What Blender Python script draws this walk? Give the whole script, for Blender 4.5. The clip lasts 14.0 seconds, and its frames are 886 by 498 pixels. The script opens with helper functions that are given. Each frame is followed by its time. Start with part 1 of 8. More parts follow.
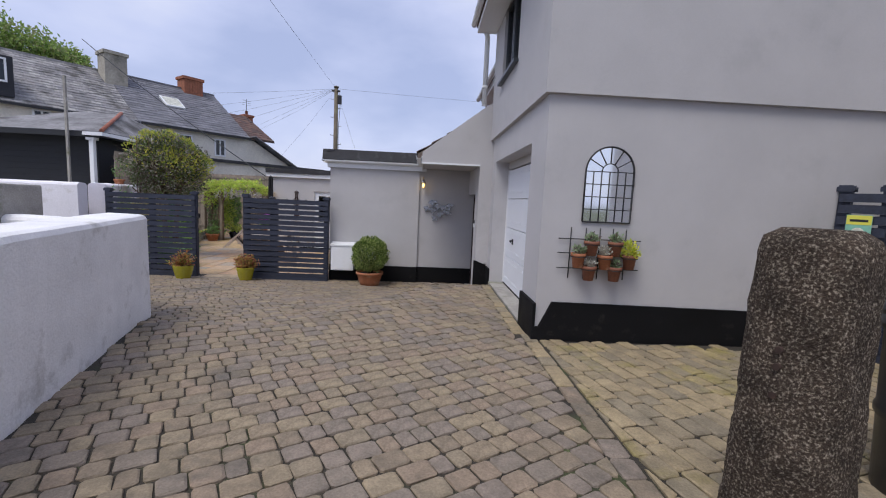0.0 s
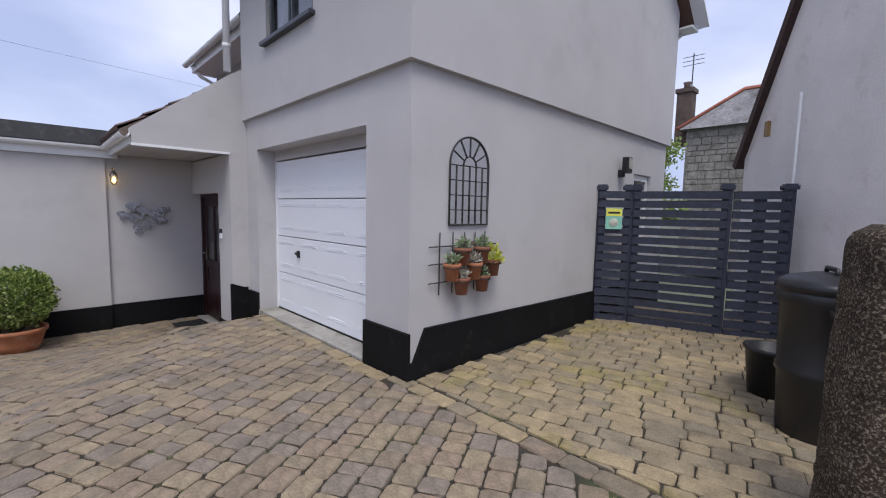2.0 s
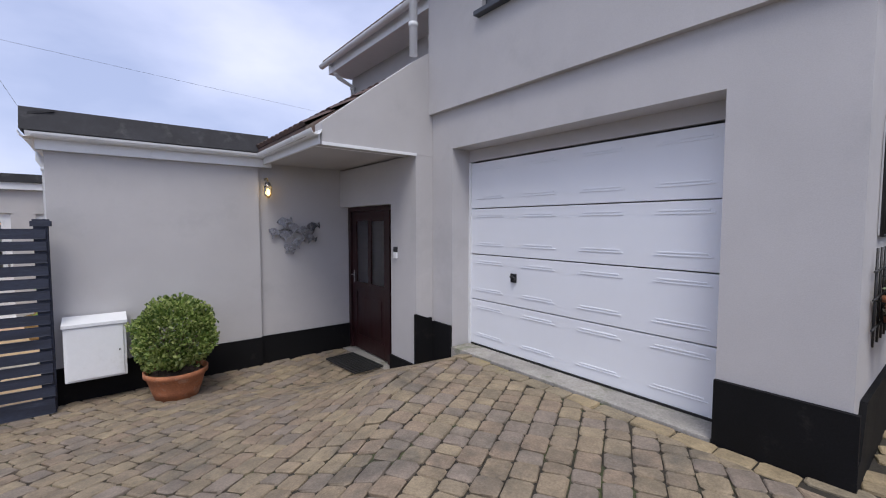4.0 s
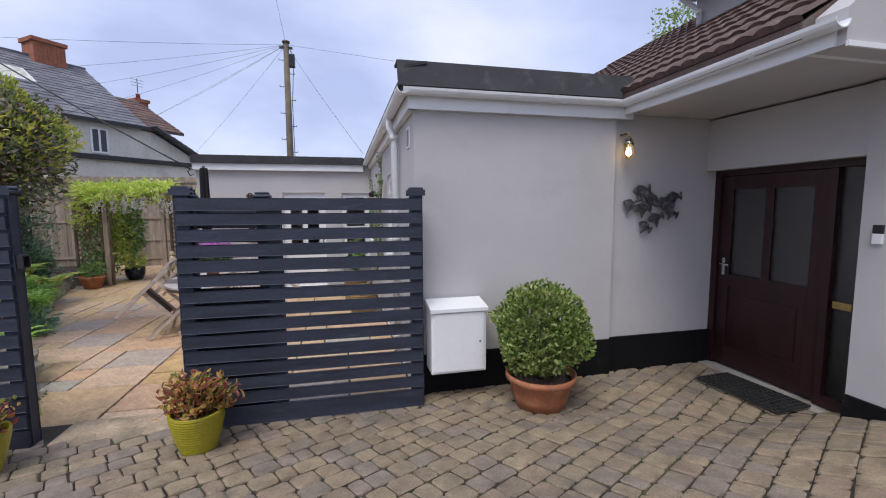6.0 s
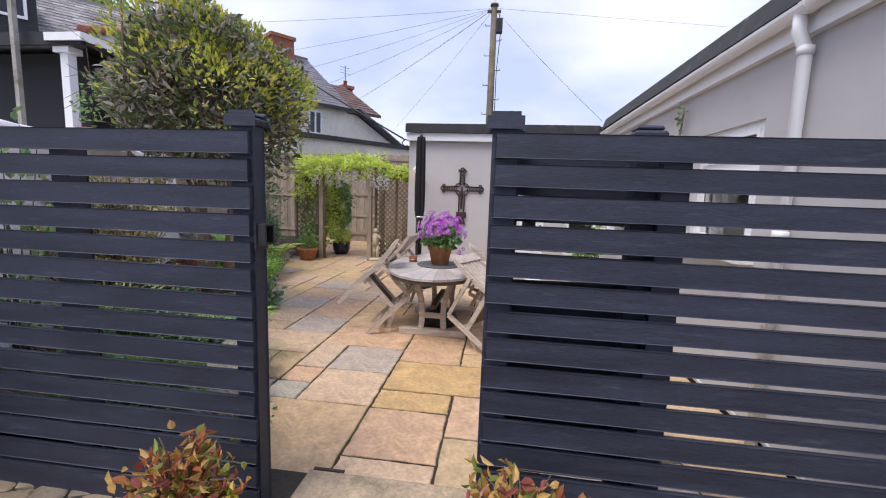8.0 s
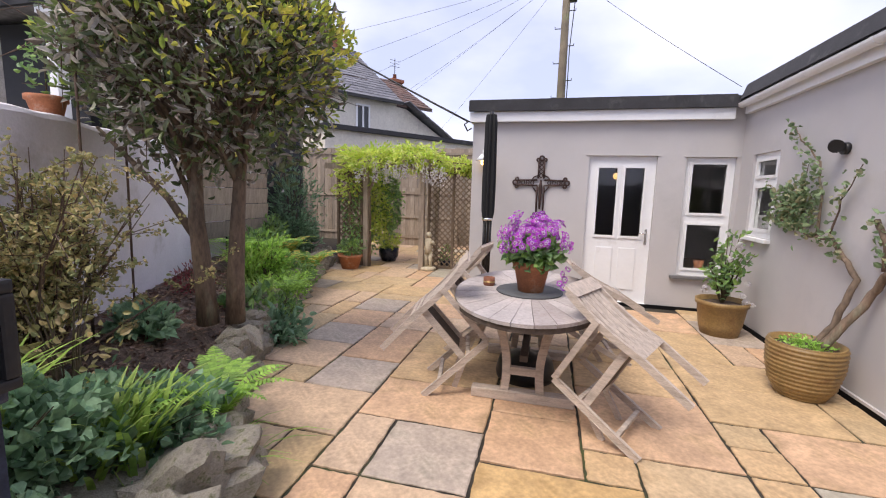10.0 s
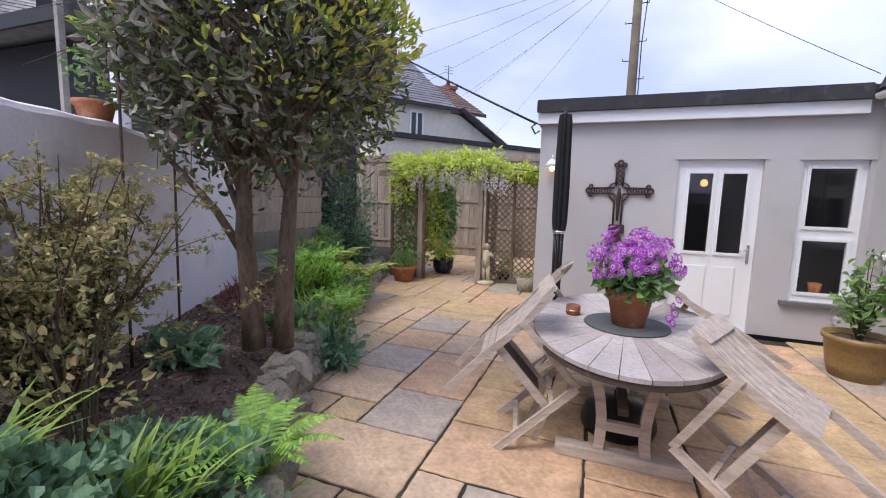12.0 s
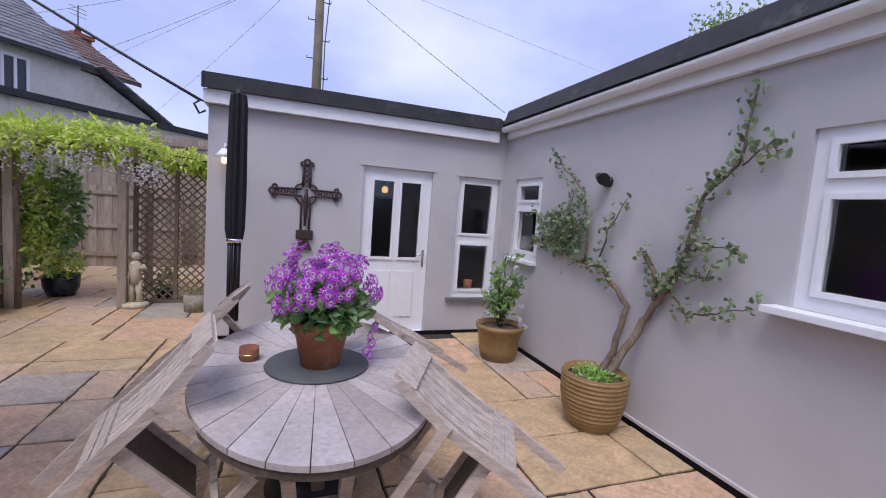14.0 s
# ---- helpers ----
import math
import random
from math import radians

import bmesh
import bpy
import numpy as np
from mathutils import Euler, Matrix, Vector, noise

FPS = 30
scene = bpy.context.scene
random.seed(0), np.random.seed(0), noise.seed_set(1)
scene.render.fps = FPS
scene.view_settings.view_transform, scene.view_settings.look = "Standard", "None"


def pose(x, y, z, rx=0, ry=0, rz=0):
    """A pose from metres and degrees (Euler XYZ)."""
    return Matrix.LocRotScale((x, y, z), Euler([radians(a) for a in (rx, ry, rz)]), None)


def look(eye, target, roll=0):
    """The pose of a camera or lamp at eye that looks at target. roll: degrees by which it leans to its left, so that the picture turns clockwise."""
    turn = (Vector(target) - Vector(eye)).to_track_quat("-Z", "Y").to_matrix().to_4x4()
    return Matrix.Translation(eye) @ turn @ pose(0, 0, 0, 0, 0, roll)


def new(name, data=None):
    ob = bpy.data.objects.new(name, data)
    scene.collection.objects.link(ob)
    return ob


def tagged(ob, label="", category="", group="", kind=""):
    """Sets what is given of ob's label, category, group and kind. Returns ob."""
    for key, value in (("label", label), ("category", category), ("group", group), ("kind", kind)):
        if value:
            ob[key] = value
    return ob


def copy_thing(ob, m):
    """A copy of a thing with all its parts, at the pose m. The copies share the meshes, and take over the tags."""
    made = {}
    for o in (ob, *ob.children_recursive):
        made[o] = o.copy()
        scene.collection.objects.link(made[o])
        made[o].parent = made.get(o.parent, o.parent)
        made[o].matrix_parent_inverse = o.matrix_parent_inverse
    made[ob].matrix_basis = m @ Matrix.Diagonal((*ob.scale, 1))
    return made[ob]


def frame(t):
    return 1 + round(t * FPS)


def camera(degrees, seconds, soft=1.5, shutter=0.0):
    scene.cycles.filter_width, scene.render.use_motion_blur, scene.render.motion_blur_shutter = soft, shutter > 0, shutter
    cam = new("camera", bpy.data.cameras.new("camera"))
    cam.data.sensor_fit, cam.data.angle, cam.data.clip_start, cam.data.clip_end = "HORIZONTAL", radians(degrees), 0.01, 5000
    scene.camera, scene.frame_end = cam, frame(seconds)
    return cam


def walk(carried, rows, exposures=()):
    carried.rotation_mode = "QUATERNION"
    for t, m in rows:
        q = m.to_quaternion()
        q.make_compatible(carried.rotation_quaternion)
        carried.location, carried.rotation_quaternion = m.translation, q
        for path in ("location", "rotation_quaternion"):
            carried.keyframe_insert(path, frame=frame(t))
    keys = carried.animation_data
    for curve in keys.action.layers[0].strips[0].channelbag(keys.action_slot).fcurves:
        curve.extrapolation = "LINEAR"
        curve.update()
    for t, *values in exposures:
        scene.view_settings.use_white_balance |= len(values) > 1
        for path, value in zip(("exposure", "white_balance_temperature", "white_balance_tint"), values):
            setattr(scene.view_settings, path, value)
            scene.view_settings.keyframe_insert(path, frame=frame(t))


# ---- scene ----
cam = camera(92.6, 14.0, soft=1.1)
PATH = [
    (0, (0.006, 0.048, 1.497), (0.101, 2.033, 1.269), 2.6),
    (0.5, (-0.245, 0.479, 1.512), (0.083, 2.439, 1.288), 1.5),
    (1, (-0.527, 0.902, 1.492), (0.277, 2.72, 1.272), 1.6),
    (1.5, (-0.75, 1.357, 1.468), (0.32, 3.033, 1.261), 0.9),
    (2, (-0.938, 1.808, 1.473), (0.449, 3.237, 1.289), 1.2),
    (2.2, (-1.018, 1.994, 1.487), (0.453, 3.338, 1.313), 1.3),
    (4.3, (-1.823, 4.423, 1.384), (-0.628, 6.022, 1.265), 0.1),
    (4.5, (-1.921, 4.632, 1.372), (-0.751, 6.249, 1.246), 0.2),
    (5, (-2.13, 5.139, 1.348), (-1.052, 6.819, 1.213), 0.3),
    (5.5, (-2.414, 5.622, 1.326), (-1.605, 7.446, 1.182), 0.1),
    (6, (-2.778, 6.106, 1.284), (-2.322, 8.043, 1.087), -0.3),
    (6.5, (-3.119, 6.571, 1.247), (-3.138, 8.56, 1.044), -0.8),
    (7, (-3.474, 7.009, 1.183), (-3.611, 8.992, 0.965), 1.1),
    (7.5, (-3.724, 7.468, 1.124), (-3.939, 9.443, 0.89), 1.8),
    (7.7, (-3.825, 7.648, 1.128), (-4.062, 9.619, 0.883), 1.9),
    (9.8, (-4.482, 9.388, 1.043), (-4.873, 11.326, 0.741), 1.5),
    (10, (-4.543, 9.49, 1.045), (-5.017, 11.415, 0.779), 1.6),
    (10.5, (-4.686, 9.64, 1.059), (-5.311, 11.524, 0.814), 1.7),
    (11, (-4.766, 9.719, 1.069), (-5.426, 11.592, 0.831), 1.4),
    (11.5, (-4.835, 9.778, 1.076), (-5.516, 11.643, 0.833), 1.0),
    (12, (-4.859, 9.95, 1.069), (-5.552, 11.811, 0.829), 1.6),
    (12.5, (-4.898, 10.142, 1.084), (-5.474, 12.043, 0.85), 2.8),
    (13, (-4.979, 10.31, 1.105), (-5.142, 12.292, 0.887), 2.1),
    (13.5, (-4.937, 10.479, 1.131), (-4.672, 12.45, 0.918), 3.6),
    (14, (-4.823, 10.679, 1.124), (-4.146, 12.553, 0.948), 4.3),
]
walk(cam, [(t, look(eye, target, roll)) for t, eye, target, roll in PATH],
     exposures=[(0, -0.05, 6500, 10), (1.5, 0.1, 6500, 10), (5, 0.08, 6500, 10), (6.5, 0.2, 6500, 10), (7.5, 0.38, 6600, 11), (9.8, 0.6, 7100, 14), (10.5, 0.46, 6800, 14),
                (12, 0.44, 6400, 14), (13, 0.36, 6280, 17), (14, 0.10, 6020, 19)])

# ---- sky, sun ----
SUN_EL, SUN_AZ = 60, 216     # degrees; azimuth from +y towards +x
world = bpy.data.worlds.new("overcast_sky")
scene.world = world
world.use_nodes = True
wn, wl = world.node_tree.nodes, world.node_tree.links
wn.clear()
w_out = wn.new("ShaderNodeOutputWorld")
w_bg = wn.new("ShaderNodeBackground")
w_sky = wn.new("ShaderNodeTexSky")
w_sky.sky_type, w_sky.sun_disc = "NISHITA", False
w_sky.sun_elevation, w_sky.sun_rotation = radians(SUN_EL), radians(SUN_AZ)
w_sky.air_density, w_sky.dust_density, w_sky.ozone_density = 1.0, 2.0, 2.0
w_tc, w_map = wn.new("ShaderNodeTexCoord"), wn.new("ShaderNodeMapping")
w_map.inputs["Scale"].default_value = (1.0, 1.0, 2.2)
w_map.inputs["Location"].default_value = (0.7, 1.9, 0.35)
w_noise = wn.new("ShaderNodeTexNoise")
w_noise.inputs["Scale"].default_value, w_noise.inputs["Detail"].default_value, w_noise.inputs["Roughness"].default_value = 1.9, 6.0, 0.5
w_ramp = wn.new("ShaderNodeValToRGB")
w_ramp.color_ramp.elements[0].position, w_ramp.color_ramp.elements[0].color = 0.36, (0.40, 0.46, 0.70, 1)
w_ramp.color_ramp.elements[1].position, w_ramp.color_ramp.elements[1].color = 0.76, (0.80, 0.82, 0.95, 1)
w_mid = w_ramp.color_ramp.elements.new(0.52)
w_mid.color = (0.55, 0.60, 0.84, 1)
w_dim = wn.new("ShaderNodeVectorMath")
w_dim.operation = "SCALE"
w_dim.inputs["Scale"].default_value = 0.10
w_mix = wn.new("ShaderNodeMix")
w_mix.data_type = "RGBA"
w_mix.inputs[0].default_value = 0.80     # cloud cover
wl.new(w_tc.outputs["Generated"], w_map.inputs["Vector"])
wl.new(w_map.outputs["Vector"], w_noise.inputs["Vector"])
wl.new(w_noise.outputs["Fac"], w_ramp.inputs["Fac"])
wl.new(w_sky.outputs["Color"], w_dim.inputs[0])
wl.new(w_dim.outputs["Vector"], w_mix.inputs[6])
wl.new(w_ramp.outputs["Color"], w_mix.inputs[7])
wl.new(w_mix.outputs[2], w_bg.inputs["Color"])
w_bg.inputs["Strength"].default_value = 1.26
wl.new(w_bg.outputs["Background"], w_out.inputs["Surface"])

sun = new("sun", bpy.data.lights.new("sun", "SUN"))
sun.data.energy, sun.data.angle, sun.data.color = 2.1, radians(30), (1.0, 0.96, 0.90)
sun.matrix_world = look((40 * math.sin(radians(SUN_AZ)) * math.cos(radians(SUN_EL)), 40 * math.cos(radians(SUN_AZ)) * math.cos(radians(SUN_EL)), 40 * math.sin(radians(SUN_EL))), (0, 0, 0))

# ---- materials ----
def mat(name, color, rough=0.7, metal=0.0, vary=0.12, scale=6.0, fine=60.0, bump=0.15, depth=0.004, spots=None, spot_scale=3.0, spot_amount=0.5,
        per_object=0.0, per_island=0.0, palette=None, stretch=(1, 1, 1), transmission=0.0, space="Object", spec=0.5):
    """A procedural surface: base colour, a coarse and a fine variation, stains in another colour, and fine relief."""
    m = bpy.data.materials.new(name)
    m.use_nodes = True
    n, l = m.node_tree.nodes, m.node_tree.links
    b = n["Principled BSDF"]
    b.inputs["Metallic"].default_value = metal
    b.inputs["Specular IOR Level"].default_value = spec
    if transmission:
        b.inputs["Transmission Weight"].default_value = transmission
    tc, mp = n.new("ShaderNodeTexCoord"), n.new("ShaderNodeMapping")
    mp.inputs["Scale"].default_value = stretch
    l.new(tc.outputs[space], mp.inputs["Vector"])
    def noisy(s, detail=5.0, roughness=0.6):
        t = n.new("ShaderNodeTexNoise")
        t.inputs["Scale"].default_value, t.inputs["Detail"].default_value, t.inputs["Roughness"].default_value = s, detail, roughness
        l.new(mp.outputs["Vector"], t.inputs["Vector"])
        return t
    def mixed(kind, fac, a, c):
        x = n.new("ShaderNodeMix")
        x.data_type, x.blend_type = "RGBA", kind
        if isinstance(fac, float):
            x.inputs[0].default_value = fac
        else:
            l.new(fac, x.inputs[0])
        for slot, v in ((6, a), (7, c)):
            if isinstance(v, tuple):
                x.inputs[slot].default_value = (*v, 1)
            else:
                l.new(v, x.inputs[slot])
        return x.outputs[2]
    def ramped(src, p0, p1, c0=(0, 0, 0), c1=(1, 1, 1)):
        r = n.new("ShaderNodeValToRGB")
        r.color_ramp.elements[0].position, r.color_ramp.elements[0].color = p0, (*c0, 1)
        r.color_ramp.elements[1].position, r.color_ramp.elements[1].color = p1, (*c1, 1)
        l.new(src, r.inputs["Fac"])
        return r
    coarse, grain = noisy(scale), noisy(fine, 3.0)
    col = color
    if palette:
        src = n.new("ShaderNodeNewGeometry").outputs["Random Per Island"] if per_island else n.new("ShaderNodeObjectInfo").outputs["Random"]
        r = n.new("ShaderNodeValToRGB")
        r.color_ramp.interpolation = "CONSTANT"
        while len(r.color_ramp.elements) < len(palette):
            r.color_ramp.elements.new(0.5)
        for i, c in enumerate(palette):
            r.color_ramp.elements[i].position, r.color_ramp.elements[i].color = i / len(palette), (*c, 1)
        l.new(src, r.inputs["Fac"])
        col = r.outputs["Color"]
    if spots:
        s = noisy(spot_scale, 6.0, 0.65)
        col = mixed("MIX", ramped(s.outputs["Fac"], 0.62 - 0.25 * spot_amount, 0.78 - 0.25 * spot_amount).outputs["Color"], col, spots)
    lo, hi = 1 - vary * 1.4, 1 + vary
    col = mixed("MULTIPLY", 1.0, col, ramped(coarse.outputs["Fac"], 0.3, 0.7, (lo,) * 3, (hi,) * 3).outputs["Color"])
    col = mixed("MULTIPLY", 1.0, col, ramped(grain.outputs["Fac"], 0.3, 0.7, (1 - vary,) * 3, (1 + vary * 0.6,) * 3).outputs["Color"])
    l.new(col, b.inputs["Base Color"])
    rr = ramped(coarse.outputs["Fac"], 0.3, 0.7, (max(0.02, rough - 0.08),) * 3, (min(1, rough + 0.08),) * 3)
    l.new(rr.outputs["Color"], b.inputs["Roughness"])
    if bump:
        bp = n.new("ShaderNodeBump")
        bp.inputs["Strength"].default_value, bp.inputs["Distance"].default_value = bump, depth
        l.new(grain.outputs["Fac"], bp.inputs["Height"])
        l.new(bp.outputs["Normal"], b.inputs["Normal"])
    return m


def glass(name, color, rough=0.03, alpha=1.0):
    m = bpy.data.materials.new(name)
    m.use_nodes = True
    b = m.node_tree.nodes["Principled BSDF"]
    b.inputs["Base Color"].default_value, b.inputs["Roughness"].default_value = (*color, 1), rough
    b.inputs["Transmission Weight"].default_value, b.inputs["IOR"].default_value = alpha, 1.45
    return m


def glow(name, color, strength):
    m = bpy.data.materials.new(name)
    m.use_nodes = True
    b = m.node_tree.nodes["Principled BSDF"]
    b.inputs["Base Color"].default_value = (*color, 1)
    b.inputs["Emission Color"].default_value, b.inputs["Emission Strength"].default_value = (*color, 1), strength
    return m


M_WALL = mat("grey_painted_render", (0.50, 0.485, 0.485), 0.85, vary=0.05, scale=1.3, fine=140, bump=0.25, depth=0.003, spots=(0.44, 0.43, 0.43), spot_scale=1.1, spot_amount=0.2)
M_WHITEWALL = mat("white_painted_masonry", (0.84, 0.83, 0.83), 0.85, vary=0.07, scale=2.0, fine=50, bump=0.5, depth=0.01, spots=(0.50, 0.48, 0.46), spot_scale=2.4, spot_amount=0.18)
M_GWALL = mat("pale_lilac_painted_wall", (0.82, 0.79, 0.83), 0.85, vary=0.06, scale=1.5, fine=45, bump=0.5, depth=0.01, spots=(0.58, 0.55, 0.53), spot_scale=2.0, spot_amount=0.2)
M_PLINTH = mat("black_plinth_paint", (0.006, 0.006, 0.007), 0.75, vary=0.25, scale=3, fine=90, bump=0.3, spots=(0.022, 0.020, 0.018), spot_scale=6, spot_amount=0.1, spec=0.2)
M_UPVC = mat("white_upvc", (0.80, 0.81, 0.82), 0.35, vary=0.02, scale=2, fine=20, bump=0.0, spots=(0.66, 0.66, 0.64), spot_scale=3, spot_amount=0.1)
M_GARAGE = mat("white_coated_steel", (0.80, 0.82, 0.86), 0.45, vary=0.02, scale=1.2, fine=200, bump=0.06, depth=0.001)
M_FENCE = mat("slate_blue_fence_paint", (0.027, 0.033, 0.056), 0.6, vary=0.3, scale=2.0, fine=30, bump=0.4, depth=0.003, stretch=(1, 8, 8), spots=(0.055, 0.064, 0.088), spot_scale=5, spot_amount=0.2)
M_FELT = mat("dark_roofing_felt", (0.045, 0.045, 0.05), 0.9, vary=0.25, scale=4, fine=160, bump=0.4, spots=(0.10, 0.10, 0.10), spot_scale=5, spot_amount=0.2)
M_SETT = mat("weathered_block_paving", (0.25, 0.21, 0.17), 0.85, vary=0.22, scale=9, fine=75, bump=0.8, depth=0.006, palette=[(0.275, 0.215, 0.145), (0.235, 0.185, 0.13), (0.295, 0.235, 0.155), (0.225, 0.185, 0.145), (0.27, 0.205, 0.145), (0.255, 0.205, 0.14), (0.24, 0.195, 0.155)], per_island=1, spots=(0.13, 0.115, 0.095), spot_scale=1.1, spot_amount=0.3)
M_SETT1 = mat("weathered_paving_block", (0.25, 0.21, 0.17), 0.85, vary=0.22, scale=9, fine=75, bump=0.8, depth=0.006, palette=[(0.275, 0.215, 0.145), (0.235, 0.185, 0.13), (0.295, 0.235, 0.155), (0.225, 0.185, 0.145), (0.27, 0.205, 0.145), (0.255, 0.205, 0.14), (0.24, 0.195, 0.155)], spots=(0.13, 0.115, 0.095), spot_scale=1.1, spot_amount=0.3)
M_SETTY = mat("mossy_paving_block", (0.30, 0.24, 0.13), 0.85, vary=0.22, scale=9, fine=75, bump=0.8, depth=0.006, palette=[(0.31, 0.245, 0.15), (0.28, 0.225, 0.145), (0.35, 0.275, 0.165), (0.26, 0.215, 0.145)], per_island=1, spots=(0.28, 0.235, 0.07), spot_scale=1.3, spot_amount=0.3)
M_JOINT = mat("dark_sand_joints", (0.045, 0.038, 0.028), 0.95, vary=0.35, scale=3, fine=80, bump=0.6, spots=(0.06, 0.08, 0.025), spot_scale=1.5, spot_amount=0.4)
def flag_mat(name, palette):
    return mat(name, palette[0], 0.7, vary=0.20, scale=4.5, fine=34, bump=0.5, depth=0.005, palette=palette, spots=tuple(0.72 * v for v in palette[0]), spot_scale=3.0, spot_amount=0.36)
M_FLAG = flag_mat("buff_sandstone_flag", [(0.58, 0.40, 0.225), (0.60, 0.395, 0.25), (0.54, 0.38, 0.21), (0.59, 0.38, 0.235), (0.56, 0.41, 0.25), (0.52, 0.38, 0.22)])
M_FLAGP = flag_mat("pink_sandstone_flag", [(0.58, 0.415, 0.275), (0.56, 0.41, 0.285), (0.54, 0.385, 0.26)])
M_FLAGG = flag_mat("grey_sandstone_flag", [(0.44, 0.385, 0.30), (0.41, 0.37, 0.295), (0.46, 0.38, 0.31)])
M_FLAGO = flag_mat("orange_sandstone_flag", [(0.58, 0.37, 0.155), (0.56, 0.37, 0.17)])
M_CONC = mat("rough_concrete", (0.36, 0.34, 0.31), 0.9, vary=0.2, scale=4, fine=60, bump=0.5, spots=(0.16, 0.17, 0.10), spot_scale=3, spot_amount=0.35)
M_SANDC = mat("sandy_concrete", (0.40, 0.31, 0.21), 0.9, vary=0.25, scale=5, fine=50, bump=0.6, spots=(0.22, 0.18, 0.12), spot_scale=4, spot_amount=0.4)
M_TILE = mat("brown_concrete_tile", (0.13, 0.075, 0.06), 0.85, vary=0.25, scale=3, fine=60, bump=0.4, spots=(0.17, 0.15, 0.12), spot_scale=4, spot_amount=0.3, per_island=1, palette=[(0.14, 0.08, 0.065), (0.11, 0.07, 0.06), (0.16, 0.09, 0.07)])
M_SOIL = mat("dark_garden_soil", (0.16, 0.115, 0.09), 0.95, vary=0.4, scale=5, fine=45, bump=1.0, depth=0.03, spots=(0.24, 0.16, 0.13), spot_scale=22, spot_amount=0.4)
M_GROUND = mat("distant_ground", (0.12, 0.13, 0.08), 0.95, vary=0.3, scale=0.3, fine=4, bump=0.0)
M_ASPHALT = mat("road_asphalt", (0.055, 0.055, 0.056), 0.9, vary=0.2, scale=2, fine=120, bump=0.5)

# ---- building helpers ----
def box(bm, a, b, bevel=0.0):
    lo, hi = [min(p) for p in zip(a, b)], [max(p) for p in zip(a, b)]
    r = bmesh.ops.create_cube(bm, size=1)
    for v in r["verts"]:
        v.co = Vector([(l + h) / 2 + c * (h - l) for l, h, c in zip(lo, hi, v.co)])
    if bevel:
        es = list({e for v in r["verts"] for e in v.link_edges})
        bmesh.ops.bevel(bm, geom=es, offset=bevel, segments=2, affect="EDGES", profile=0.7)
    return r["verts"]


def beam(bm, p, q, w, t, up=(0, 0, 1), bevel=0.0):
    """A bar from p to q, w wide across, t thick towards up."""
    p, q = Vector(p), Vector(q)
    d = (q - p).normalized()
    side = d.cross(Vector(up))
    side = side.normalized() if side.length > 1e-4 else Vector((1, 0, 0))
    top = side.cross(d).normalized()
    r = bmesh.ops.create_cube(bm, size=1)
    for v in r["verts"]:
        v.co = (p + q) / 2 + d * v.co.x * (q - p).length + side * v.co.y * w + top * v.co.z * t
    if bevel:
        es = list({e for v in r["verts"] for e in v.link_edges})
        bmesh.ops.bevel(bm, geom=es, offset=bevel, segments=1, affect="EDGES")


def tube(bm, pts, radii, seg=8, cap=True):
    pts = [Vector(p) for p in pts]
    if not isinstance(radii, (list, tuple)):
        radii = [radii] * len(pts)
    rings, side = [], None
    for i, p in enumerate(pts):
        d = (pts[min(i + 1, len(pts) - 1)] - pts[max(i - 1, 0)]).normalized()
        if side is None:
            side = d.orthogonal().normalized()
        side = (side - d * side.dot(d)).normalized()
        up = d.cross(side)
        rings.append([bm.verts.new(p + (side * math.cos(a) + up * math.sin(a)) * radii[i]) for a in [2 * math.pi * k / seg for k in range(seg)]])
    for a, b in zip(rings, rings[1:]):
        for k in range(seg):
            bm.faces.new((a[k], a[(k + 1) % seg], b[(k + 1) % seg], b[k])).smooth = True
    if cap:
        bm.faces.new(rings[0][::-1])
        bm.faces.new(rings[-1])


def lathe(bm, profile, seg=28, center=(0, 0, 0), jitter=0.0):
    c = Vector(center)
    rings = []
    for r, z in profile:
        rings.append([bm.verts.new(c + Vector((r * math.cos(a), r * math.sin(a), z))) for a in [2 * math.pi * k / seg for k in range(seg)]])
    for a, b in zip(rings, rings[1:]):
        for k in range(seg):
            bm.faces.new((a[k], a[(k + 1) % seg], b[(k + 1) % seg], b[k])).smooth = True
    if profile[0][0] > 1e-4:
        bm.faces.new(rings[0][::-1])
    if profile[-1][0] > 1e-4:
        bm.faces.new(rings[-1])


def prism(bm, outline, axis, lo, hi):
    """A polygon of 2D points pushed along an axis ('x', 'y' or 'z') from lo to hi."""
    def at(p, h):
        return {"x": (h, p[0], p[1]), "y": (p[0], h, p[1]), "z": (p[0], p[1], h)}[axis]
    a = [bm.verts.new(at(p, lo)) for p in outline]
    b = [bm.verts.new(at(p, hi)) for p in outline]
    bm.faces.new(a[::-1])
    bm.faces.new(b)
    for i in range(len(a)):
        j = (i + 1) % len(a)
        bm.faces.new((a[i], a[j], b[j], b[i]))
    bmesh.ops.recalc_face_normals(bm, faces=bm.faces[:])


def mesh_of(bm, name, material):
    me = bpy.data.meshes.new(name)
    bmesh.ops.recalc_face_normals(bm, faces=bm.faces[:])
    bm.to_mesh(me)
    bm.free()
    for m in material if isinstance(material, (list, tuple)) else [material]:
        me.materials.append(m)
    return me


def part(name, bm, material, parent=None, label="", kind=""):
    ob = new(name, mesh_of(bm, name, material))
    if parent is not None:
        ob.parent = parent
    return tagged(ob, label, kind=kind)


def thing(name, label, category, m=None, group="", kind=""):
    ob = new(name)
    ob.empty_display_size = 0.1
    ob.matrix_world = m if m is not None else Matrix.Identity(4)
    return tagged(ob, label, category, group, kind)


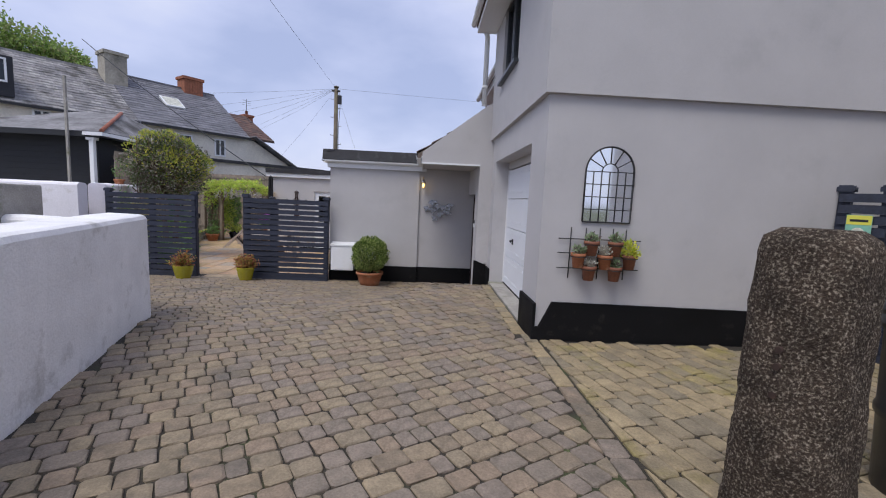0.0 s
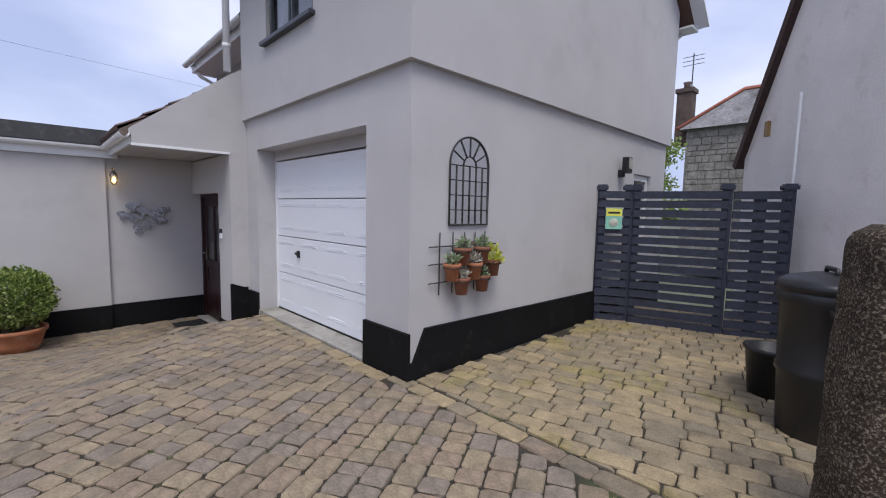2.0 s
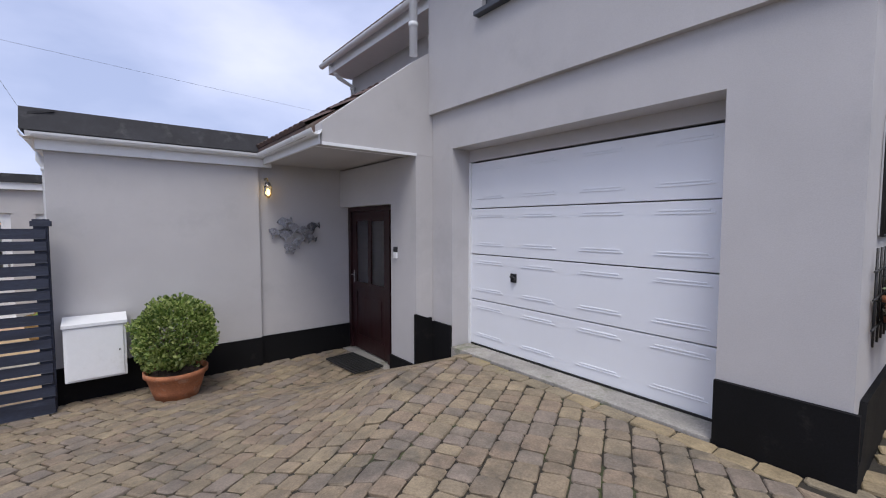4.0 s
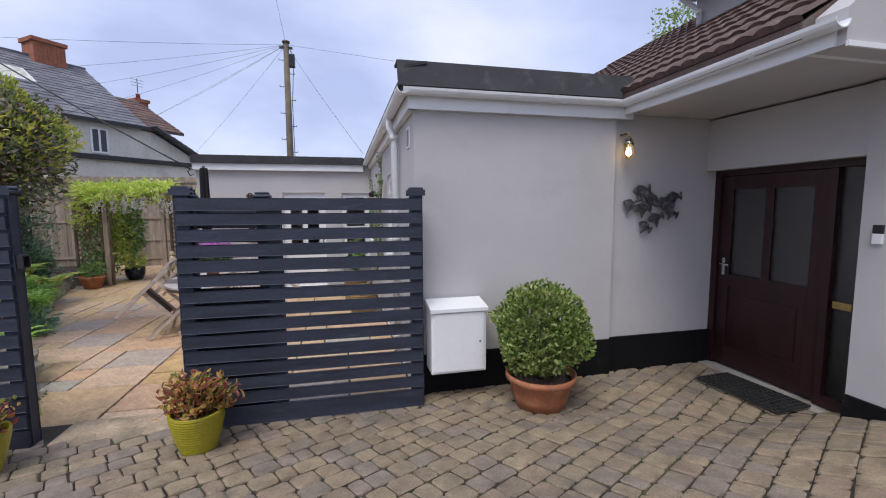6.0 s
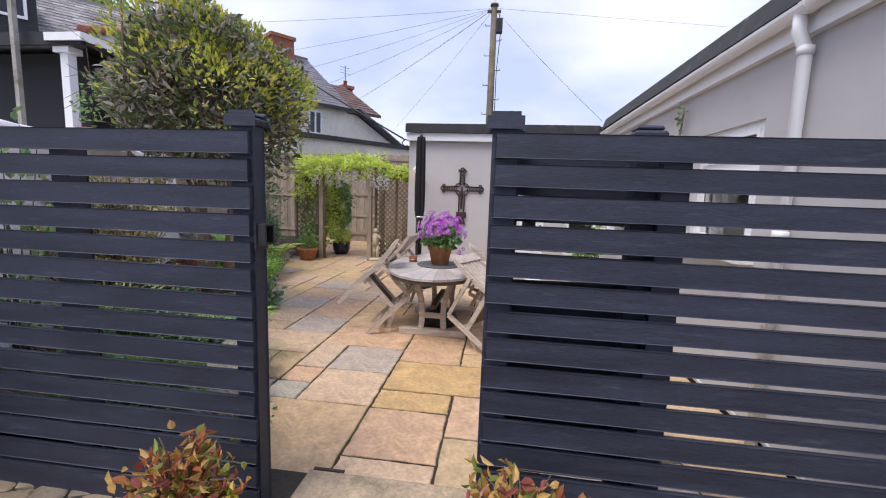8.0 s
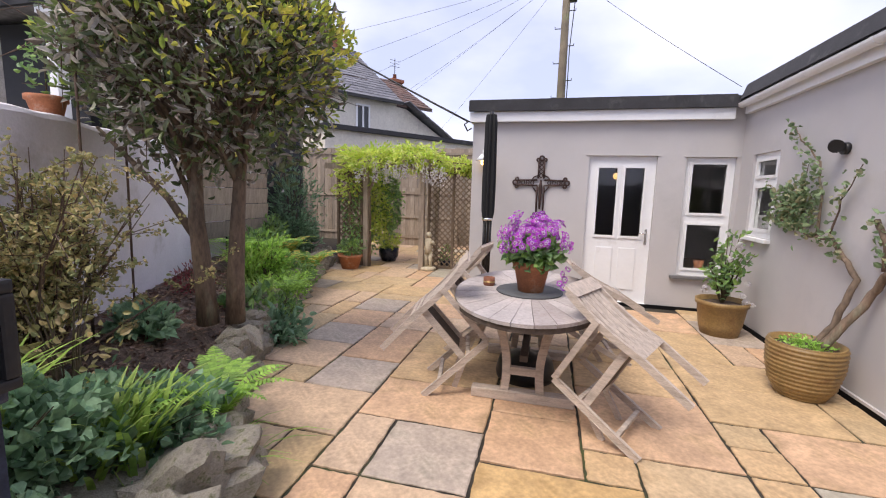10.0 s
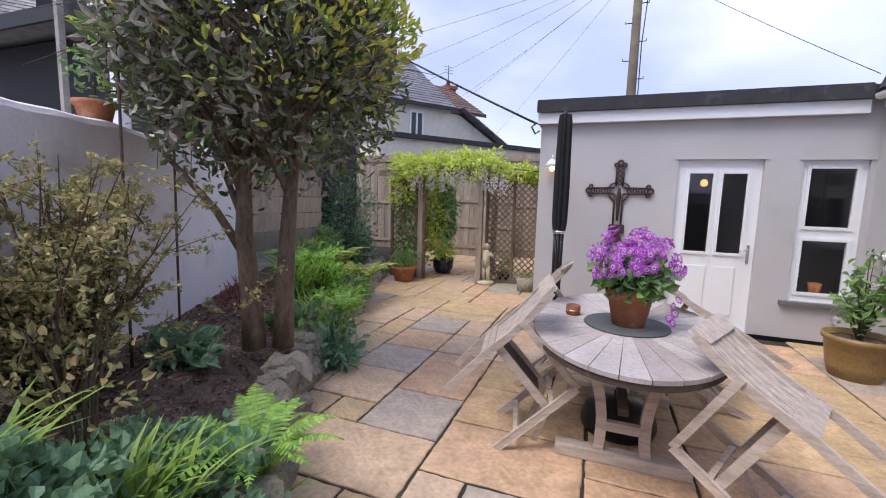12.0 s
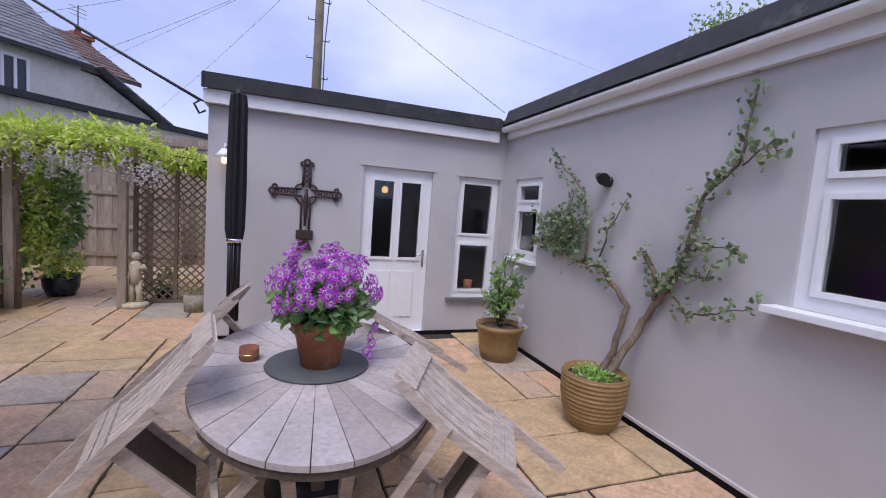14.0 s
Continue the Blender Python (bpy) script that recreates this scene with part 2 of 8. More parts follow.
def structure(name, bm, material, label, category):
    return tagged(part(name, bm, material), label, category, kind="structure")


def boxes(*bs, bevel=0.0):
    bm = bmesh.new()
    for a, b in bs:
        box(bm, a, b, bevel)
    return bm


def wall_with_holes(u0, u1, z0, z1, holes):
    """Rectangles of a wall (u0, u1, z0, z1) that leave the holes free."""
    us = sorted({u0, u1, *[h[0] for h in holes], *[h[1] for h in holes]})
    out = []
    for a, b in zip(us, us[1:]):
        if b - a < 1e-6:
            continue
        z = z0
        for h in sorted([h for h in holes if h[0] <= a + 1e-6 and h[1] >= b - 1e-6], key=lambda h: h[2]):
            if h[2] > z + 1e-6:
                out.append((a, b, z, h[2]))
            z = h[3]
        if z < z1 - 1e-6:
            out.append((a, b, z, z1))
    return out


def clamp01(v):
    return max(0.0, min(1.0, v))


def drive_z(x, y):
    """Height of the driveway: level by the road and the garage, falling to the side gate and the front door."""
    f = clamp01((x + 1.5) / 1.7)
    y0, y1 = 4.5 + 2.8 * f, 9.55 - 0.85 * f
    return 0.055 - 0.505 * clamp01((y - y0) / (y1 - y0))


YARD = -0.49

# ---- ground ----
bm = bmesh.new()
bmesh.ops.create_grid(bm, x_segments=2, y_segments=2, size=1500, matrix=Matrix.Translation((0, 0, -0.75)))
structure("ground", bm, M_GROUND, "rough ground that reaches the horizon", "ground")
bm = bmesh.new()
NX, NY = 60, 54
grid = [[bm.verts.new((-7.2 + 13.4 * i / NX, 0.7 + 9.3 * j / NY, drive_z(-7.2 + 13.4 * i / NX, 0.7 + 9.3 * j / NY) - 0.008)) for j in range(NY + 1)] for i in range(NX + 1)]
for i in range(NX):
    for j in range(NY):
        bm.faces.new((grid[i][j], grid[i + 1][j], grid[i + 1][j + 1], grid[i][j + 1]))
driveway = structure("pavement", bm, M_JOINT, "block-paved driveway with dark sandy joints", "driveway")
structure("road", boxes(((-30, -9, -0.3), (30, 0.7, 0.035))), M_ASPHALT, "dark asphalt lane outside the drive", "road")
patio = structure("floor", boxes(((-11.5, 9.72, -0.7), (-1.9, 23, YARD - 0.014))), M_JOINT, "patio bed with dark joints under sandstone flags", "patio")

# ---- house: garage block ----
WX, SY, NYY, EX = 1.23, 4.43, 7.95, 6.8      # west face, south face, north end, east end
def west_wall(name, x, y0, y1, z0, z1, holes, thick, material, label):
    bm = bmesh.new()
    for a, b, c, d in wall_with_holes(y0, y1, z0, z1, holes):
        box(bm, (x, a, c), (x + thick, b, d))
    bmesh.ops.remove_doubles(bm, verts=bm.verts[:], dist=1e-5)
    return structure(name, bm, material, label, "wall")

def south_wall(name, y, x0, x1, z0, z1, holes, thick, material, label):
    bm = bmesh.new()
    for a, b, c, d in wall_with_holes(x0, x1, z0, z1, holes):
        box(bm, (a, y, c), (b, y + thick, d))
    bmesh.ops.remove_doubles(bm, verts=bm.verts[:], dist=1e-5)
    return structure(name, bm, material, label, "wall")

GAR = (5.05, 7.6, -0.5, 2.21)
west_wall("wall_garage_west", WX, SY + 0.3, 7.95, -0.5, 2.62, [GAR], 0.30, M_WALL, "grey rendered wall with the garage opening")
south_wall("wall_garage_south", SY, WX, EX, -0.5, 2.62, [(5.55, 6.2, 1.1, 2.07)], 0.30, M_WALL, "grey rendered side wall of the house")
UP = 0.055
UWIN = (5.92, 7.10, 3.42, 4.55)
west_wall("wall_upper_west", WX - UP, SY + 0.3, 7.95, 2.62, 4.75, [UWIN], 0.33, M_WALL, "grey rendered upper wall with one window")
bm = bmesh.new()
prism(bm, [(WX - UP, 2.62), (EX + UP, 2.62), (EX + UP, 4.75), (4.0, 6.9), (WX - UP, 4.75)], "y", SY - UP, SY + 0.3)
structure("wall_upper_south", bm, M_WALL, "grey rendered gable wall above a drip band", "wall")
structure("wall_garage_east", boxes(((EX - 0.3, SY + 0.3, -0.5), (EX, 14, 4.75))), M_WALL, "grey rendered far wall of the house", "wall")
structure("wall_garage_north", boxes(((WX, 7.65, 2.62), (EX - 0.3, 7.95, 4.75))), M_WALL, "grey rendered end wall of the upper floor", "wall")
structure("wall_garage_inside", boxes(((WX + 0.3, 7.62, -0.5), (EX - 0.3, 7.66, 2.6))), M_WALL, "plain inner wall of the garage", "wall")
structure("ceiling_garage", boxes(((WX + 0.3, SY + 0.3, 2.45), (EX - 0.3, 7.62, 2.60))), M_WALL, "plain ceiling of the garage", "ceiling")
# roof of the garage block
bm = bmesh.new()
prism(bm, [(0.82, 4.60), (4.0, 7.05), (7.2, 4.60), (7.2, 4.72), (4.0, 7.17), (0.82, 4.72)], "y", SY - 0.28, 8.05)
structure("roof_main", bm, M_TILE, "brown tiled roof with white bargeboards", "roof")
bm = bmesh.new()
for s in (-1, 1):
    beam(bm, (4.0, SY - 0.30, 7.04), (4.0 + s * 3.22, SY - 0.30, 4.575), 0.03, 0.2, up=(0, -1, 0))
box(bm, (0.86, SY - 0.25, 4.50), (WX - UP, 8.0, 4.53))
box(bm, (EX + UP, SY - 0.25, 4.50), (7.15, 8.0, 4.53))
box(bm, (0.83, SY - 0.25, 4.50), (0.86, 8.0, 4.66))
box(bm, (7.15, SY - 0.25, 4.50), (7.18, 8.0, 4.66))
structure("trim_main_eaves", bm, M_UPVC, "white plastic soffit and bargeboards", "trim")

# black plinths
bm = bmesh.new()
prism(bm, [(WX - 0.03, -0.4), (EX, -0.4), (EX, 0.40), (1.40, 0.475), (1.27, 0.20), (WX - 0.03, 0.20)], "y", SY - 0.03, SY)
structure("plinth_south", bm, M_PLINTH, "black painted plinth along the side wall", "plinth")
structure("plinth_corner", boxes(((WX - 0.032, SY - 0.028, -0.4), (WX, 5.05, 0.455))), M_PLINTH, "black painted plinth by the garage door", "plinth")

# pier and canopy by the front door
PX0 = 0.85
structure("wall_pier", boxes(((PX0 + 0.15, 7.952, -0.6), (1.6, 8.48, 2.17))), M_WALL, "grey rendered pier beside the front door", "wall")
structure("wall_door_lintel", boxes(((1.02, 8.482, 1.65), (1.30, 9.95, 2.17))), M_WALL, "grey rendered lintel over the front door", "wall")
bm = bmesh.new()
prism(bm, [(-0.07, 2.165), (WX, 2.165), (WX, 3.33), (1.02, 3.19), (-0.07, 2.36)], "y", 7.95, 8.12)
structure("wall_canopy", bm, M_WALL, "grey rendered sloping gable of the porch canopy", "wall")
structure("ceiling_porch", boxes(((-0.05, 8.122, 2.19), (1.3, 9.9, 2.25))), M_WALL, "grey painted porch soffit", "ceiling")
bm = bmesh.new()
prism(bm, [(PX0 + 0.12, -0.5), (PX0 + 0.12, 0.40), (1.0, 0.40), (1.15, 0.34), (WX - 0.03, 0.34), (WX - 0.03, -0.5)], "y", 7.92, 7.95)
box(bm, (PX0 + 0.12, 7.95, -0.5), (PX0 + 0.147, 8.48, -0.18))
box(bm, (WX - 0.03, 7.6, -0.4), (WX, 7.92, 0.30))
structure("plinth_pier", bm, M_PLINTH, "black painted plinth round the pier", "plinth")

# ---- annex and extension ----
AX, AY, XY = -2.15, 9.87, 15.87
WIN3, WIN2 = (11.25, 12.24, 0.735, 1.725), (14.90, 15.52, 0.62, 1.60)
structure("wall_annex_south", boxes(((AX, AY, -0.7), (-0.13, AY + 0.3, 2.3))), M_WALL, "smooth grey rendered wall of the annex", "wall")
structure("wall_porch_back", boxes(((-0.13, AY + 0.05, -0.7), (2.2, AY + 0.3, 2.3))), M_WALL, "smooth grey rendered wall beside the front door", "wall")
structure("plinth_annex", boxes(((AX - 0.0, AY - 0.022, -0.7), (-0.13, AY, -0.08)), ((-0.13, AY + 0.028, -0.7), (1.15, AY + 0.05, -0.08))), M_PLINTH, "black painted plinth of the annex", "plinth")
west_wall("wall_annex_west", AX, AY + 0.3, XY, -0.7, 2.3, [WIN3, WIN2], 0.3, M_WALL, "smooth grey rendered garden wall of the annex")
DOOR, WIN1 = (-4.03, -3.15, -0.5, 1.61), (-2.79, -2.20, 0.0, 1.60)
south_wall("wall_extension_south", XY, -5.70, AX + 0.3, -0.7, 2.3, [DOOR, WIN1], 0.3, M_WALL, "smooth grey rendered wall of the garden room")
structure("wall_extension_west", boxes(((-5.70, XY + 0.3, -0.7), (-5.4, 21.3, 2.3))), M_WALL, "grey rendered end wall of the garden room", "wall")
structure("wall_inside", boxes(((1.4, 10.2, -0.7), (1.6, 21.3, 2.3)), ((-5.4, 21.0, -0.7), (1.4, 21.3, 2.3))), M_WALL, "plain walls that close the rooms", "wall")
M_FLOORIN = mat("dark_room_floor", (0.16, 0.12, 0.09), 0.6, vary=0.15)
structure("floor_inside", boxes(((AX + 0.3, 10.2, -0.55), (1.4, 21, -0.40)), ((-5.4, XY + 0.3, -0.55), (AX + 0.3, 21, -0.40))), M_FLOORIN, "dark wooden floor indoors", "floor")
# flat roofs
def flat_roof(name, x0, y0, x1, y1, label):
    bm = boxes(((x0, y0, 2.27), (x1, y1, 2.36)))
    structure(name, bm, M_FELT, label, "ceiling")
flat_roof("ceiling_annex", AX - 0.12, AY - 0.13, 1.6, 21.4, "flat roof of the annex under dark felt")
flat_roof("ceiling_extension", -5.74, XY - 0.10, AX - 0.122, 21.4, "flat roof of the garden room under dark felt")

# ---- more materials ----
M_DARKWIN = mat("dark_grey_window_frame", (0.05, 0.055, 0.065), 0.4, vary=0.1, bump=0.0)
M_GLASS = glass("window_glass", (0.93, 0.96, 0.97), 0.01)
M_FROST = glass("obscured_glass", (0.75, 0.75, 0.74), 0.35)
M_MAHOG = mat("dark_red_brown_door_stain", (0.028, 0.007, 0.008), 0.45, vary=0.3, scale=2, fine=30, bump=0.2, stretch=(6, 6, 1))
M_CHROME = mat("polished_chrome", (0.75, 0.75, 0.76), 0.18, metal=1.0, vary=0.03, bump=0.0)
M_BRASS = mat("worn_brass", (0.62, 0.46, 0.20), 0.35, metal=1.0, vary=0.15, bump=0.1)
M_BLACKPL = mat("black_plastic", (0.016, 0.016, 0.018), 0.38, vary=0.15, scale=4, fine=60, bump=0.1)
M_TERRA = mat("terracotta", (0.42, 0.16, 0.075), 0.8, vary=0.18, scale=8, fine=70, bump=0.25, spots=(0.50, 0.34, 0.25), spot_scale=7, spot_amount=0.25)
M_TERRAD = mat("dark_terracotta", (0.27, 0.105, 0.06), 0.8, vary=0.2, scale=9, fine=70, bump=0.25, spots=(0.16, 0.09, 0.06), spot_scale=9, spot_amount=0.3)
M_LIME = mat("lime_yellow_glaze", (0.36, 0.32, 0.02), 0.22, vary=0.12, scale=6, fine=50, bump=0.1, spots=(0.24, 0.20, 0.02), spot_scale=6, spot_amount=0.25)
M_IRON = mat("dark_iron", (0.05, 0.05, 0.052), 0.55, metal=0.6, vary=0.2, bump=0.2)
M_MIRROR = mat("mirror_silver", (0.86, 0.88, 0.88), 0.03, metal=1.0, vary=0.01, bump=0.0)
M_PEWTER = mat("brushed_pewter", (0.34, 0.34, 0.36), 0.25, metal=0.9, vary=0.25, scale=18, bump=0.2)
M_GRANITE = mat("rough_lichened_granite", (0.065, 0.047, 0.034), 0.95, vary=0.4, scale=5, fine=90, bump=1.0, depth=0.02, spots=(0.40, 0.34, 0.26), spot_scale=85, spot_amount=0.46, spec=0.2)
M_SIGNG = mat("sign_green", (0.25, 0.55, 0.42), 0.4, vary=0.1, bump=0.0)
M_SIGNY = mat("sign_yellow", (0.75, 0.72, 0.10), 0.4, vary=0.05, bump=0.0)
M_RUBBER = mat("black_rubber", (0.02, 0.02, 0.02), 0.8, vary=0.2)
M_BULB = glow("warm_lamp_bulb", (1.0, 0.66, 0.24), 4.0)
M_CLEAR = glass("clear_lamp_glass", (0.98, 0.98, 0.98), 0.02)
M_SLATE = mat("slate_sill", (0.15, 0.15, 0.155), 0.7, vary=0.2, scale=6, bump=0.3)

def leaf_mat(name, palette, rough=0.42, vary=0.2):
    palette = [tuple(min(0.8, 2.2 * v) for v in p) if max(p) < 0.5 else p for p in palette]
    m = mat(name, palette[0], rough, vary=vary, scale=5, fine=40, bump=0.0, palette=palette, per_island=1, spec=0.5)
    n, l = m.node_tree.nodes, m.node_tree.links
    b, out = n["Principled BSDF"], n["Material Output"]
    through_leaf, both = n.new("ShaderNodeBsdfTranslucent"), n.new("ShaderNodeMixShader")
    both.inputs[0].default_value = 0.42
    l.new(b.inputs["Base Color"].links[0].from_socket, through_leaf.inputs["Color"])
    l.new(b.outputs["BSDF"], both.inputs[1])
    l.new(through_leaf.outputs["BSDF"], both.inputs[2])
    l.new(both.outputs["Shader"], out.inputs["Surface"])
    return m

M_BOXLEAF = leaf_mat("box_leaf", [(0.095, 0.135, 0.032), (0.15, 0.19, 0.055), (0.045, 0.075, 0.017), (0.23, 0.26, 0.095)])
M_REDLEAF = leaf_mat("copper_leaf", [(0.20, 0.075, 0.03), (0.26, 0.16, 0.05), (0.12, 0.14, 0.03), (0.30, 0.19, 0.06), (0.17, 0.05, 0.04)])
M_SUCC = leaf_mat("succulent_leaf", [(0.13, 0.18, 0.10), (0.20, 0.24, 0.15), (0.10, 0.08, 0.07)])
M_SUCCW = leaf_mat("pale_succulent_leaf", [(0.50, 0.47, 0.40), (0.40, 0.40, 0.32)])
M_SUCCY = leaf_mat("yellow_green_leaf", [(0.38, 0.40, 0.05), (0.28, 0.33, 0.05), (0.45, 0.45, 0.10)])
M_STEM = mat("green_brown_stem", (0.10, 0.075, 0.045), 0.8, vary=0.25, scale=12, bump=0.3)

def leaf_cloud(name, centers, dirs, length, width, material, parent=None, label="", seed=1, fold=0.25, spread=0.9, kind=""):
    """Many small folded leaves, each at a centre, pointing about along its direction."""
    rng = np.random.RandomState(seed)
    c = np.asarray(centers, float)
    n = len(c)
    d = np.asarray(dirs, float) + rng.normal(0, spread, (n, 3))
    d /= np.linalg.norm(d, axis=1)[:, None] + 1e-9
    r = rng.normal(0, 1, (n, 3))
    s = np.cross(d, r)
    s /= np.linalg.norm(s, axis=1)[:, None] + 1e-9
    u = np.cross(s, d)
    L = length * rng.uniform(0.6, 1.25, (n, 1))
    Wd = width * rng.uniform(0.7, 1.2, (n, 1))
    base, tip = c - d * L * 0.5, c + d * L * 0.5 - u * L * 0.14
    mid = c + d * L * 0.02 - u * Wd * 0.1
    lift = u * Wd * fold
    sides = [c + d * L * k + sg * s * Wd * w + lift * w * 2 - u * L * drop for sg in (1, -1) for k, w, drop in ((-0.2, 0.44, 0.0), (0.16, 0.46, 0.03))]
    v = np.stack([base, mid, tip, sides[0], sides[1], sides[2], sides[3]], 1).reshape(-1, 3)
    i = np.arange(n)[:, None] * 7
    f = np.concatenate([i + np.array([[0, 1, 2, 4, 3]]), i + np.array([[0, 5, 6, 2, 1]])], 1).reshape(-1, 5)
    me = bpy.data.meshes.new(name)
    me.from_pydata(v.tolist(), [], f.tolist())
    me.materials.append(material)
    ob = new(name, me)
    if parent is not None:
        ob.parent = parent
    return tagged(ob, label, kind=kind)

def ball_points(n, center, radii, seed, inner=0.6, lump=0.15, floor=-9):
    """Points in the outer shell of a lumpy ellipsoid, with outward directions."""
    rng = np.random.RandomState(seed)
    d = rng.normal(0, 1, (n, 3))
    d /= np.linalg.norm(d, axis=1)[:, None]
    k = np.array([1 + lump * noise.noise(Vector(p) * 2.3 + Vector((seed, 0, 0))) * 2 for p in d])
    r = rng.uniform(inner, 1.0, n) ** 0.6 * k
    p = np.asarray(center) + d * np.asarray(radii) * r[:, None]
    keep = p[:, 2] > floor
    return p[keep], d[keep]

def pot(parent, profile, material, seg=28, name="pot", label="", ribs=0, rib=0.004):
    bm = bmesh.new()
    if ribs:
        z0, z1 = profile[0][1], profile[-1][1]
        pts, steps = [], ribs * 4
        for k in range(steps + 1):
            z = z0 + (z1 - z0) * k / steps
            for (ra, za), (rb, zb) in zip(profile, profile[1:]):
                if za <= z <= zb:
                    r = ra + (rb - ra) * (z - za) / max(zb - za, 1e-6)
                    break
            pts.append((r + rib * math.sin(2 * math.pi * k / 4), z))
    else:
        pts = list(profile)
    rt, zt = pts[-1]
    pts += [(rt - 0.018, zt), (rt - 0.022, zt - 0.05), (0.001, zt - 0.055)]
    lathe(bm, pts, seg)
    return part(name, bm, material, parent, label)

def soil_disc(parent, r, z):
    bm = bmesh.new()
    lathe(bm, [(0.001, z + 0.012), (r * 0.6, z + 0.008), (r, z)][::-1], 20)
    return part("soil", bm, M_SOIL, parent, "dark potting soil")

# ---- garage door: an up-and-over door of four sections ----
gd = thing("garage_door", "white sectional garage door with pressed panels, closed", "garage door", pose(1.48, 6.325, 0.085), kind="structure")
YW, SECT = 2.55, 0.4965
for k in range(4):
    bm = bmesh.new()
    box(bm, (0, -YW / 2 + 0.035, k * SECT + 0.005), (0.04, YW / 2 - 0.035, (k + 1) * SECT - 0.005), 0.006)
    sec = part("door_section", bm, M_GARAGE, gd)
    for c in range(4):
        yc = -YW / 2 + YW * (c + 0.5) / 4
        for zc in (0.10, 0.40):
            for dz, half in ((0.0, 0.20), (0.022, 0.17)):
                bm = boxes(((-0.006, yc - half, k * SECT + zc + dz), (0.002, yc + half, k * SECT + zc + dz + 0.009)), bevel=0.002)
                part("pressed_rib", bm, M_GARAGE, sec)
part("jamb_strip", boxes(((-0.012, -YW / 2, -0.02), (0.05, -YW / 2 + 0.035, 1.995)), ((-0.012, YW / 2 - 0.035, -0.02), (0.05, YW / 2, 1.995))), M_UPVC, gd, "white door frame")
part("header_board", boxes(((-0.006, -YW / 2, 2.0), (0.05, YW / 2, 2.13))), M_WALL, gd, "grey painted header board")
part("rubber_seal", boxes(((-0.006, -YW / 2 + 0.03, -0.03), (0.03, YW / 2 - 0.03, 0.0))), M_RUBBER, gd, "black rubber seal")
bm = boxes(((-0.015, 0.575, 0.74), (0.0, 0.645, 0.83)), bevel=0.004)
tube(bm, [(-0.012, 0.61, 0.80), (-0.05, 0.61, 0.80), (-0.052, 0.585, 0.80), (-0.05, 0.55, 0.785)], 0.012, 8)
part("handle", bm, M_BLACKPL, gd, "black door handle")
structure("threshold_garage", boxes(((1.21, 5.06, -0.3), (1.47, 7.59, 0.075)), bevel=0.01), M_CONC, "rough concrete threshold of the garage", "threshold")

# ---- front door ----
fd = thing("front_door", "dark red-brown wooden front door with two obscured panes, closed", "door", pose(1.17, 9.19, -0.43), kind="structure")
bm = bmesh.new()
for a, b in (((-0.03, 0.66, 0), (0.06, 0.73, 2.08)), ((-0.03, -0.70, 0), (0.06, -0.64, 2.08)), ((-0.03, -0.44, 0), (0.06, -0.38, 2.02)), ((-0.03, -0.64, 2.02), (0.06, 0.66, 2.08)), ((-0.03, -0.64, 0), (0.06, -0.44, 0.10))):
    box(bm, a, b, 0.004)
part("door_frame", bm, M_MAHOG, fd)
leaf = bmesh.new()
for a, b in (((0, 0.53, 0.02), (0.045, 0.655, 2.015)), ((0, -0.375, 0.02), (0.045, -0.25, 2.015)), ((0, -0.25, 1.88), (0.045, 0.53, 2.015)), ((0, -0.25, 0.02), (0.045, 0.53, 0.22)), ((0, -0.25, 0.86), (0.045, 0.53, 1.0)), ((0, 0.10, 1.0), (0.045, 0.18, 1.88))):
    box(leaf, a, b, 0.004)
box(leaf, (0.014, -0.25, 0.22), (0.035, 0.53, 0.86))
box(leaf, (0.004, -0.17, 0.29), (0.02, 0.45, 0.79), 0.006)
lf = part("door_leaf", leaf, M_MAHOG, fd)
part("pane", boxes(((0.018, -0.25, 1.0), (0.024, 0.10, 1.88))), M_FROST, lf, "obscured glass pane")
part("pane", boxes(((0.018, 0.18, 1.0), (0.024, 0.53, 1.88))), M_FROST, lf, "obscured glass pane")
part("side_pane", boxes(((0.02, -0.64, 0.10), (0.026, -0.44, 2.02))), M_FROST, fd, "narrow obscured side pane")
bm = boxes(((-0.008, 0.575, 0.98), (0.0, 0.61, 1.16)), bevel=0.003)
tube(bm, [(0, 0.592, 1.10), (-0.05, 0.592, 1.10), (-0.052, 0.50, 1.095)], 0.009, 8)
part("handle", bm, M_CHROME, lf, "chrome lever handle")
part("letter_plate", boxes(((-0.012, -0.60, 0.86), (0.02, -0.46, 0.92)), bevel=0.004), M_BRASS, fd, "brass letter plate")
structure("threshold_door", boxes(((1.02, 8.49, -0.6), (1.4, 9.9, -0.435)), bevel=0.006), M_CONC, "concrete front door step", "threshold")
structure("wall_hall", boxes(((2.3, 8.3, -0.6), (2.4, 10.0, 2.2)), ((1.3, 9.93, 2.0), (2.4, 10.0, 2.2))), M_WALL, "plain hall wall behind the door", "wall")

mat_t = thing("doormat", "black rubber honeycomb doormat on the paving", "doormat", pose(0.80, 9.10, -0.418, 0, 0, 4))
bm = bmesh.new()
for i in range(9):
    box(bm, (-0.2 + i * 0.05 - 0.006, -0.38, 0), (-0.2 + i * 0.05 + 0.006, 0.38, 0.02))
for j in range(16):
    box(bm, (-0.2, -0.375 + j * 0.05 - 0.006, 0.001), (0.2, -0.375 + j * 0.05 + 0.006, 0.019))
part("rubber_grid", bm, M_RUBBER, mat_t, kind="stuff")

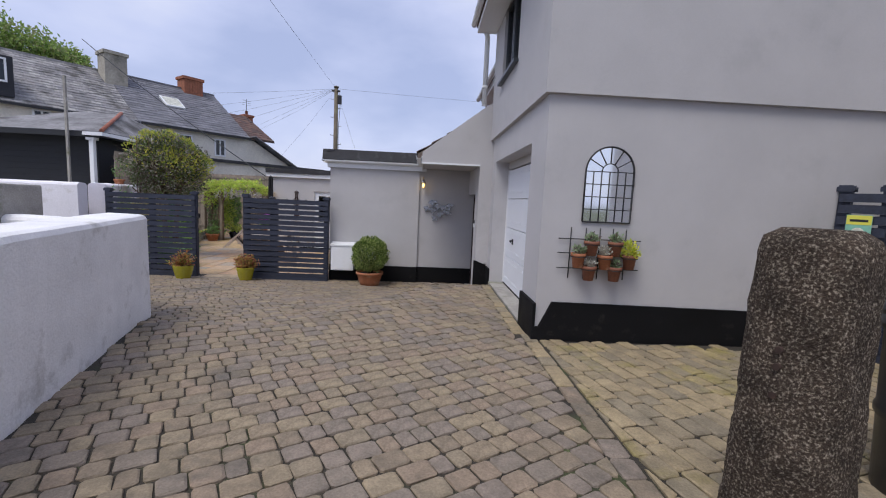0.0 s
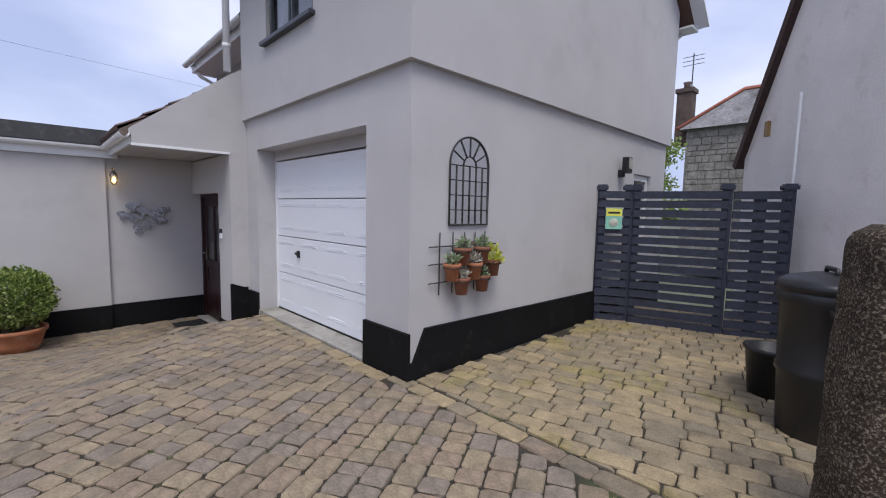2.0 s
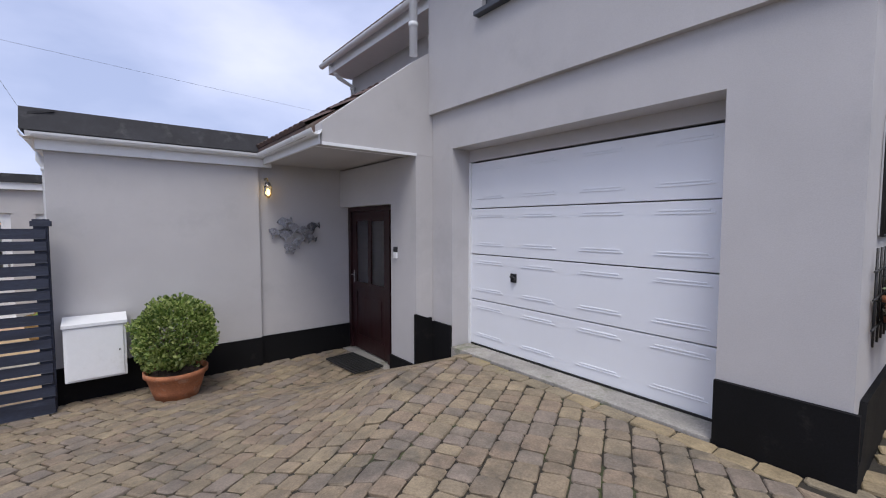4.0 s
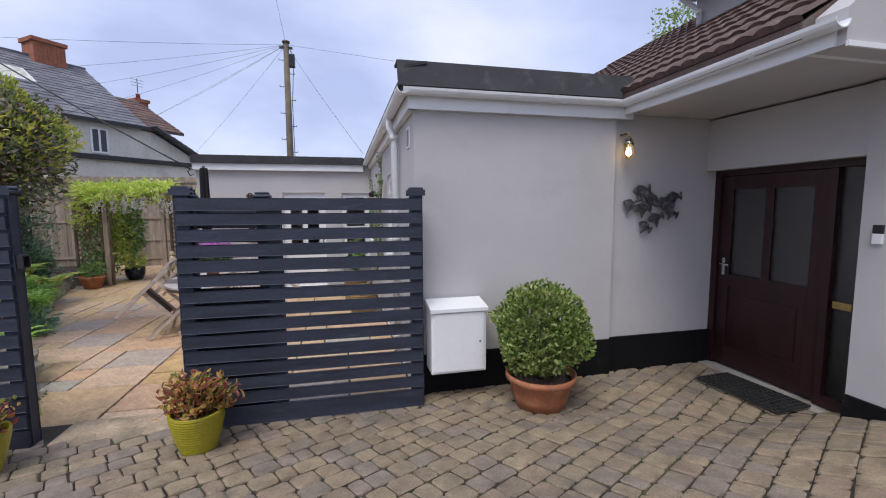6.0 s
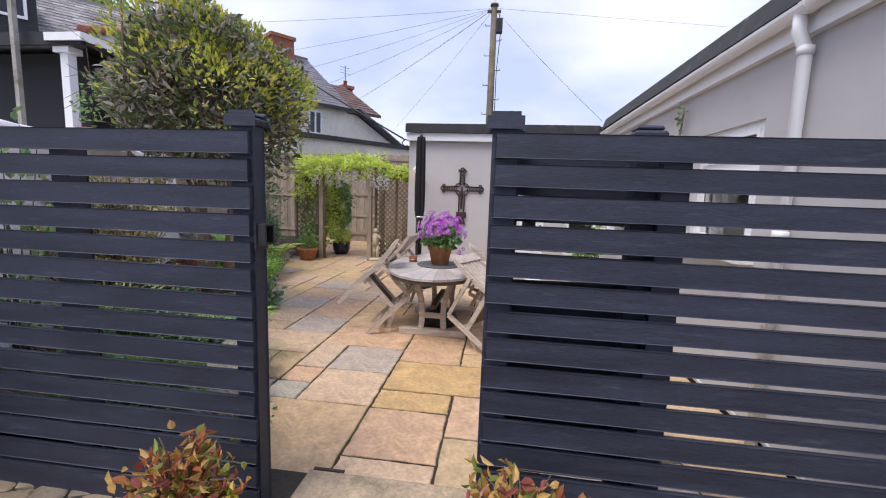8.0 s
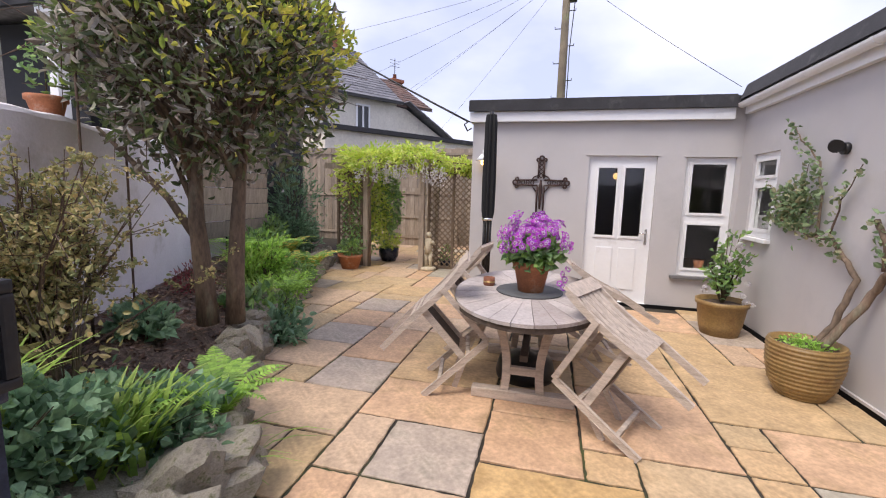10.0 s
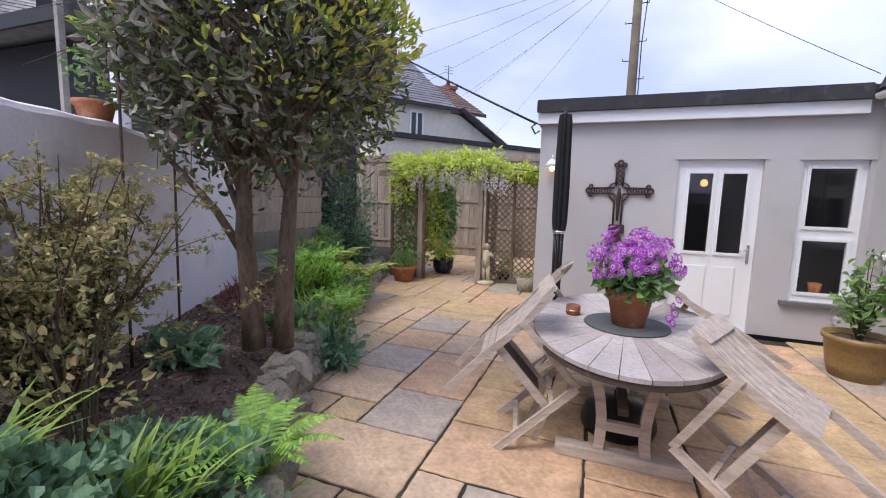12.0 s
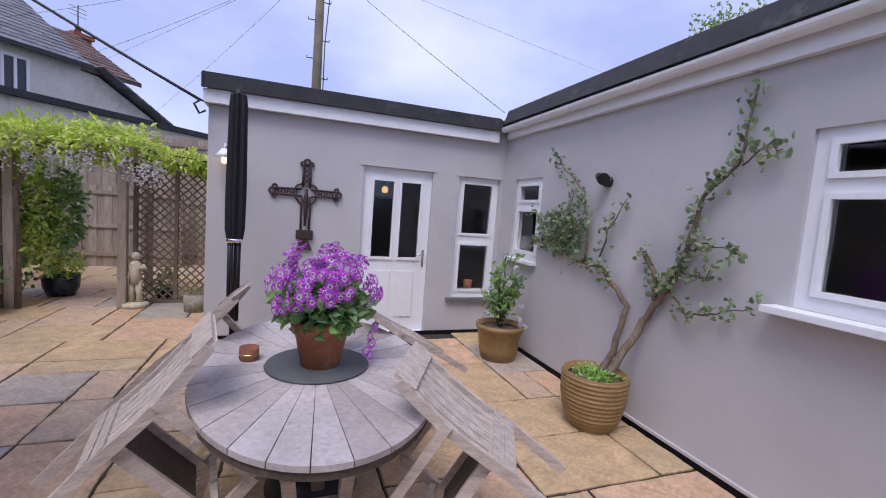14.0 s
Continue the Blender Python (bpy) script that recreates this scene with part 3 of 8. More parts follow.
bell = thing("video_doorbell", "white and black video doorbell on the pier", "doorbell", pose(1.0, 8.36, 1.0))
part("body", boxes(((-0.025, -0.03, 0), (0, 0.03, 0.075)), bevel=0.006), M_UPVC, bell)
part("camera_face", boxes(((-0.026, -0.03, 0.076), (0, 0.03, 0.14)), bevel=0.006), M_BLACKPL, bell, "black camera face")

# ---- windows and the garden door, in white plastic ----
def framed(name, label, w, h, m, lights, material=M_UPVC, sill=None, frame_w=0.06, cat="window"):
    """A window of width w and height h in the local x-z plane; the outside is local -y. lights: rectangles of panes."""
    win = thing(name, label, cat, m, kind="structure")
    bm = bmesh.new()
    for a, b, c, d in wall_with_holes(0, w, 0, h, lights):
        box(bm, (a, 0, c), (b, 0.07, d))
    bmesh.ops.remove_doubles(bm, verts=bm.verts[:], dist=1e-5)
    part("window_frame", bm, material, win)
    for a, b, c, d in lights:
        bm = bmesh.new()
        for q in wall_with_holes(a - 0.012, b + 0.012, c - 0.012, d + 0.012, [(a + 0.022, b - 0.022, c + 0.022, d - 0.022)]):
            box(bm, (q[0], -0.016, q[2]), (q[1], 0.012, q[3]))
        bmesh.ops.remove_doubles(bm, verts=bm.verts[:], dist=1e-5)
        part("sash", bm, material, win)
        pane = part("pane", boxes(((a + 0.01, 0.022, c + 0.01), (b - 0.01, 0.028, d - 0.01))), M_GLASS, win, "clear glass pane")
        pane.visible_shadow = False
    if sill:
        part("window_sill", boxes(((-sill[0], -sill[1], -0.045), (w + sill[0], 0.02, -0.003)), bevel=0.006), sill[2], win)
    return win

def west_pose(x, y1, z):        # outside towards -x: local x runs towards -y
    return Matrix.Translation((x, y1, z)) @ Matrix(((0, 1, 0, 0), (-1, 0, 0, 0), (0, 0, 1, 0), (0, 0, 0, 1)))

framed("window_1", "tall white plastic window with two panes", 0.59, 1.60, pose(-2.79, XY + 0.05, 0.0), [(0.07, 0.52, 0.08, 0.72), (0.07, 0.52, 0.84, 1.53)], sill=(0.08, 0.11, M_SLATE))
framed("window_2", "small white plastic window with a top light", 0.62, 0.98, west_pose(AX + 0.03, 15.52, 0.62), [(0.07, 0.55, 0.08, 0.60), (0.07, 0.55, 0.70, 0.91)], sill=(0.02, 0.10, M_UPVC))
framed("window_3", "wide white plastic window with a top light", 0.99, 0.99, west_pose(AX + 0.03, 12.24, 0.735), [(0.09, 0.90, 0.09, 0.63), (0.09, 0.90, 0.73, 0.92)], sill=(0.08, 0.16, M_UPVC))
framed("window_4", "dark-framed upstairs window with two lights", 1.18, 1.13, west_pose(WX - UP + 0.05, 7.10, 3.42), [(0.06, 0.56, 0.06, 1.07), (0.62, 1.12, 0.06, 1.07)], material=M_DARKWIN, sill=(0.05, 0.12, M_DARKWIN))
framed("window_5", "white plastic side window behind the gate", 0.65, 0.97, pose(5.55, SY + 0.05, 1.1), [(0.07, 0.58, 0.07, 0.90)])
gdoor = framed("door_2", "white plastic half-glazed garden door, closed", 0.88, 2.08, pose(-4.03, XY + 0.05, -0.47), [(0.12, 0.41, 0.95, 1.94), (0.47, 0.76, 0.95, 1.94)], cat="door")
bm = bmesh.new()
for a, b in (((0.17, -0.012, 0.20), (0.40, 0.002, 0.80)), ((0.48, -0.012, 0.20), (0.71, 0.002, 0.80))):
    box(bm, a, b, 0.008)
part("pressed_panel", bm, M_UPVC, gdoor)
bm = boxes(((0.805, -0.012, 0.86), (0.835, 0.0, 1.08)), bevel=0.003)
tube(bm, [(0.82, 0, 1.02), (0.82, -0.05, 1.02), (0.72, -0.052, 1.015)], 0.009, 8)
part("handle", bm, M_CHROME, gdoor, "chrome lever handle")
part("door_sill", boxes(((-0.02, -0.06, -0.02), (0.90, 0.0, 0.02))), M_UPVC, gdoor)
structure("lintel_drips", boxes(((-4.075, XY - 0.012, 1.612), (-3.115, XY, 1.63)), ((-2.83, XY - 0.012, 1.602), (-2.17, XY, 1.62))), M_WALL, "thin drip edges over the door and window", "trim")
# black colour stands in for the shaded recess at the wall's foot
structure("trim_wall_base", boxes(((-5.70, XY - 0.012, -0.52), (-2.16, XY, -0.45)), ((AX - 0.012, 10.2, -0.52), (AX, XY - 0.012, -0.45))), M_PLINTH, "black strip standing in for the dark recess along the wall's foot", "trim")
structure("bead_wall_base", boxes(((AX - 0.022, 10.2, -0.447), (AX, 13.5, -0.425))), M_WALL, "projecting grey bead above the black recess strip", "trim")
# a window pot seen indoors
ip = thing("copper_pot", "copper plant pot on the inner window ledge", "pot", pose(-2.42, XY + 0.33, 0.05))
pot(ip, [(0.05, 0), (0.07, 0.13)], M_TERRA)
structure("shelf_window", boxes(((-2.8, XY + 0.125, 0.0), (-2.2, XY + 0.42, 0.045))), M_UPVC, "white inner window ledge", "shelf")

il = thing("ceiling_pendant", "small lit pendant lamp hanging indoors", "pendant lamp", pose(-3.45, 17.4, 1.40))
bm = bmesh.new()
lathe(bm, [(0.001, -0.055), (0.04, -0.04), (0.055, 0.0), (0.04, 0.04), (0.001, 0.06)], 16)
part("globe", bm, glow("warm_pendant_globe", (1.0, 0.60, 0.20), 0.9), il, "lit warm globe")
bm = bmesh.new()
tube(bm, [(0, 0, 0.06), (0, 0, 0.87)], 0.006, 6)
part("flex", bm, M_BLACKPL, il)

# ---- eaves: felt edge, fascia and gutters ----
bm = bmesh.new()
prism(bm, [(AY - 0.15, 2.30), (AY - 0.13, 2.30), (AY - 0.06, 2.505), (AY + 0.1, 2.505), (AY + 0.1, 2.525), (AY - 0.075, 2.525)], "x", AX - 0.152, -0.02)
structure("felt_edge_south", bm, M_FELT, "dark felt upstand along the annex roof", "trim")
bm = bmesh.new()
prism(bm, [(AX - 0.15, 2.30), (AX - 0.13, 2.30), (AX - 0.06, 2.46), (AX + 0.1, 2.50), (AX + 0.1, 2.52), (AX - 0.085, 2.48)], "y", AY - 0.10, XY - 0.14)
structure("felt_edge_west", bm, M_FELT, "dark felt upstand along the garden side", "trim")
bm = boxes(((-5.75, XY - 0.135, 2.215), (AX - 0.16, XY - 0.101, 2.36)))
for k in range(4):
    box(bm, (-5.75 + k * 0.91, XY - 0.143, 2.215), (-5.73 + k * 0.91, XY - 0.134, 2.36))
box(bm, (-5.75, XY - 0.10, 2.362), (AX - 0.16, XY + 0.25, 2.38))
structure("felt_edge_extension", bm, M_FELT, "grey felt edge of the garden room roof", "trim")
structure("fascia_extension", boxes(((-5.74, XY - 0.09, 2.075), (AX - 0.16, XY - 0.02, 2.212)), ((-5.74, XY - 0.02, 2.075), (-5.70, XY + 4, 2.212))), M_UPVC, "white fascia board of the garden room", "trim")
structure("fascia_annex", boxes(((AX - 0.05, AY - 0.055, 2.13), (0.02, AY - 0.0, 2.26)), ((AX - 0.055, AY - 0.05, 2.13), (AX, XY - 0.09, 2.26))), M_UPVC, "white fascia board of the annex", "trim")

def gutter(name, p, q, label, r=0.055, clips=True, parent_kind="structure"):
    """A half-round gutter between two points at rim height, with union clips."""
    g = thing(name, label, "gutter", pose(*p), kind=parent_kind)
    p, q = Vector(p), Vector(q)
    d, L = (q - p).normalized(), (q - p).length
    side = Vector((d.y, -d.x, 0))
    bm = bmesh.new()
    def trough(a, b, rr, th):
        rows = []
        for s in (a, b):
            rows.append([bm.verts.new(d * s + side * math.cos(t) * k + Vector((0, 0, -math.sin(t) * k))) for k, ts in ((rr, 1), (rr - th, -1)) for t in ([math.pi * i / 8 for i in range(9)][::ts])])
        n = len(rows[0])
        for i in range(n):
            bm.faces.new((rows[0][i], rows[0][(i + 1) % n], rows[1][(i + 1) % n], rows[1][i]))
        bm.faces.new(rows[0])
        bm.faces.new(rows[1][::-1])
    trough(0, L, r, 0.006)
    part("channel", bm, M_UPVC, g)
    if clips:
        k = 0.5
        while k < L:
            bm = bmesh.new()
            trough(k - 0.02, k + 0.02, r + 0.006, 0.005)
            part("bracket", bm, M_UPVC, g)
            k += 0.9
    return g

gutter("gutter", (AX - 0.11, AY - 0.11, 2.285), (0.05, AY - 0.11, 2.285), "white plastic gutter along the annex front")
gutter("gutter", (AX - 0.11, XY - 0.12, 2.255), (AX - 0.11, AY - 0.16, 2.285), "white plastic gutter along the garden side")
gutter("gutter", (-0.13, 7.93, 2.29), (-0.13, AY - 0.12, 2.285), "white plastic gutter of the porch roof")
gutter("gutter", (0.77, SY - 0.27, 4.66), (0.77, 8.05, 4.66), "white plastic gutter of the upper roof")
gutter("gutter", (7.24, SY - 0.27, 4.66), (7.24, 8.05, 4.66), "white plastic gutter of the far eave")

def downpipe(name, pts, label, r=0.034):
    g = thing(name, label, "downpipe", pose(*pts[-1]), kind="structure")
    o = Vector(pts[-1])
    bm = bmesh.new()
    tube(bm, [Vector(p) - o for p in pts], r, 12)
    part("pipe", bm, M_UPVC, g)
    z = pts[-1][2] + 0.3
    top = max(p[2] for p in pts[-2:])
    while z < top:
        bm = bmesh.new()
        tube(bm, [(0, 0, z - o.z), (0, 0, z - o.z + 0.05)], r + 0.009, 12)
        part("collar", bm, M_UPVC, g)
        z += 1.1
    return g

downpipe("downpipe", [(AX - 0.11, 10.83, 2.24), (AX - 0.11, 10.83, 2.14), (AX - 0.06, 10.83, 2.04), (AX - 0.06, 10.83, YARD)], "white plastic downpipe on the annex wall", 0.038)
downpipe("downpipe", [(0.95, 7.99, 4.6), (1.02, 8.02, 4.45), (1.02, 8.02, 3.25)], "white plastic downpipe from the upper roof", 0.045)
downpipe("downpipe", [(7.2, SY - 0.05, 4.6), (6.95, SY + 0.05, 4.35), (6.84, SY + 0.1, 4.3), (6.84, SY + 0.1, 0.0)], "white plastic downpipe at the far corner", 0.034)

vent = thing("air_vent", "pale square louvred vent in the wall", "vent", west_pose(AX, 10.26, 1.84) @ Matrix.Diagonal((0.8, 1, 0.9, 1)))
part("frame", boxes(((0, -0.01, 0), (0.2, 0, 0.02)), ((0, -0.01, 0.2), (0.2, 0, 0.22)), ((0, -0.01, 0.02), (0.02, 0, 0.2)), ((0.18, -0.01, 0.02), (0.2, 0, 0.2))), M_UPVC, vent)
for k in range(6):
    bm = bmesh.new()
    beam(bm, (0.02, -0.006, 0.04 + k * 0.028), (0.18, -0.006, 0.04 + k * 0.028), 0.014, 0.012, up=(0, -0.6, 0.8))
    part("slat", bm, M_WALL, vent)

# ---- porch roof and the set-back upper wall ----
bm = bmesh.new()
prism(bm, [(-0.16, 2.34), (3.0, 4.36), (3.0, 4.26), (-0.16, 2.24)], "y", 8.121, 14.2)
structure("roof_porch_deck", bm, M_TILE, "deck of the tiled porch roof", "roof")
roof_p = thing("roof_porch", "brown interlocking concrete tiles on the porch roof", "roof", pose(-0.16, 8.12, 2.345), kind="structure")
SL = math.atan2(2.02, 3.16)
bm = bmesh.new()
for wv in range(9):
    y0, y1 = wv / 9 * 0.30, (wv + 1) / 9 * 0.30
    za, zb = 0.022 * abs(math.sin(math.pi * wv / 4.5)), 0.022 * abs(math.sin(math.pi * (wv + 1) / 4.5))
    q = [bm.verts.new(p) for p in ((0, y0, za + 0.03), (0, y1, zb + 0.03), (0.36, y1, zb), (0.36, y0, za))]
    bm.faces.new(q)
    lo = [bm.verts.new(p) for p in ((0, y0, 0.0), (0, y1, 0.0))]
    bm.faces.new((q[1], q[0], lo[0], lo[1]))
tile_me = mesh_of(bm, "roof_tile", M_TILE)
for i in range(11):
    for j in range(20):
        t = new("roof_tile", tile_me)
        t.parent = roof_p
        s = i * 0.33
        t.matrix_basis = pose(s * math.cos(SL), j * 0.302, s * math.sin(SL) + 0.004, 0, -math.degrees(SL), 0)
structure("fascia_porch", boxes(((-0.085, 8.0, 2.165), (-0.06, AY - 0.06, 2.29)), ((-0.06, 8.12, 2.165), (1.0, 8.16, 2.188)), ((-0.075, 7.935, 2.15), (1.0, 7.95, 2.18))), M_UPVC, "white fascia board of the porch roof", "trim")
structure("wall_setback", boxes(((1.75, 7.96, 2.6), (2.0, 10.95, 4.0))), M_WALL, "grey rendered upper wall set back over the porch roof", "wall")
structure("wall_setback_end", boxes(((2.0, 10.7, 2.6), (4.5, 10.95, 4.0))), M_WALL, "grey rendered end of the upper wall", "wall")
structure("trim_setback_eaves", boxes(((1.36, 7.96, 3.92), (1.76, 11.0, 3.95)), ((1.34, 7.96, 3.92), (1.36, 11.0, 4.07))), M_UPVC, "white soffit and fascia over the set-back wall", "trim")
bm = bmesh.new()
prism(bm, [(1.28, 4.06), (3.9, 5.9), (3.9, 6.02), (1.28, 4.16)], "y", 8.06, 11.1)
structure("roof_setback", bm, M_TILE, "brown tiled upper roof", "roof")
gutter("gutter", (1.26, 8.1, 4.07), (1.26, 11.1, 4.07), "white plastic gutter over the set-back wall")
downpipe("downpipe", [(1.30, 10.85, 4.02), (1.45, 10.85, 3.85), (1.70, 10.85, 3.75), (1.70, 10.85, 3.40)], "white plastic downpipe above the porch roof")

# ---- slatted fences ----
def slat_fence(name, p, q, z0, z1, posts, label, n=15, first=0.15, seed=1, gap=0.026):
    """Horizontal boards on posts from p to q; posts: shares of the length; boards stand in front of the posts."""
    f = thing(name, label, "fence", pose(p[0], p[1], z0))
    d = Vector((q[0] - p[0], q[1] - p[1], 0))
    L = d.length
    d.normalize()
    front = Vector((d.y, -d.x, 0))
    rng = random.Random(seed)
    H = z1 - z0
    pitch = (H - first) / (n - 1)
    for k in range(n):
        lo = 0.0 if k == 0 else first + (k - 1) * pitch + gap * rng.uniform(0.8, 1.2)
        hi = first if k == 0 else first + k * pitch
        tilt = rng.uniform(-0.005, 0.005)
        bm = bmesh.new()
        a = front * 0.012 + Vector((0, 0, (lo + hi) / 2 + tilt)) + d * rng.uniform(0, 0.012)
        b = d * (L - rng.uniform(0, 0.012)) + front * 0.012 + Vector((0, 0, (lo + hi) / 2 - tilt))
        beam(bm, a, b, 0.018, hi - lo, up=(0, 0, 1), bevel=0.003)
        part("slat", bm, M_FENCE, f)
    for s in posts:
        c = d * (s * L) - front * 0.046
        bm = bmesh.new()
        beam(bm, c, c + Vector((0, 0, H - 0.02 if 0.2 < s < 0.7 else H + 0.03)), 0.09, 0.09, up=d, bevel=0.006)
        ps = part("post", bm, M_FENCE, f)
        if 0.2 < s < 0.7:
            continue
        bm = bmesh.new()
        t = c + Vector((0, 0, H + 0.03))
        beam(bm, t, t + Vector((0, 0, 0.03)), 0.125, 0.125, up=d, bevel=0.01)
        beam(bm, t + Vector((0, 0, 0.03)), t + Vector((0, 0, 0.05)), 0.10, 0.10, up=d, bevel=0.008)
        part("post_cap", bm, M_FENCE, ps)
    return f

FY = 9.64
slat_fence("slatted_fence", (-4.0, FY), (-2.13, FY - 0.02), -0.44, 1.36, [0.025, 0.37, 0.975], "slate-blue slatted timber fence panel beside the annex", seed=3)
slat_fence("slatted_fence", (-6.95, FY + 0.02), (-5.03, FY + 0.02), -0.47, 1.36, [0.02, 0.5, 0.975], "slate-blue slatted timber fence panel by the flower bed", seed=4)
slat_fence("slatted_gate", (4.42, 4.41), (4.62, 4.07), 0.02, 1.76, [0.1, 0.95], "narrow slate-blue slatted fence panel by the house", seed=5, first=0.12, gap=0.027)
slat_fence("slatted_gate", (4.635, 4.04), (4.92, 3.06), 0.02, 1.76, [0.02, 0.98], "slate-blue slatted timber side gate, closed", seed=6, first=0.12, gap=0.027)
slat_fence("slatted_gate", (4.93, 3.03), (5.20, 2.52), 0.0, 1.76, [0.5, 0.97], "narrow slate-blue slatted panel by the neighbouring house", seed=7, first=0.12, gap=0.027)
slat_fence("slatted_gate", (-3.36, FY + 0.14), (-3.97, FY + 0.14), -0.40, 1.33, [0.06, 0.94], "slate-blue slatted garden gate folded back behind the fence", seed=9, first=0.12)
latch = thing("gate_keep", "dark metal latch keep screwed to the fence post", "latch", pose(-5.032, FY + 0.07, 0.90))
part("plate", boxes(((0, -0.055, -0.06), (0.012, 0.045, 0.07)), bevel=0.004), M_FENCE, latch)
part("box_keep", boxes(((0.012, -0.045, 0.05), (0.05, 0.035, 0.062)), ((0.012, -0.045, -0.035), (0.05, 0.035, -0.025)), ((0.012, -0.045, -0.025), (0.05, -0.033, 0.05)), ((0.012, 0.023, -0.025), (0.05, 0.035, 0.05)), bevel=0.003), M_IRON, latch)
sign = thing("dog_sign", "small yellow and green warning sign on the gate", "sign", Matrix.Translation((4.50, 4.235, 1.40)) @ pose(0, 0, 0, 0, 0, -60.5) @ pose(-0.1, -0.03, -0.13))
part("board", boxes(((0, -0.006, 0), (0.2, 0, 0.27)), bevel=0.002), M_SIGNG, sign)
part("header_strip", boxes(((0.004, -0.009, 0.17), (0.196, -0.0065, 0.266))), M_SIGNY, sign, "yellow strip")
part("text_bar", boxes(((0.03, -0.0105, 0.20), (0.17, -0.0095, 0.225))), M_BLACKPL, sign, "dark line of lettering")
bm = bmesh.new()
lathe(bm, [(0.055, 0), (0.05, 0.004), (0.001, 0.006)], 16)
bmesh.ops.transform(bm, matrix=pose(0.1, -0.0065, 0.085, 90), verts=bm.verts[:])
part("picture_patch", bm, M_SUCCW, sign, "pale round patch")

# ---- things by the drive ----
meter = thing("meter_box", "white plastic utility meter box on the wall", "meter box", pose(-2.06, AY, -0.18))
part("body", boxes(((0, -0.26, 0), (0.50, -0.022, 0.575)), bevel=0.012), M_UPVC, meter)
part("door", boxes(((0.025, -0.272, 0.02), (0.475, -0.258, 0.545)), bevel=0.005), M_UPVC, meter)
bm = bmesh.new()
prism(bm, [(-0.285, 0.585), (-0.022, 0.63), (-0.022, 0.57), (-0.285, 0.555)], "x", -0.01, 0.51)
part("lid", bm, M_UPVC, meter)
bm = bmesh.new()
tube(bm, [(0.44, -0.27, 0.28), (0.44, -0.278, 0.28)], 0.008, 8)
part("lock", bm, M_BLACKPL, meter)

bush = thing("box_ball", "clipped round box bush in a terracotta pot", "potted shrub", pose(-1.15, 9.36, -0.435))
pot(bush, [(0.20, 0), (0.235, 0.10), (0.275, 0.24), (0.30, 0.25), (0.30, 0.30)], M_TERRA, 32)
soil_disc(bush, 0.26, 0.255)
bm = bmesh.new()
for k in range(9):
    a = k * 0.7
    tube(bm, [(0.04 * math.cos(a), 0.04 * math.sin(a), 0.25), (0.12 * math.cos(a), 0.12 * math.sin(a), 0.45), (0.25 * math.cos(a), 0.25 * math.sin(a), 0.7)], [0.014, 0.009, 0.004], 6)
part("stem_cluster", bm, M_STEM, bush, kind="stuff")
P_, D_ = ball_points(6500, (0, 0, 0.68), (0.405, 0.405, 0.40), 4, inner=0.55, lump=0.10)
leaf_cloud("foliage", P_, D_ + np.array([0, 0, 0.5]), 0.042, 0.028, M_BOXLEAF, bush, "dense bright green leaves", seed=5, spread=0.6)

def glazed(x, y, z, seed, s=1.0):
    g = thing("glazed_pot_plant", "copper-leaved shrub in a ribbed lime-yellow glazed pot", "potted plant", pose(x, y, z), group="yellow pots by the gate")
    pot(g, [(0.115 * s, 0), (0.155 * s, 0.12), (0.185 * s, 0.26), (0.19 * s, 0.31)], M_LIME, 32, ribs=16, rib=0.003)
    soil_disc(g, 0.16 * s, 0.265)
    rng = random.Random(seed)
    bm = bmesh.new()
    P, D = [], []
    for k in range(34):
        a, r, h = rng.uniform(0, 6.3), rng.uniform(0.05, 0.30) * s, rng.uniform(0.40, 0.66)
        tip = Vector((r * math.cos(a), r * math.sin(a), h - 0.35 * r))
        tube(bm, [(0.03 * math.cos(a), 0.03 * math.sin(a), 0.26), tip * 0.55 + Vector((0, 0, 0.2)), tip], [0.005, 0.004, 0.002], 5)
        for i in range(26):
            t = rng.uniform(0.3, 1.0)
            P.append(Vector((0, 0, 0.26)).lerp(tip, t) + Vector([rng.gauss(0, 0.028) for _ in range(3)]))
            D.append((math.cos(a), math.sin(a), 0.6))
    part("stem_cluster", bm, M_STEM, g, kind="stuff")
    leaf_cloud("foliage", P, D, 0.062, 0.026, M_REDLEAF, g, "copper and green leaves", seed=seed, spread=0.8)
    return g

glazed(-5.12, 9.27, -0.445, 3, 1.05)
glazed(-3.82, 9.30, -0.44, 8, 0.95)

wl_ = thing("bulkhead_lamp", "brass ship's lamp with a lit bulb on the wall", "wall lamp", pose(-0.04, AY + 0.05, 1.72))
bm = bmesh.new()
tube(bm, [(0, 0, 0.27), (0, -0.10, 0.275), (0, -0.13, 0.26), (0, -0.13, 0.22)], 0.011, 8)
part("bracket", bm, M_BRASS, wl_)
bm = bmesh.new()
lathe(bm, [(0.025, 0.19), (0.05, 0.185), (0.05, 0.165), (0.028, 0.22), (0.012, 0.235)], 18, center=(0, -0.13, 0))
part("cap", bm, M_CHROME, wl_, "silvery cap")
bm = bmesh.new()
lathe(bm, [(0.02, 0.04), (0.038, 0.06), (0.045, 0.11), (0.045, 0.165)], 18, center=(0, -0.13, 0))
part("glass_jar", bm, M_CLEAR, wl_, "clear glass jar").visible_shadow = False
bm = bmesh.new()
for k in range(6):
    a = k * math.pi / 3
    tube(bm, [(0.052 * math.cos(a), -0.13 + 0.052 * math.sin(a), 0.175), (0.052 * math.cos(a), -0.13 + 0.052 * math.sin(a), 0.07), (0.012 * math.cos(a), -0.13 + 0.012 * math.sin(a), 0.02)], 0.003, 5)
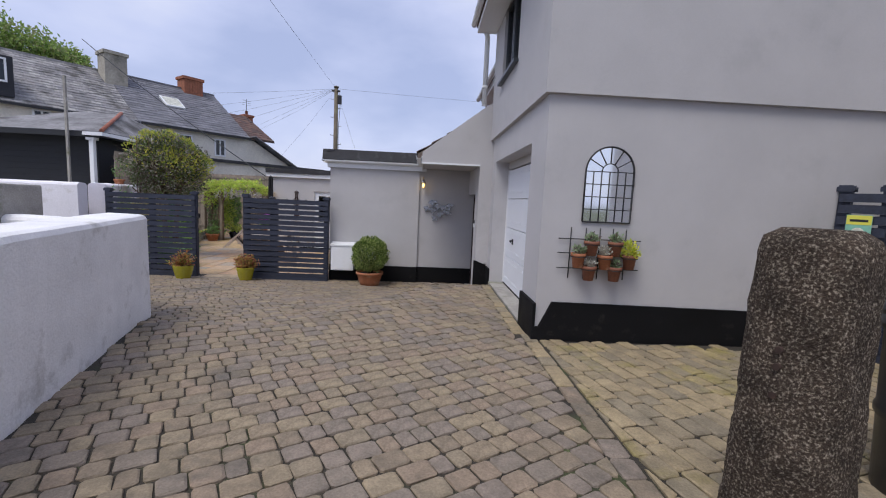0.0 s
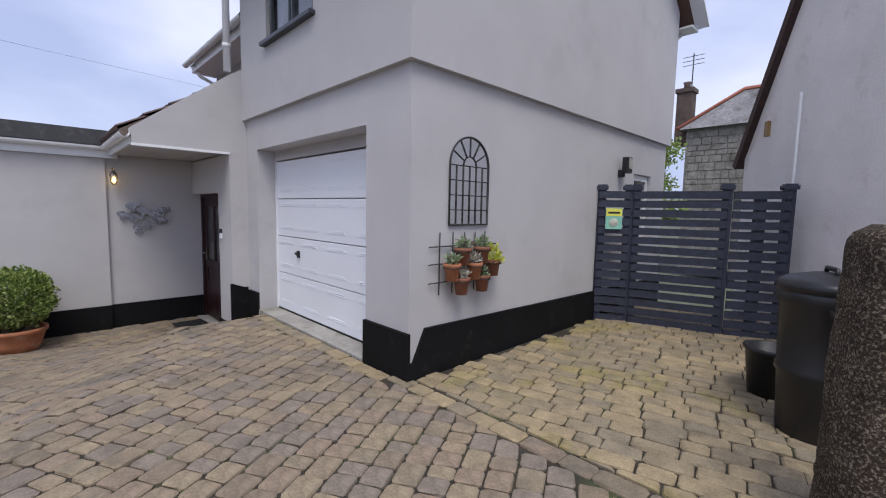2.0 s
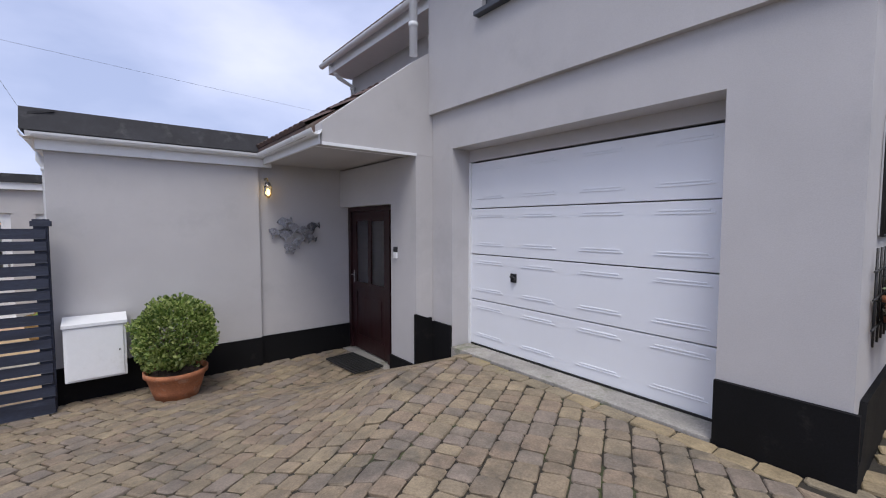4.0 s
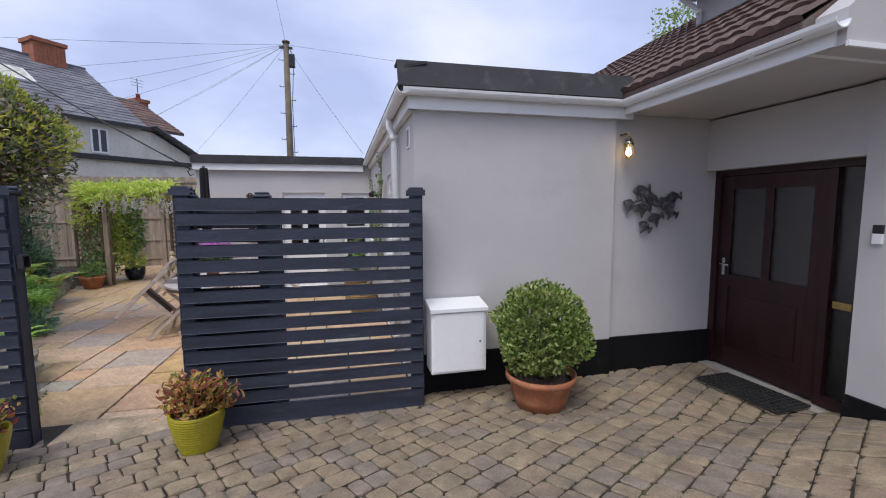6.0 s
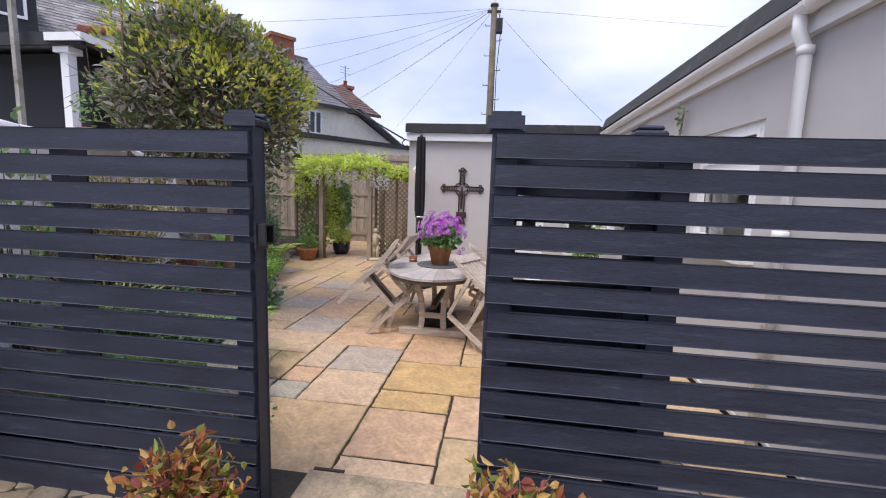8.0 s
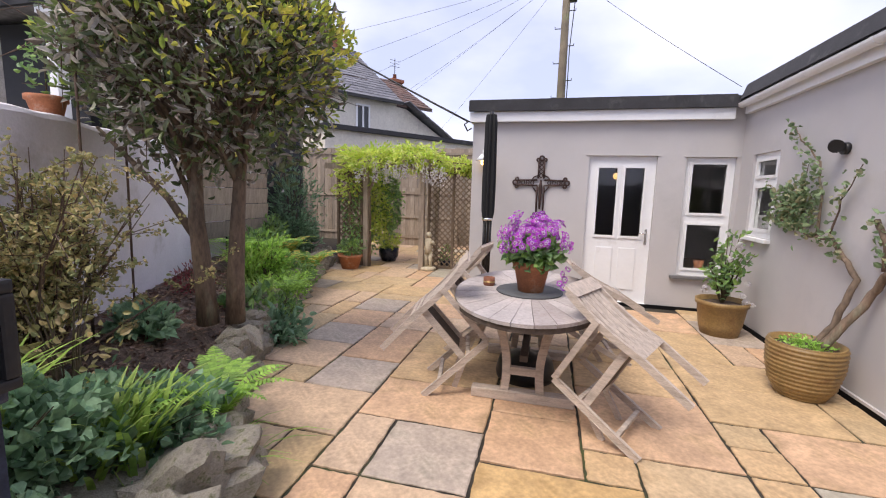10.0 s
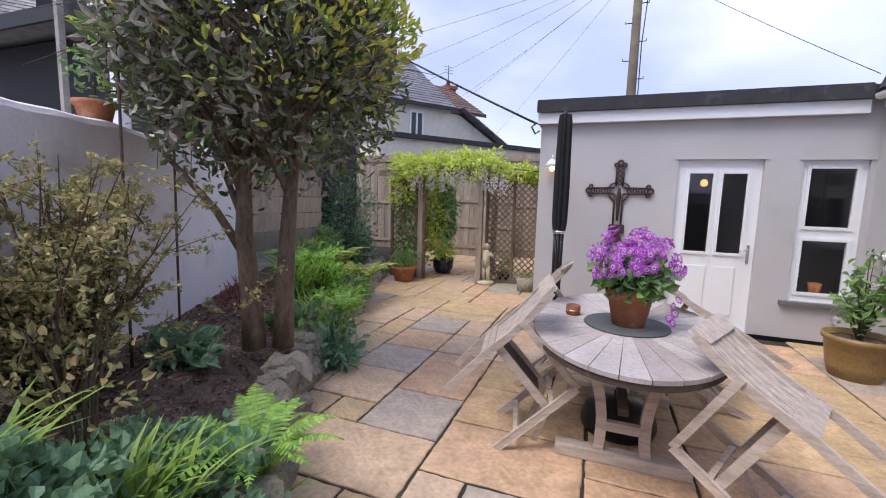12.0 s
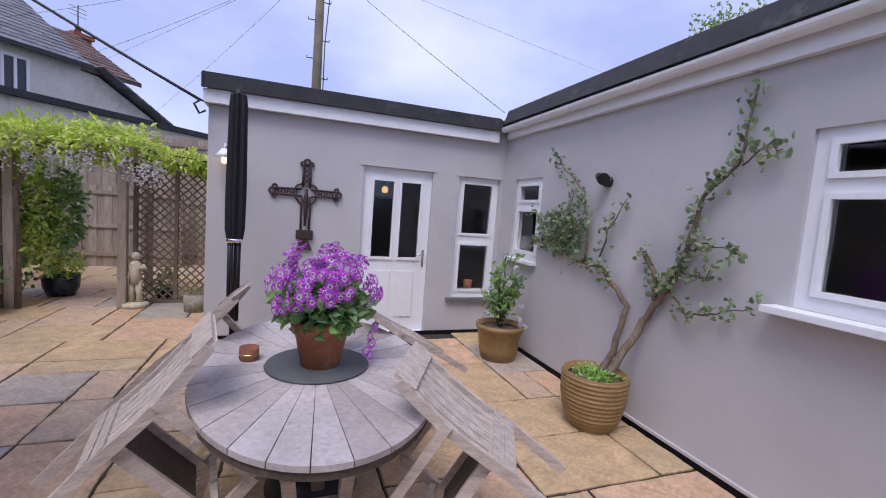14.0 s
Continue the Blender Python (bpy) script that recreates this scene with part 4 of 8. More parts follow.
part("cage", bm, M_BRASS, wl_)
bm = bmesh.new()
lathe(bm, [(0.001, 0.055), (0.016, 0.065), (0.02, 0.09), (0.012, 0.13), (0.001, 0.135)], 14, center=(0, -0.13, 0))
part("bulb", bm, M_BULB, wl_, "lit warm bulb")

fish = thing("fish_wall_art", "shoal of pewter fish as wall art", "wall ornament", pose(0.30, AY + 0.05, 1.28))
rng = random.Random(5)
for k, (fx, fz, s, rot) in enumerate([(-0.24, 0.02, 1.0, 20), (-0.12, 0.16, 1.1, -10), (-0.10, -0.02, 1.0, 5), (0.02, 0.08, 1.1, 15), (0.06, -0.12, 1.0, -15), (0.16, 0.03, 1.15, 10), (0.28, 0.10, 1.0, -5), (-0.06, -0.20, 0.9, 30), (0.24, -0.06, 0.9, 20)]):
    bm = bmesh.new()
    prof = [(-0.085, 0.0), (-0.06, 0.03), (-0.01, 0.055), (0.04, 0.035), (0.07, 0.01), (0.10, 0.045), (0.105, 0.0), (0.10, -0.045), (0.07, -0.01), (0.03, -0.035), (0.0, -0.10), (-0.015, -0.048), (-0.06, -0.028)]
    prism(bm, prof, "y", -0.012, 0.006)
    bmesh.ops.transform(bm, matrix=pose(fx, -0.035 - 0.01 * (k % 3), fz, 0, rot, 0) @ Matrix.Scale(s, 4), verts=bm.verts[:])
    part("fish", bm, M_PEWTER, fish)
bm = bmesh.new()
tube(bm, [(-0.24, -0.02, 0.02), (-0.1, -0.02, 0.06), (0.1, -0.02, 0.0), (0.28, -0.02, 0.08)], 0.005, 6)
tube(bm, [(0, 0, 0.03), (0, -0.025, 0.03)], 0.006, 6)
part("hanging_wire", bm, M_IRON, fish)

mir = thing("arched_mirror", "arched window-style garden mirror in a thin iron frame", "mirror", pose(1.91, SY, 1.345))
MW, MH = 0.255, 0.52
bm = bmesh.new()
outl = [(-MW, 0), (MW, 0)] + [(MW * math.cos(a), MH + MW * math.sin(a)) for a in [math.pi * k / 20 for k in range(21)]]
prism(bm, outl, "y", -0.014, -0.002)
part("mirror_glass", bm, M_MIRROR, mir, "silvered mirror glass")
bm = bmesh.new()
tube(bm, [(x, -0.018, z) for x, z in outl + outl[:1]], 0.009, 8)
part("outer_frame", bm, M_IRON, mir)
def bar(p, q, r=0.0045):
    bm = bmesh.new()
    tube(bm, [(p[0], -0.02, p[1]), (q[0], -0.02, q[1])], r, 6)
    part("glazing_bar", bm, M_IRON, mir)
for k in range(1, 6):
    x = -MW + 2 * MW * k / 6
    bar((x, 0), (x, MH))
for k in range(1, 5):
    bar((-MW, MH * k / 4), (MW, MH * k / 4))
bm = bmesh.new()
tube(bm, [(0.085 * math.cos(a), -0.02, MH + 0.085 * math.sin(a)) for a in [math.pi * k / 12 for k in range(13)]], 0.0045, 6)
part("glazing_bar", bm, M_IRON, mir)
for k in range(1, 6):
    a = math.pi * k / 6
    bar((0.085 * math.cos(a), MH + 0.085 * math.sin(a)), (MW * math.cos(a), MH + MW * math.sin(a)))

rack = thing("plant_pot_rack", "dark iron wall rack for small plant pots", "plant rack", pose(1.86, SY, 0.76))
for z in (0.09, 0.25, 0.40):
    bm = bmesh.new()
    tube(bm, [(-0.44, -0.025, z), (0.44, -0.025, z)], 0.006, 6)
    part("rail", bm, M_IRON, rack)
for x in (-0.31, -0.15, 0.0, 0.14, 0.28):
    bm = bmesh.new()
    tube(bm, [(x, -0.018, -0.02), (x, -0.018, 0.52)], 0.006, 6)
    part("upright", bm, M_IRON, rack)
for k, (px, pz, mt, lf_) in enumerate([(-0.30, 0.11, M_TERRA, M_SUCC), (-0.17, 0.24, M_TERRAD, M_SUCC), (0.08, 0.24, M_TERRAD, M_SUCC), (-0.02, 0.10, M_TERRA, M_SUCCW), (-0.18, -0.02, M_TERRAD, M_SUCCW), (0.09, -0.02, M_TERRAD, M_SUCC), (0.24, 0.11, M_TERRAD, M_SUCCY)]):
    wp = thing("wall_pot", "small terracotta pot with a succulent on the iron rack", "potted plant", pose(1.91 + px, SY - 0.115, 0.76 + pz), group="pots on the wall rack")
    pot(wp, [(0.05, 0), (0.066, 0.115), (0.077, 0.118), (0.079, 0.15)], mt, 20)
    P_, D_ = ball_points(110 if k != 6 else 260, (0, 0, 0.185), (0.075, 0.075, 0.06) if k != 6 else (0.10, 0.10, 0.14), 30 + k, inner=0.2, floor=0.12)
    leaf_cloud("leaves", P_, D_ + np.array([0, 0, 0.6]), 0.045, 0.022, lf_, wp, seed=40 + k, spread=0.4)
    bm = bmesh.new()
    tube(bm, [(0.08 * math.cos(a), 0.08 * math.sin(a), 0.115) for a in [2 * math.pi * i / 16 for i in range(17)]], 0.004, 5)
    tube(bm, [(0, 0.08, 0.115), (0, 0.1, 0.115)], 0.004, 5)
    part("holder_ring", bm, M_IRON, wp, "iron holder ring")

flood = thing("security_light", "black and grey security light on the wall", "wall light", pose(5.02, SY, 1.98))
part("head", boxes(((-0.07, -0.16, 0.05), (0.07, -0.07, 0.27)), bevel=0.012), M_BLACKPL, flood)
part("lens", boxes(((-0.055, -0.168, 0.11), (0.055, -0.158, 0.25)), bevel=0.004), M_SUCCW, flood, "pale lens")
part("mount", boxes(((-0.03, -0.08, 0.0), (0.03, 0.0, 0.10)), bevel=0.006), M_BLACKPL, flood)

gp = thing("granite_gatepost", "old rough granite gatepost with rounded top and lichen", "gatepost", pose(1.645, 1.715, 0.03))
bm = bmesh.new()
rings = []
for i in range(40):
    z = 1.42 * i / 39
    rr = 1.0 if z < 1.32 else 0.55 + 0.45 * math.sqrt(max(0.0, 1 - ((z - 1.32) / 0.102) ** 2))
    row = []
    for k in range(44):
        a = 2 * math.pi * k / 44
        e = 3.4
        cx, cy = math.cos(a), math.sin(a)
        s = (abs(cx) ** e + abs(cy) ** e) ** (-1 / e)
        p = Vector((cx * s * (0.225 - 0.022 * z) * rr, cy * s * (0.205 - 0.018 * z) * rr, z))
        p += Vector((cx, cy, 0)) * (0.012 * noise.noise(p * 5) + 0.006 * noise.noise(p * 22) + 0.004 * noise.noise(p * 60))
        row.append(bm.verts.new(p))
    rings.append(row)
for a, b in zip(rings, rings[1:]):
    for k in range(44):
        bm.faces.new((a[k], a[(k + 1) % 44], b[(k + 1) % 44], b[k])).smooth = True
bm.faces.new(rings[-1])
bm.faces.new(rings[0][::-1])
part("stone", bm, M_GRANITE, gp).rotation_euler = (0, 0, radians(22))
M_RUST = mat("rusted_iron", (0.05, 0.028, 0.02), 0.9, vary=0.3, scale=20, bump=0.4)
for z in (0.93, 0.86, 0.74):
    bm = bmesh.new()
    tube(bm, [(-0.20, -0.085, z), (-0.165, -0.07, z)], [0.014, 0.016], 10)
    part("iron_pin", bm, M_RUST, gp, "rusted iron fixing in the stone")

wb = thing("water_butt", "black plastic bin with ribbed body and domed lid", "bin", pose(2.70, 2.00, 0.02, 0, 0, 20) @ Matrix.Diagonal((0.95, 0.95, 1.12, 1)))
bm = bmesh.new()
lathe(bm, [(0.20, 0), (0.225, 0.02), (0.245, 0.38), (0.26, 0.40), (0.26, 0.43), (0.25, 0.45), (0.265, 0.80), (0.285, 0.82), (0.285, 0.88), (0.27, 0.89)], 36)
part("body", bm, M_BLACKPL, wb)
bm = bmesh.new()
lathe(bm, [(0.29, 0.88), (0.295, 0.92), (0.27, 0.94), (0.24, 0.955), (0.10, 0.985), (0.001, 0.99)], 36)
part("lid", bm, M_BLACKPL, wb)
for s in (-1, 1):
    bm = bmesh.new()
    tube(bm, [(s * 0.27, -0.07, 0.80), (s * 0.33, -0.06, 0.78), (s * 0.33, 0.06, 0.78), (s * 0.27, 0.07, 0.80)], 0.014, 8)
    part("handle", bm, M_BLACKPL, wb)
bm = bmesh.new()
tube(bm, [(-0.1, 0, 0.975), (-0.09, 0, 1.01), (0.09, 0, 1.01), (0.1, 0, 0.975)], 0.014, 8)
part("lid_grip", bm, M_BLACKPL, wb)
tb = thing("plastic_tub", "small black plastic tub on the paving", "tub", pose(3.25, 2.32, 0.03))
bm = bmesh.new()
lathe(bm, [(0.15, 0), (0.19, 0.38), (0.205, 0.385), (0.205, 0.41), (0.18, 0.41), (0.14, 0.03), (0.001, 0.03)], 28)
part("body", bm, M_BLACKPL, tb)

# ---- near walls on the left of the drive ----
def low_wall(name, pts, thick, z0, z1, material, label, lump=0.012):
    """A thick hand-rendered wall along points, its body to the left of the way."""
    bm = bmesh.new()
    n = len(pts)
    rows = []
    for i, p in enumerate(pts):
        a, b = Vector(pts[max(i - 1, 0)]), Vector(pts[min(i + 1, n - 1)])
        d = (b - a).normalized()
        left = Vector((-d.y, d.x))
        sec = [(0, z0), (0, z1 - 0.05), (0.02, z1 - 0.015), (0.06, z1), (thick - 0.06, z1 + 0.01), (thick - 0.02, z1 - 0.015), (thick, z1 - 0.05), (thick, z0)]
        row = []
        for u, z in sec:
            c = Vector((p[0] + left.x * u, p[1] + left.y * u, z))
            c += Vector((1, 0.4, 0.7)) * lump * noise.noise(c * 2.7)
            row.append(bm.verts.new(c))
        rows.append(row)
    for a, b in zip(rows, rows[1:]):
        for k in range(len(a) - 1):
            bm.faces.new((a[k], a[k + 1], b[k + 1], b[k]))
    bm.faces.new(rows[0])
    bm.faces.new(rows[-1][::-1])
    return structure(name, bm, material, label, "wall")

def along(p, q, n):
    return [(p[0] + (q[0] - p[0]) * i / n, p[1] + (q[1] - p[1]) * i / n) for i in range(n + 1)]

low_wall("wall_drive_white", along((-1.75, 0.6), (-3.12, 4.99), 26), 0.42, -0.3, 1.19, M_WHITEWALL, "thick low wall in flaking white paint", 0.02)
low_wall("wall_drive_return", along((-3.14, 4.97), (-7.2, 6.2), 14), 0.30, -0.4, 1.10, M_WHITEWALL, "low white wall running back from the drive", 0.02)
structure("wall_drive_block", boxes(((-6.2, 4.9, -0.3), (-4.9, 5.75, 1.46)), bevel=0.03), M_CONC, "grey concrete block wall behind the white wall", "wall")
low_wall("wall_neighbour_white", along((-6.98, 9.2), (-12.5, 9.2), 20), 0.25, -0.6, 1.52, M_GWALL, "pale painted wall beyond the fence", 0.02)

# ---- garden materials ----
M_TEAK = mat("silvered_teak", (0.53, 0.445, 0.375), 0.8, vary=0.2, scale=3, fine=40, bump=0.4, depth=0.003, stretch=(1.5, 9, 9), spots=(0.36, 0.30, 0.26), spot_scale=4, spot_amount=0.3)
# much darker teak for parts under the table top and the chair seats
M_TEAKD = mat("dark_teak", (0.10, 0.075, 0.06), 0.75, vary=0.25, scale=4, fine=40, bump=0.3)
M_TEAKT = mat("weathered_table_planks", (0.46, 0.41, 0.385), 0.8, vary=0.16, scale=3, fine=45, bump=0.4, depth=0.003, palette=[(0.48, 0.43, 0.41), (0.43, 0.385, 0.36), (0.51, 0.46, 0.44), (0.40, 0.35, 0.33)], spots=(0.33, 0.28, 0.26), spot_scale=6, spot_amount=0.35)
M_SUSAN = mat("grey_slate_disc", (0.085, 0.09, 0.095), 0.6, vary=0.15, scale=5, bump=0.2)
M_RUSTY = mat("rust_brown_cast_iron", (0.055, 0.028, 0.024), 0.75, vary=0.25, scale=14, bump=0.4)
M_PARASOL = mat("black_parasol_cloth", (0.012, 0.012, 0.014), 0.8, vary=0.3, scale=6, bump=0.3)
M_BARK = mat("grey_brown_bark", (0.19, 0.135, 0.095), 0.9, vary=0.3, scale=5, fine=40, bump=0.8, depth=0.01, stretch=(1, 1, 0.35), spots=(0.20, 0.21, 0.15), spot_scale=6, spot_amount=0.3)
M_TWIG = mat("brown_twig", (0.13, 0.085, 0.06), 0.9, vary=0.25, scale=12, bump=0.3)
M_ROCK = mat("mossy_rockery_stone", (0.42, 0.38, 0.31), 0.95, vary=0.3, scale=6, fine=45, bump=1.0, depth=0.012, spots=(0.12, 0.13, 0.06), spot_scale=6, spot_amount=0.45)
M_OLDFENCE = mat("weathered_fence_board", (0.33, 0.27, 0.21), 0.9, vary=0.2, scale=4, fine=40, bump=0.4, stretch=(6, 6, 1), palette=[(0.36, 0.29, 0.225), (0.30, 0.25, 0.20), (0.41, 0.34, 0.27)])
M_LATTICE = mat("brown_trellis", (0.20, 0.145, 0.10), 0.9, vary=0.2, scale=6, bump=0.3)
M_STATUE = mat("lichened_cast_stone", (0.62, 0.54, 0.40), 0.95, vary=0.2, scale=8, fine=60, bump=0.5, spots=(0.25, 0.23, 0.15), spot_scale=8, spot_amount=0.35)
M_OCHRE = mat("ochre_salt_glaze", (0.30, 0.19, 0.07), 0.5, vary=0.2, scale=7, fine=50, bump=0.3, spots=(0.18, 0.10, 0.04), spot_scale=7, spot_amount=0.35)
M_BLUEPOT = mat("dark_blue_glaze", (0.018, 0.025, 0.045), 0.25, vary=0.2, bump=0.1)
# the pale greys paint sky highlights of glossy leaves into the colour
L_BAY = leaf_mat("evergreen_leaf", [(0.06, 0.084, 0.034), (0.10, 0.115, 0.06), (0.04, 0.056, 0.025), (0.16, 0.145, 0.12), (0.09, 0.12, 0.042), (0.105, 0.084, 0.066), (0.24, 0.225, 0.20)], 0.3)
L_BAYTIP = leaf_mat("young_leaf", [(0.22, 0.25, 0.045), (0.28, 0.28, 0.05), (0.15, 0.20, 0.04), (0.33, 0.30, 0.06)], 0.45)
L_FERN = leaf_mat("fern_green", [(0.161, 0.276, 0.057), (0.207, 0.333, 0.069), (0.115, 0.207, 0.046)], 0.6)
L_FERND = leaf_mat("dark_fern_green", [(0.084, 0.168, 0.042), (0.126, 0.224, 0.049), (0.336, 0.266, 0.070)], 0.6)
L_GREEN = leaf_mat("mixed_garden_leaf", [(0.101, 0.176, 0.050), (0.151, 0.239, 0.069), (0.076, 0.139, 0.057), (0.126, 0.189, 0.088)], 0.5)
L_BLUE = leaf_mat("blue_green_leaf", [(0.098, 0.168, 0.105), (0.140, 0.224, 0.140), (0.070, 0.126, 0.070)], 0.5)
L_BLADE = leaf_mat("strap_leaf", [(0.151, 0.232, 0.045), (0.111, 0.181, 0.040), (0.202, 0.272, 0.071)], 0.5)
L_OLIVE = leaf_mat("olive_brown_leaf", [(0.210, 0.196, 0.084), (0.168, 0.154, 0.070), (0.280, 0.224, 0.112), (0.126, 0.140, 0.063)], 0.6)
L_RED = leaf_mat("dark_red_leaf", [(0.13, 0.03, 0.035), (0.18, 0.05, 0.05)], 0.6)
L_WIST = leaf_mat("wisteria_leaf", [(0.32, 0.40, 0.07), (0.25, 0.33, 0.06), (0.34, 0.42, 0.12)], 0.5)
L_WHITE = leaf_mat("white_petal", [(0.72, 0.70, 0.70), (0.60, 0.57, 0.60)], 0.6, vary=0.05)
L_ROSE = leaf_mat("climber_leaf", [(0.10, 0.15, 0.075), (0.14, 0.19, 0.10), (0.075, 0.11, 0.055), (0.17, 0.17, 0.10)], 0.5)
L_PURPLE = leaf_mat("magenta_petal", [(0.36, 0.055, 0.42), (0.46, 0.085, 0.50), (0.28, 0.04, 0.36), (0.55, 0.16, 0.58)], 0.6, vary=0.08)
L_VIOLET = leaf_mat("violet_petal", [(0.10, 0.06, 0.45), (0.14, 0.08, 0.55)], 0.6, vary=0.05)
L_EYE = leaf_mat("white_petal_base", [(0.78, 0.68, 0.80)], 0.6, vary=0.03)

def sweep(bm, pts, w, t, side):
    """One continuous bar of section w (along side) by t through the points."""
    rings = []
    for i, p in enumerate(pts):
        d = (pts[min(i + 1, len(pts) - 1)] - pts[max(i - 1, 0)]).normalized()
        n_ = d.cross(side).normalized()
        rings.append([bm.verts.new(p + side * a * w / 2 + n_ * b * t / 2) for a, b in ((-1, -1), (1, -1), (1, 1), (-1, 1))])
    for a, b in zip(rings, rings[1:]):
        for k in range(4):
            bm.faces.new((a[k], a[(k + 1) % 4], b[(k + 1) % 4], b[k]))
    bm.faces.new(rings[0][::-1])
    bm.faces.new(rings[-1])

KERB = [(9.7, -5.5), (10.4, -5.66), (11.3, -6.3), (12.3, -6.85), (13.5, -7.4), (15.8, -8.35), (17.0, -8.75), (23.0, -9.3)]
def kerb_x(y):
    for (ya, xa), (yb, xb) in zip(KERB, KERB[1:]):
        if ya <= y <= yb:
            return xa + (xb - xa) * (y - ya) / (yb - ya)
    return KERB[0][1] if y < KERB[0][0] else KERB[-1][1]

WDIR = Vector((-0.445, 0.896))
def gwall_x(y):
    return -6.98 + (y - 9.72) * WDIR.x / WDIR.y
low_wall("wall_garden", along((-6.98, 9.72), (gwall_x(19.6), 19.6), 48), 0.30, -0.7, 1.53, M_GWALL, "old pale lilac-white painted garden wall", 0.03)

def soil_z(x, y):
    t = clamp01((kerb_x(y) - x) / 0.5)
    return YARD + 0.28 * t + 0.16 * clamp01((kerb_x(y) - x - 0.3) / 0.6) + 0.03 * noise.noise(Vector((x, y, 0)) * 2.5) + 0.015 * noise.noise(Vector((x, y, 3)) * 9)

bm = bmesh.new()
rows = []
for j in range(120):
    y = 9.75 + j * 0.068
    xa, xb = kerb_x(y) + 0.05, gwall_x(y) - 0.05
    rows.append([bm.verts.new((xa + (xb - xa) * i / 24, y, soil_z(xa + (xb - xa) * i / 24, y) - 0.02)) for i in range(25)])
for a, b in zip(rows, rows[1:]):
    for k in range(24):
        bm.faces.new((a[k], a[k + 1], b[k + 1], b[k])).smooth = True
structure("soil_bed", bm, M_SOIL, "dark bare soil of the raised flower bed", "soil")

# rockery edging
rock_me = []
rr = random.Random(3)
for k in range(6):
    bm = bmesh.new()
    bmesh.ops.create_icosphere(bm, subdivisions=3, radius=1)
    off = Vector((k * 7.3, 1, 2))
    for v in bm.verts:
        n_ = noise.noise(v.co * 1.1 + off) * 0.5 + noise.noise(v.co * 2.7 + off) * 0.22 + noise.noise(v.co * 6 + off) * 0.2
        v.co = Vector((max(-0.8, min(0.8, v.co.x)), max(-0.85, min(0.85, v.co.y)), max(-0.75, min(0.75, v.co.z)))) * (1 + n_)
    rock_me.append(mesh_of(bm, "stone", M_ROCK))
rockery = thing("rockery_edge", "low edging of mossy rough stones along the flower bed", "rockery", pose(-6.3, 11.3, YARD), kind="structure")
y = 9.95
while y < 17.3:
    L = rr.uniform(0.13, 0.23)
    for lay_ in (0, 1):
        s = new("stone", rock_me[rr.randrange(6)])
        s.parent = rockery
        x = kerb_x(y) - 0.06 - 0.09 * lay_
        s.matrix_basis = Matrix.Translation((x + 6.3, y - 11.3 + 0.1 * lay_, 0.07 + 0.16 * lay_)) @ pose(0, 0, 0, rr.uniform(-15, 15), rr.uniform(-15, 15), rr.uniform(0, 360)) @ Matrix.Diagonal((L * 0.95, L * 0.8, rr.uniform(0.12, 0.19), 1))
    y += L * 1.35

for x, y, L, w, h, a in ((-6.02, 11.0, 0.30, 0.19, 0.15, 60), (-6.22, 10.72, 0.36, 0.21, 0.14, 15), (-5.86, 10.62, 0.24, 0.19, 0.16, 100), (-6.28, 11.22, 0.22, 0.16, 0.13, 40)):
    s = new("stone", rock_me[rr.randrange(6)])
    s.parent = rockery
    s.matrix_basis = Matrix.Translation((x + 6.3, y - 11.3, 0.21)) @ pose(0, 0, 0, rr.uniform(-8, 8), rr.uniform(-8, 8), a) @ Matrix.Diagonal((L, w, h, 1))

# bark and dead leaves lying on the soil
rl = np.random.RandomState(14)
P_ = []
while len(P_) < 2600:
    y = rl.uniform(10.2, 14.2)
    x = rl.uniform(gwall_x(y), kerb_x(y) - 0.12)
    P_.append((x, y, soil_z(x, y) - 0.008))
D_ = np.column_stack([rl.normal(0, 1, (len(P_), 2)), rl.normal(0, 0.12, len(P_))])
L_LITTER = leaf_mat("dead_leaf", [(0.10, 0.06, 0.045), (0.15, 0.10, 0.075), (0.06, 0.04, 0.032), (0.20, 0.14, 0.11)], 0.7)
litter = leaf_cloud("leaf_litter", P_, D_, 0.05, 0.024, L_LITTER, seed=15, spread=0.12, kind="stuff")
tagged(litter, "brown dead leaves and bark lying on the soil", "leaf litter", kind="stuff")

# ---- the evergreen tree ----
tree = thing("bay_tree", "rounded evergreen tree on two grey trunks in the bed", "tree", pose(-7.25, 12.42, -0.02))
CC, CR = Vector((-0.06, 0.12, 2.02)), Vector((1.02, 1.02, 1.06))
rng = random.Random(9)
twigs = []
def limb(pts, r0, r1, name, seg=8):
    bm = bmesh.new()
    n = len(pts)
    tube(bm, pts, [r0 + (r1 - r0) * i / (n - 1) for i in range(n)], seg)
    return part(name, bm, M_BARK, tree)
trunks = [[(-0.05, -0.02, -0.1), (-0.06, -0.03, 0.3), (-0.09, -0.05, 0.8), (-0.12, 0.0, 1.3), (-0.2, 0.1, 2.0), (-0.3, 0.15, 2.8)],
          [(0.12, 0.10, -0.1), (0.14, 0.10, 0.3), (0.20, 0.08, 0.8), (0.22, 0.12, 1.3), (0.30, 0.2, 2.0), (0.25, 0.3, 2.9)]]
limb(trunks[0], 0.088, 0.02, "trunk", 12)
limb(trunks[1], 0.082, 0.02, "trunk", 12)
limb([(-0.09, -0.05, 0.62), (-0.28, -0.12, 0.95), (-0.55, -0.2, 1.25), (-0.8, -0.25, 1.5)], 0.035, 0.012, "limb")
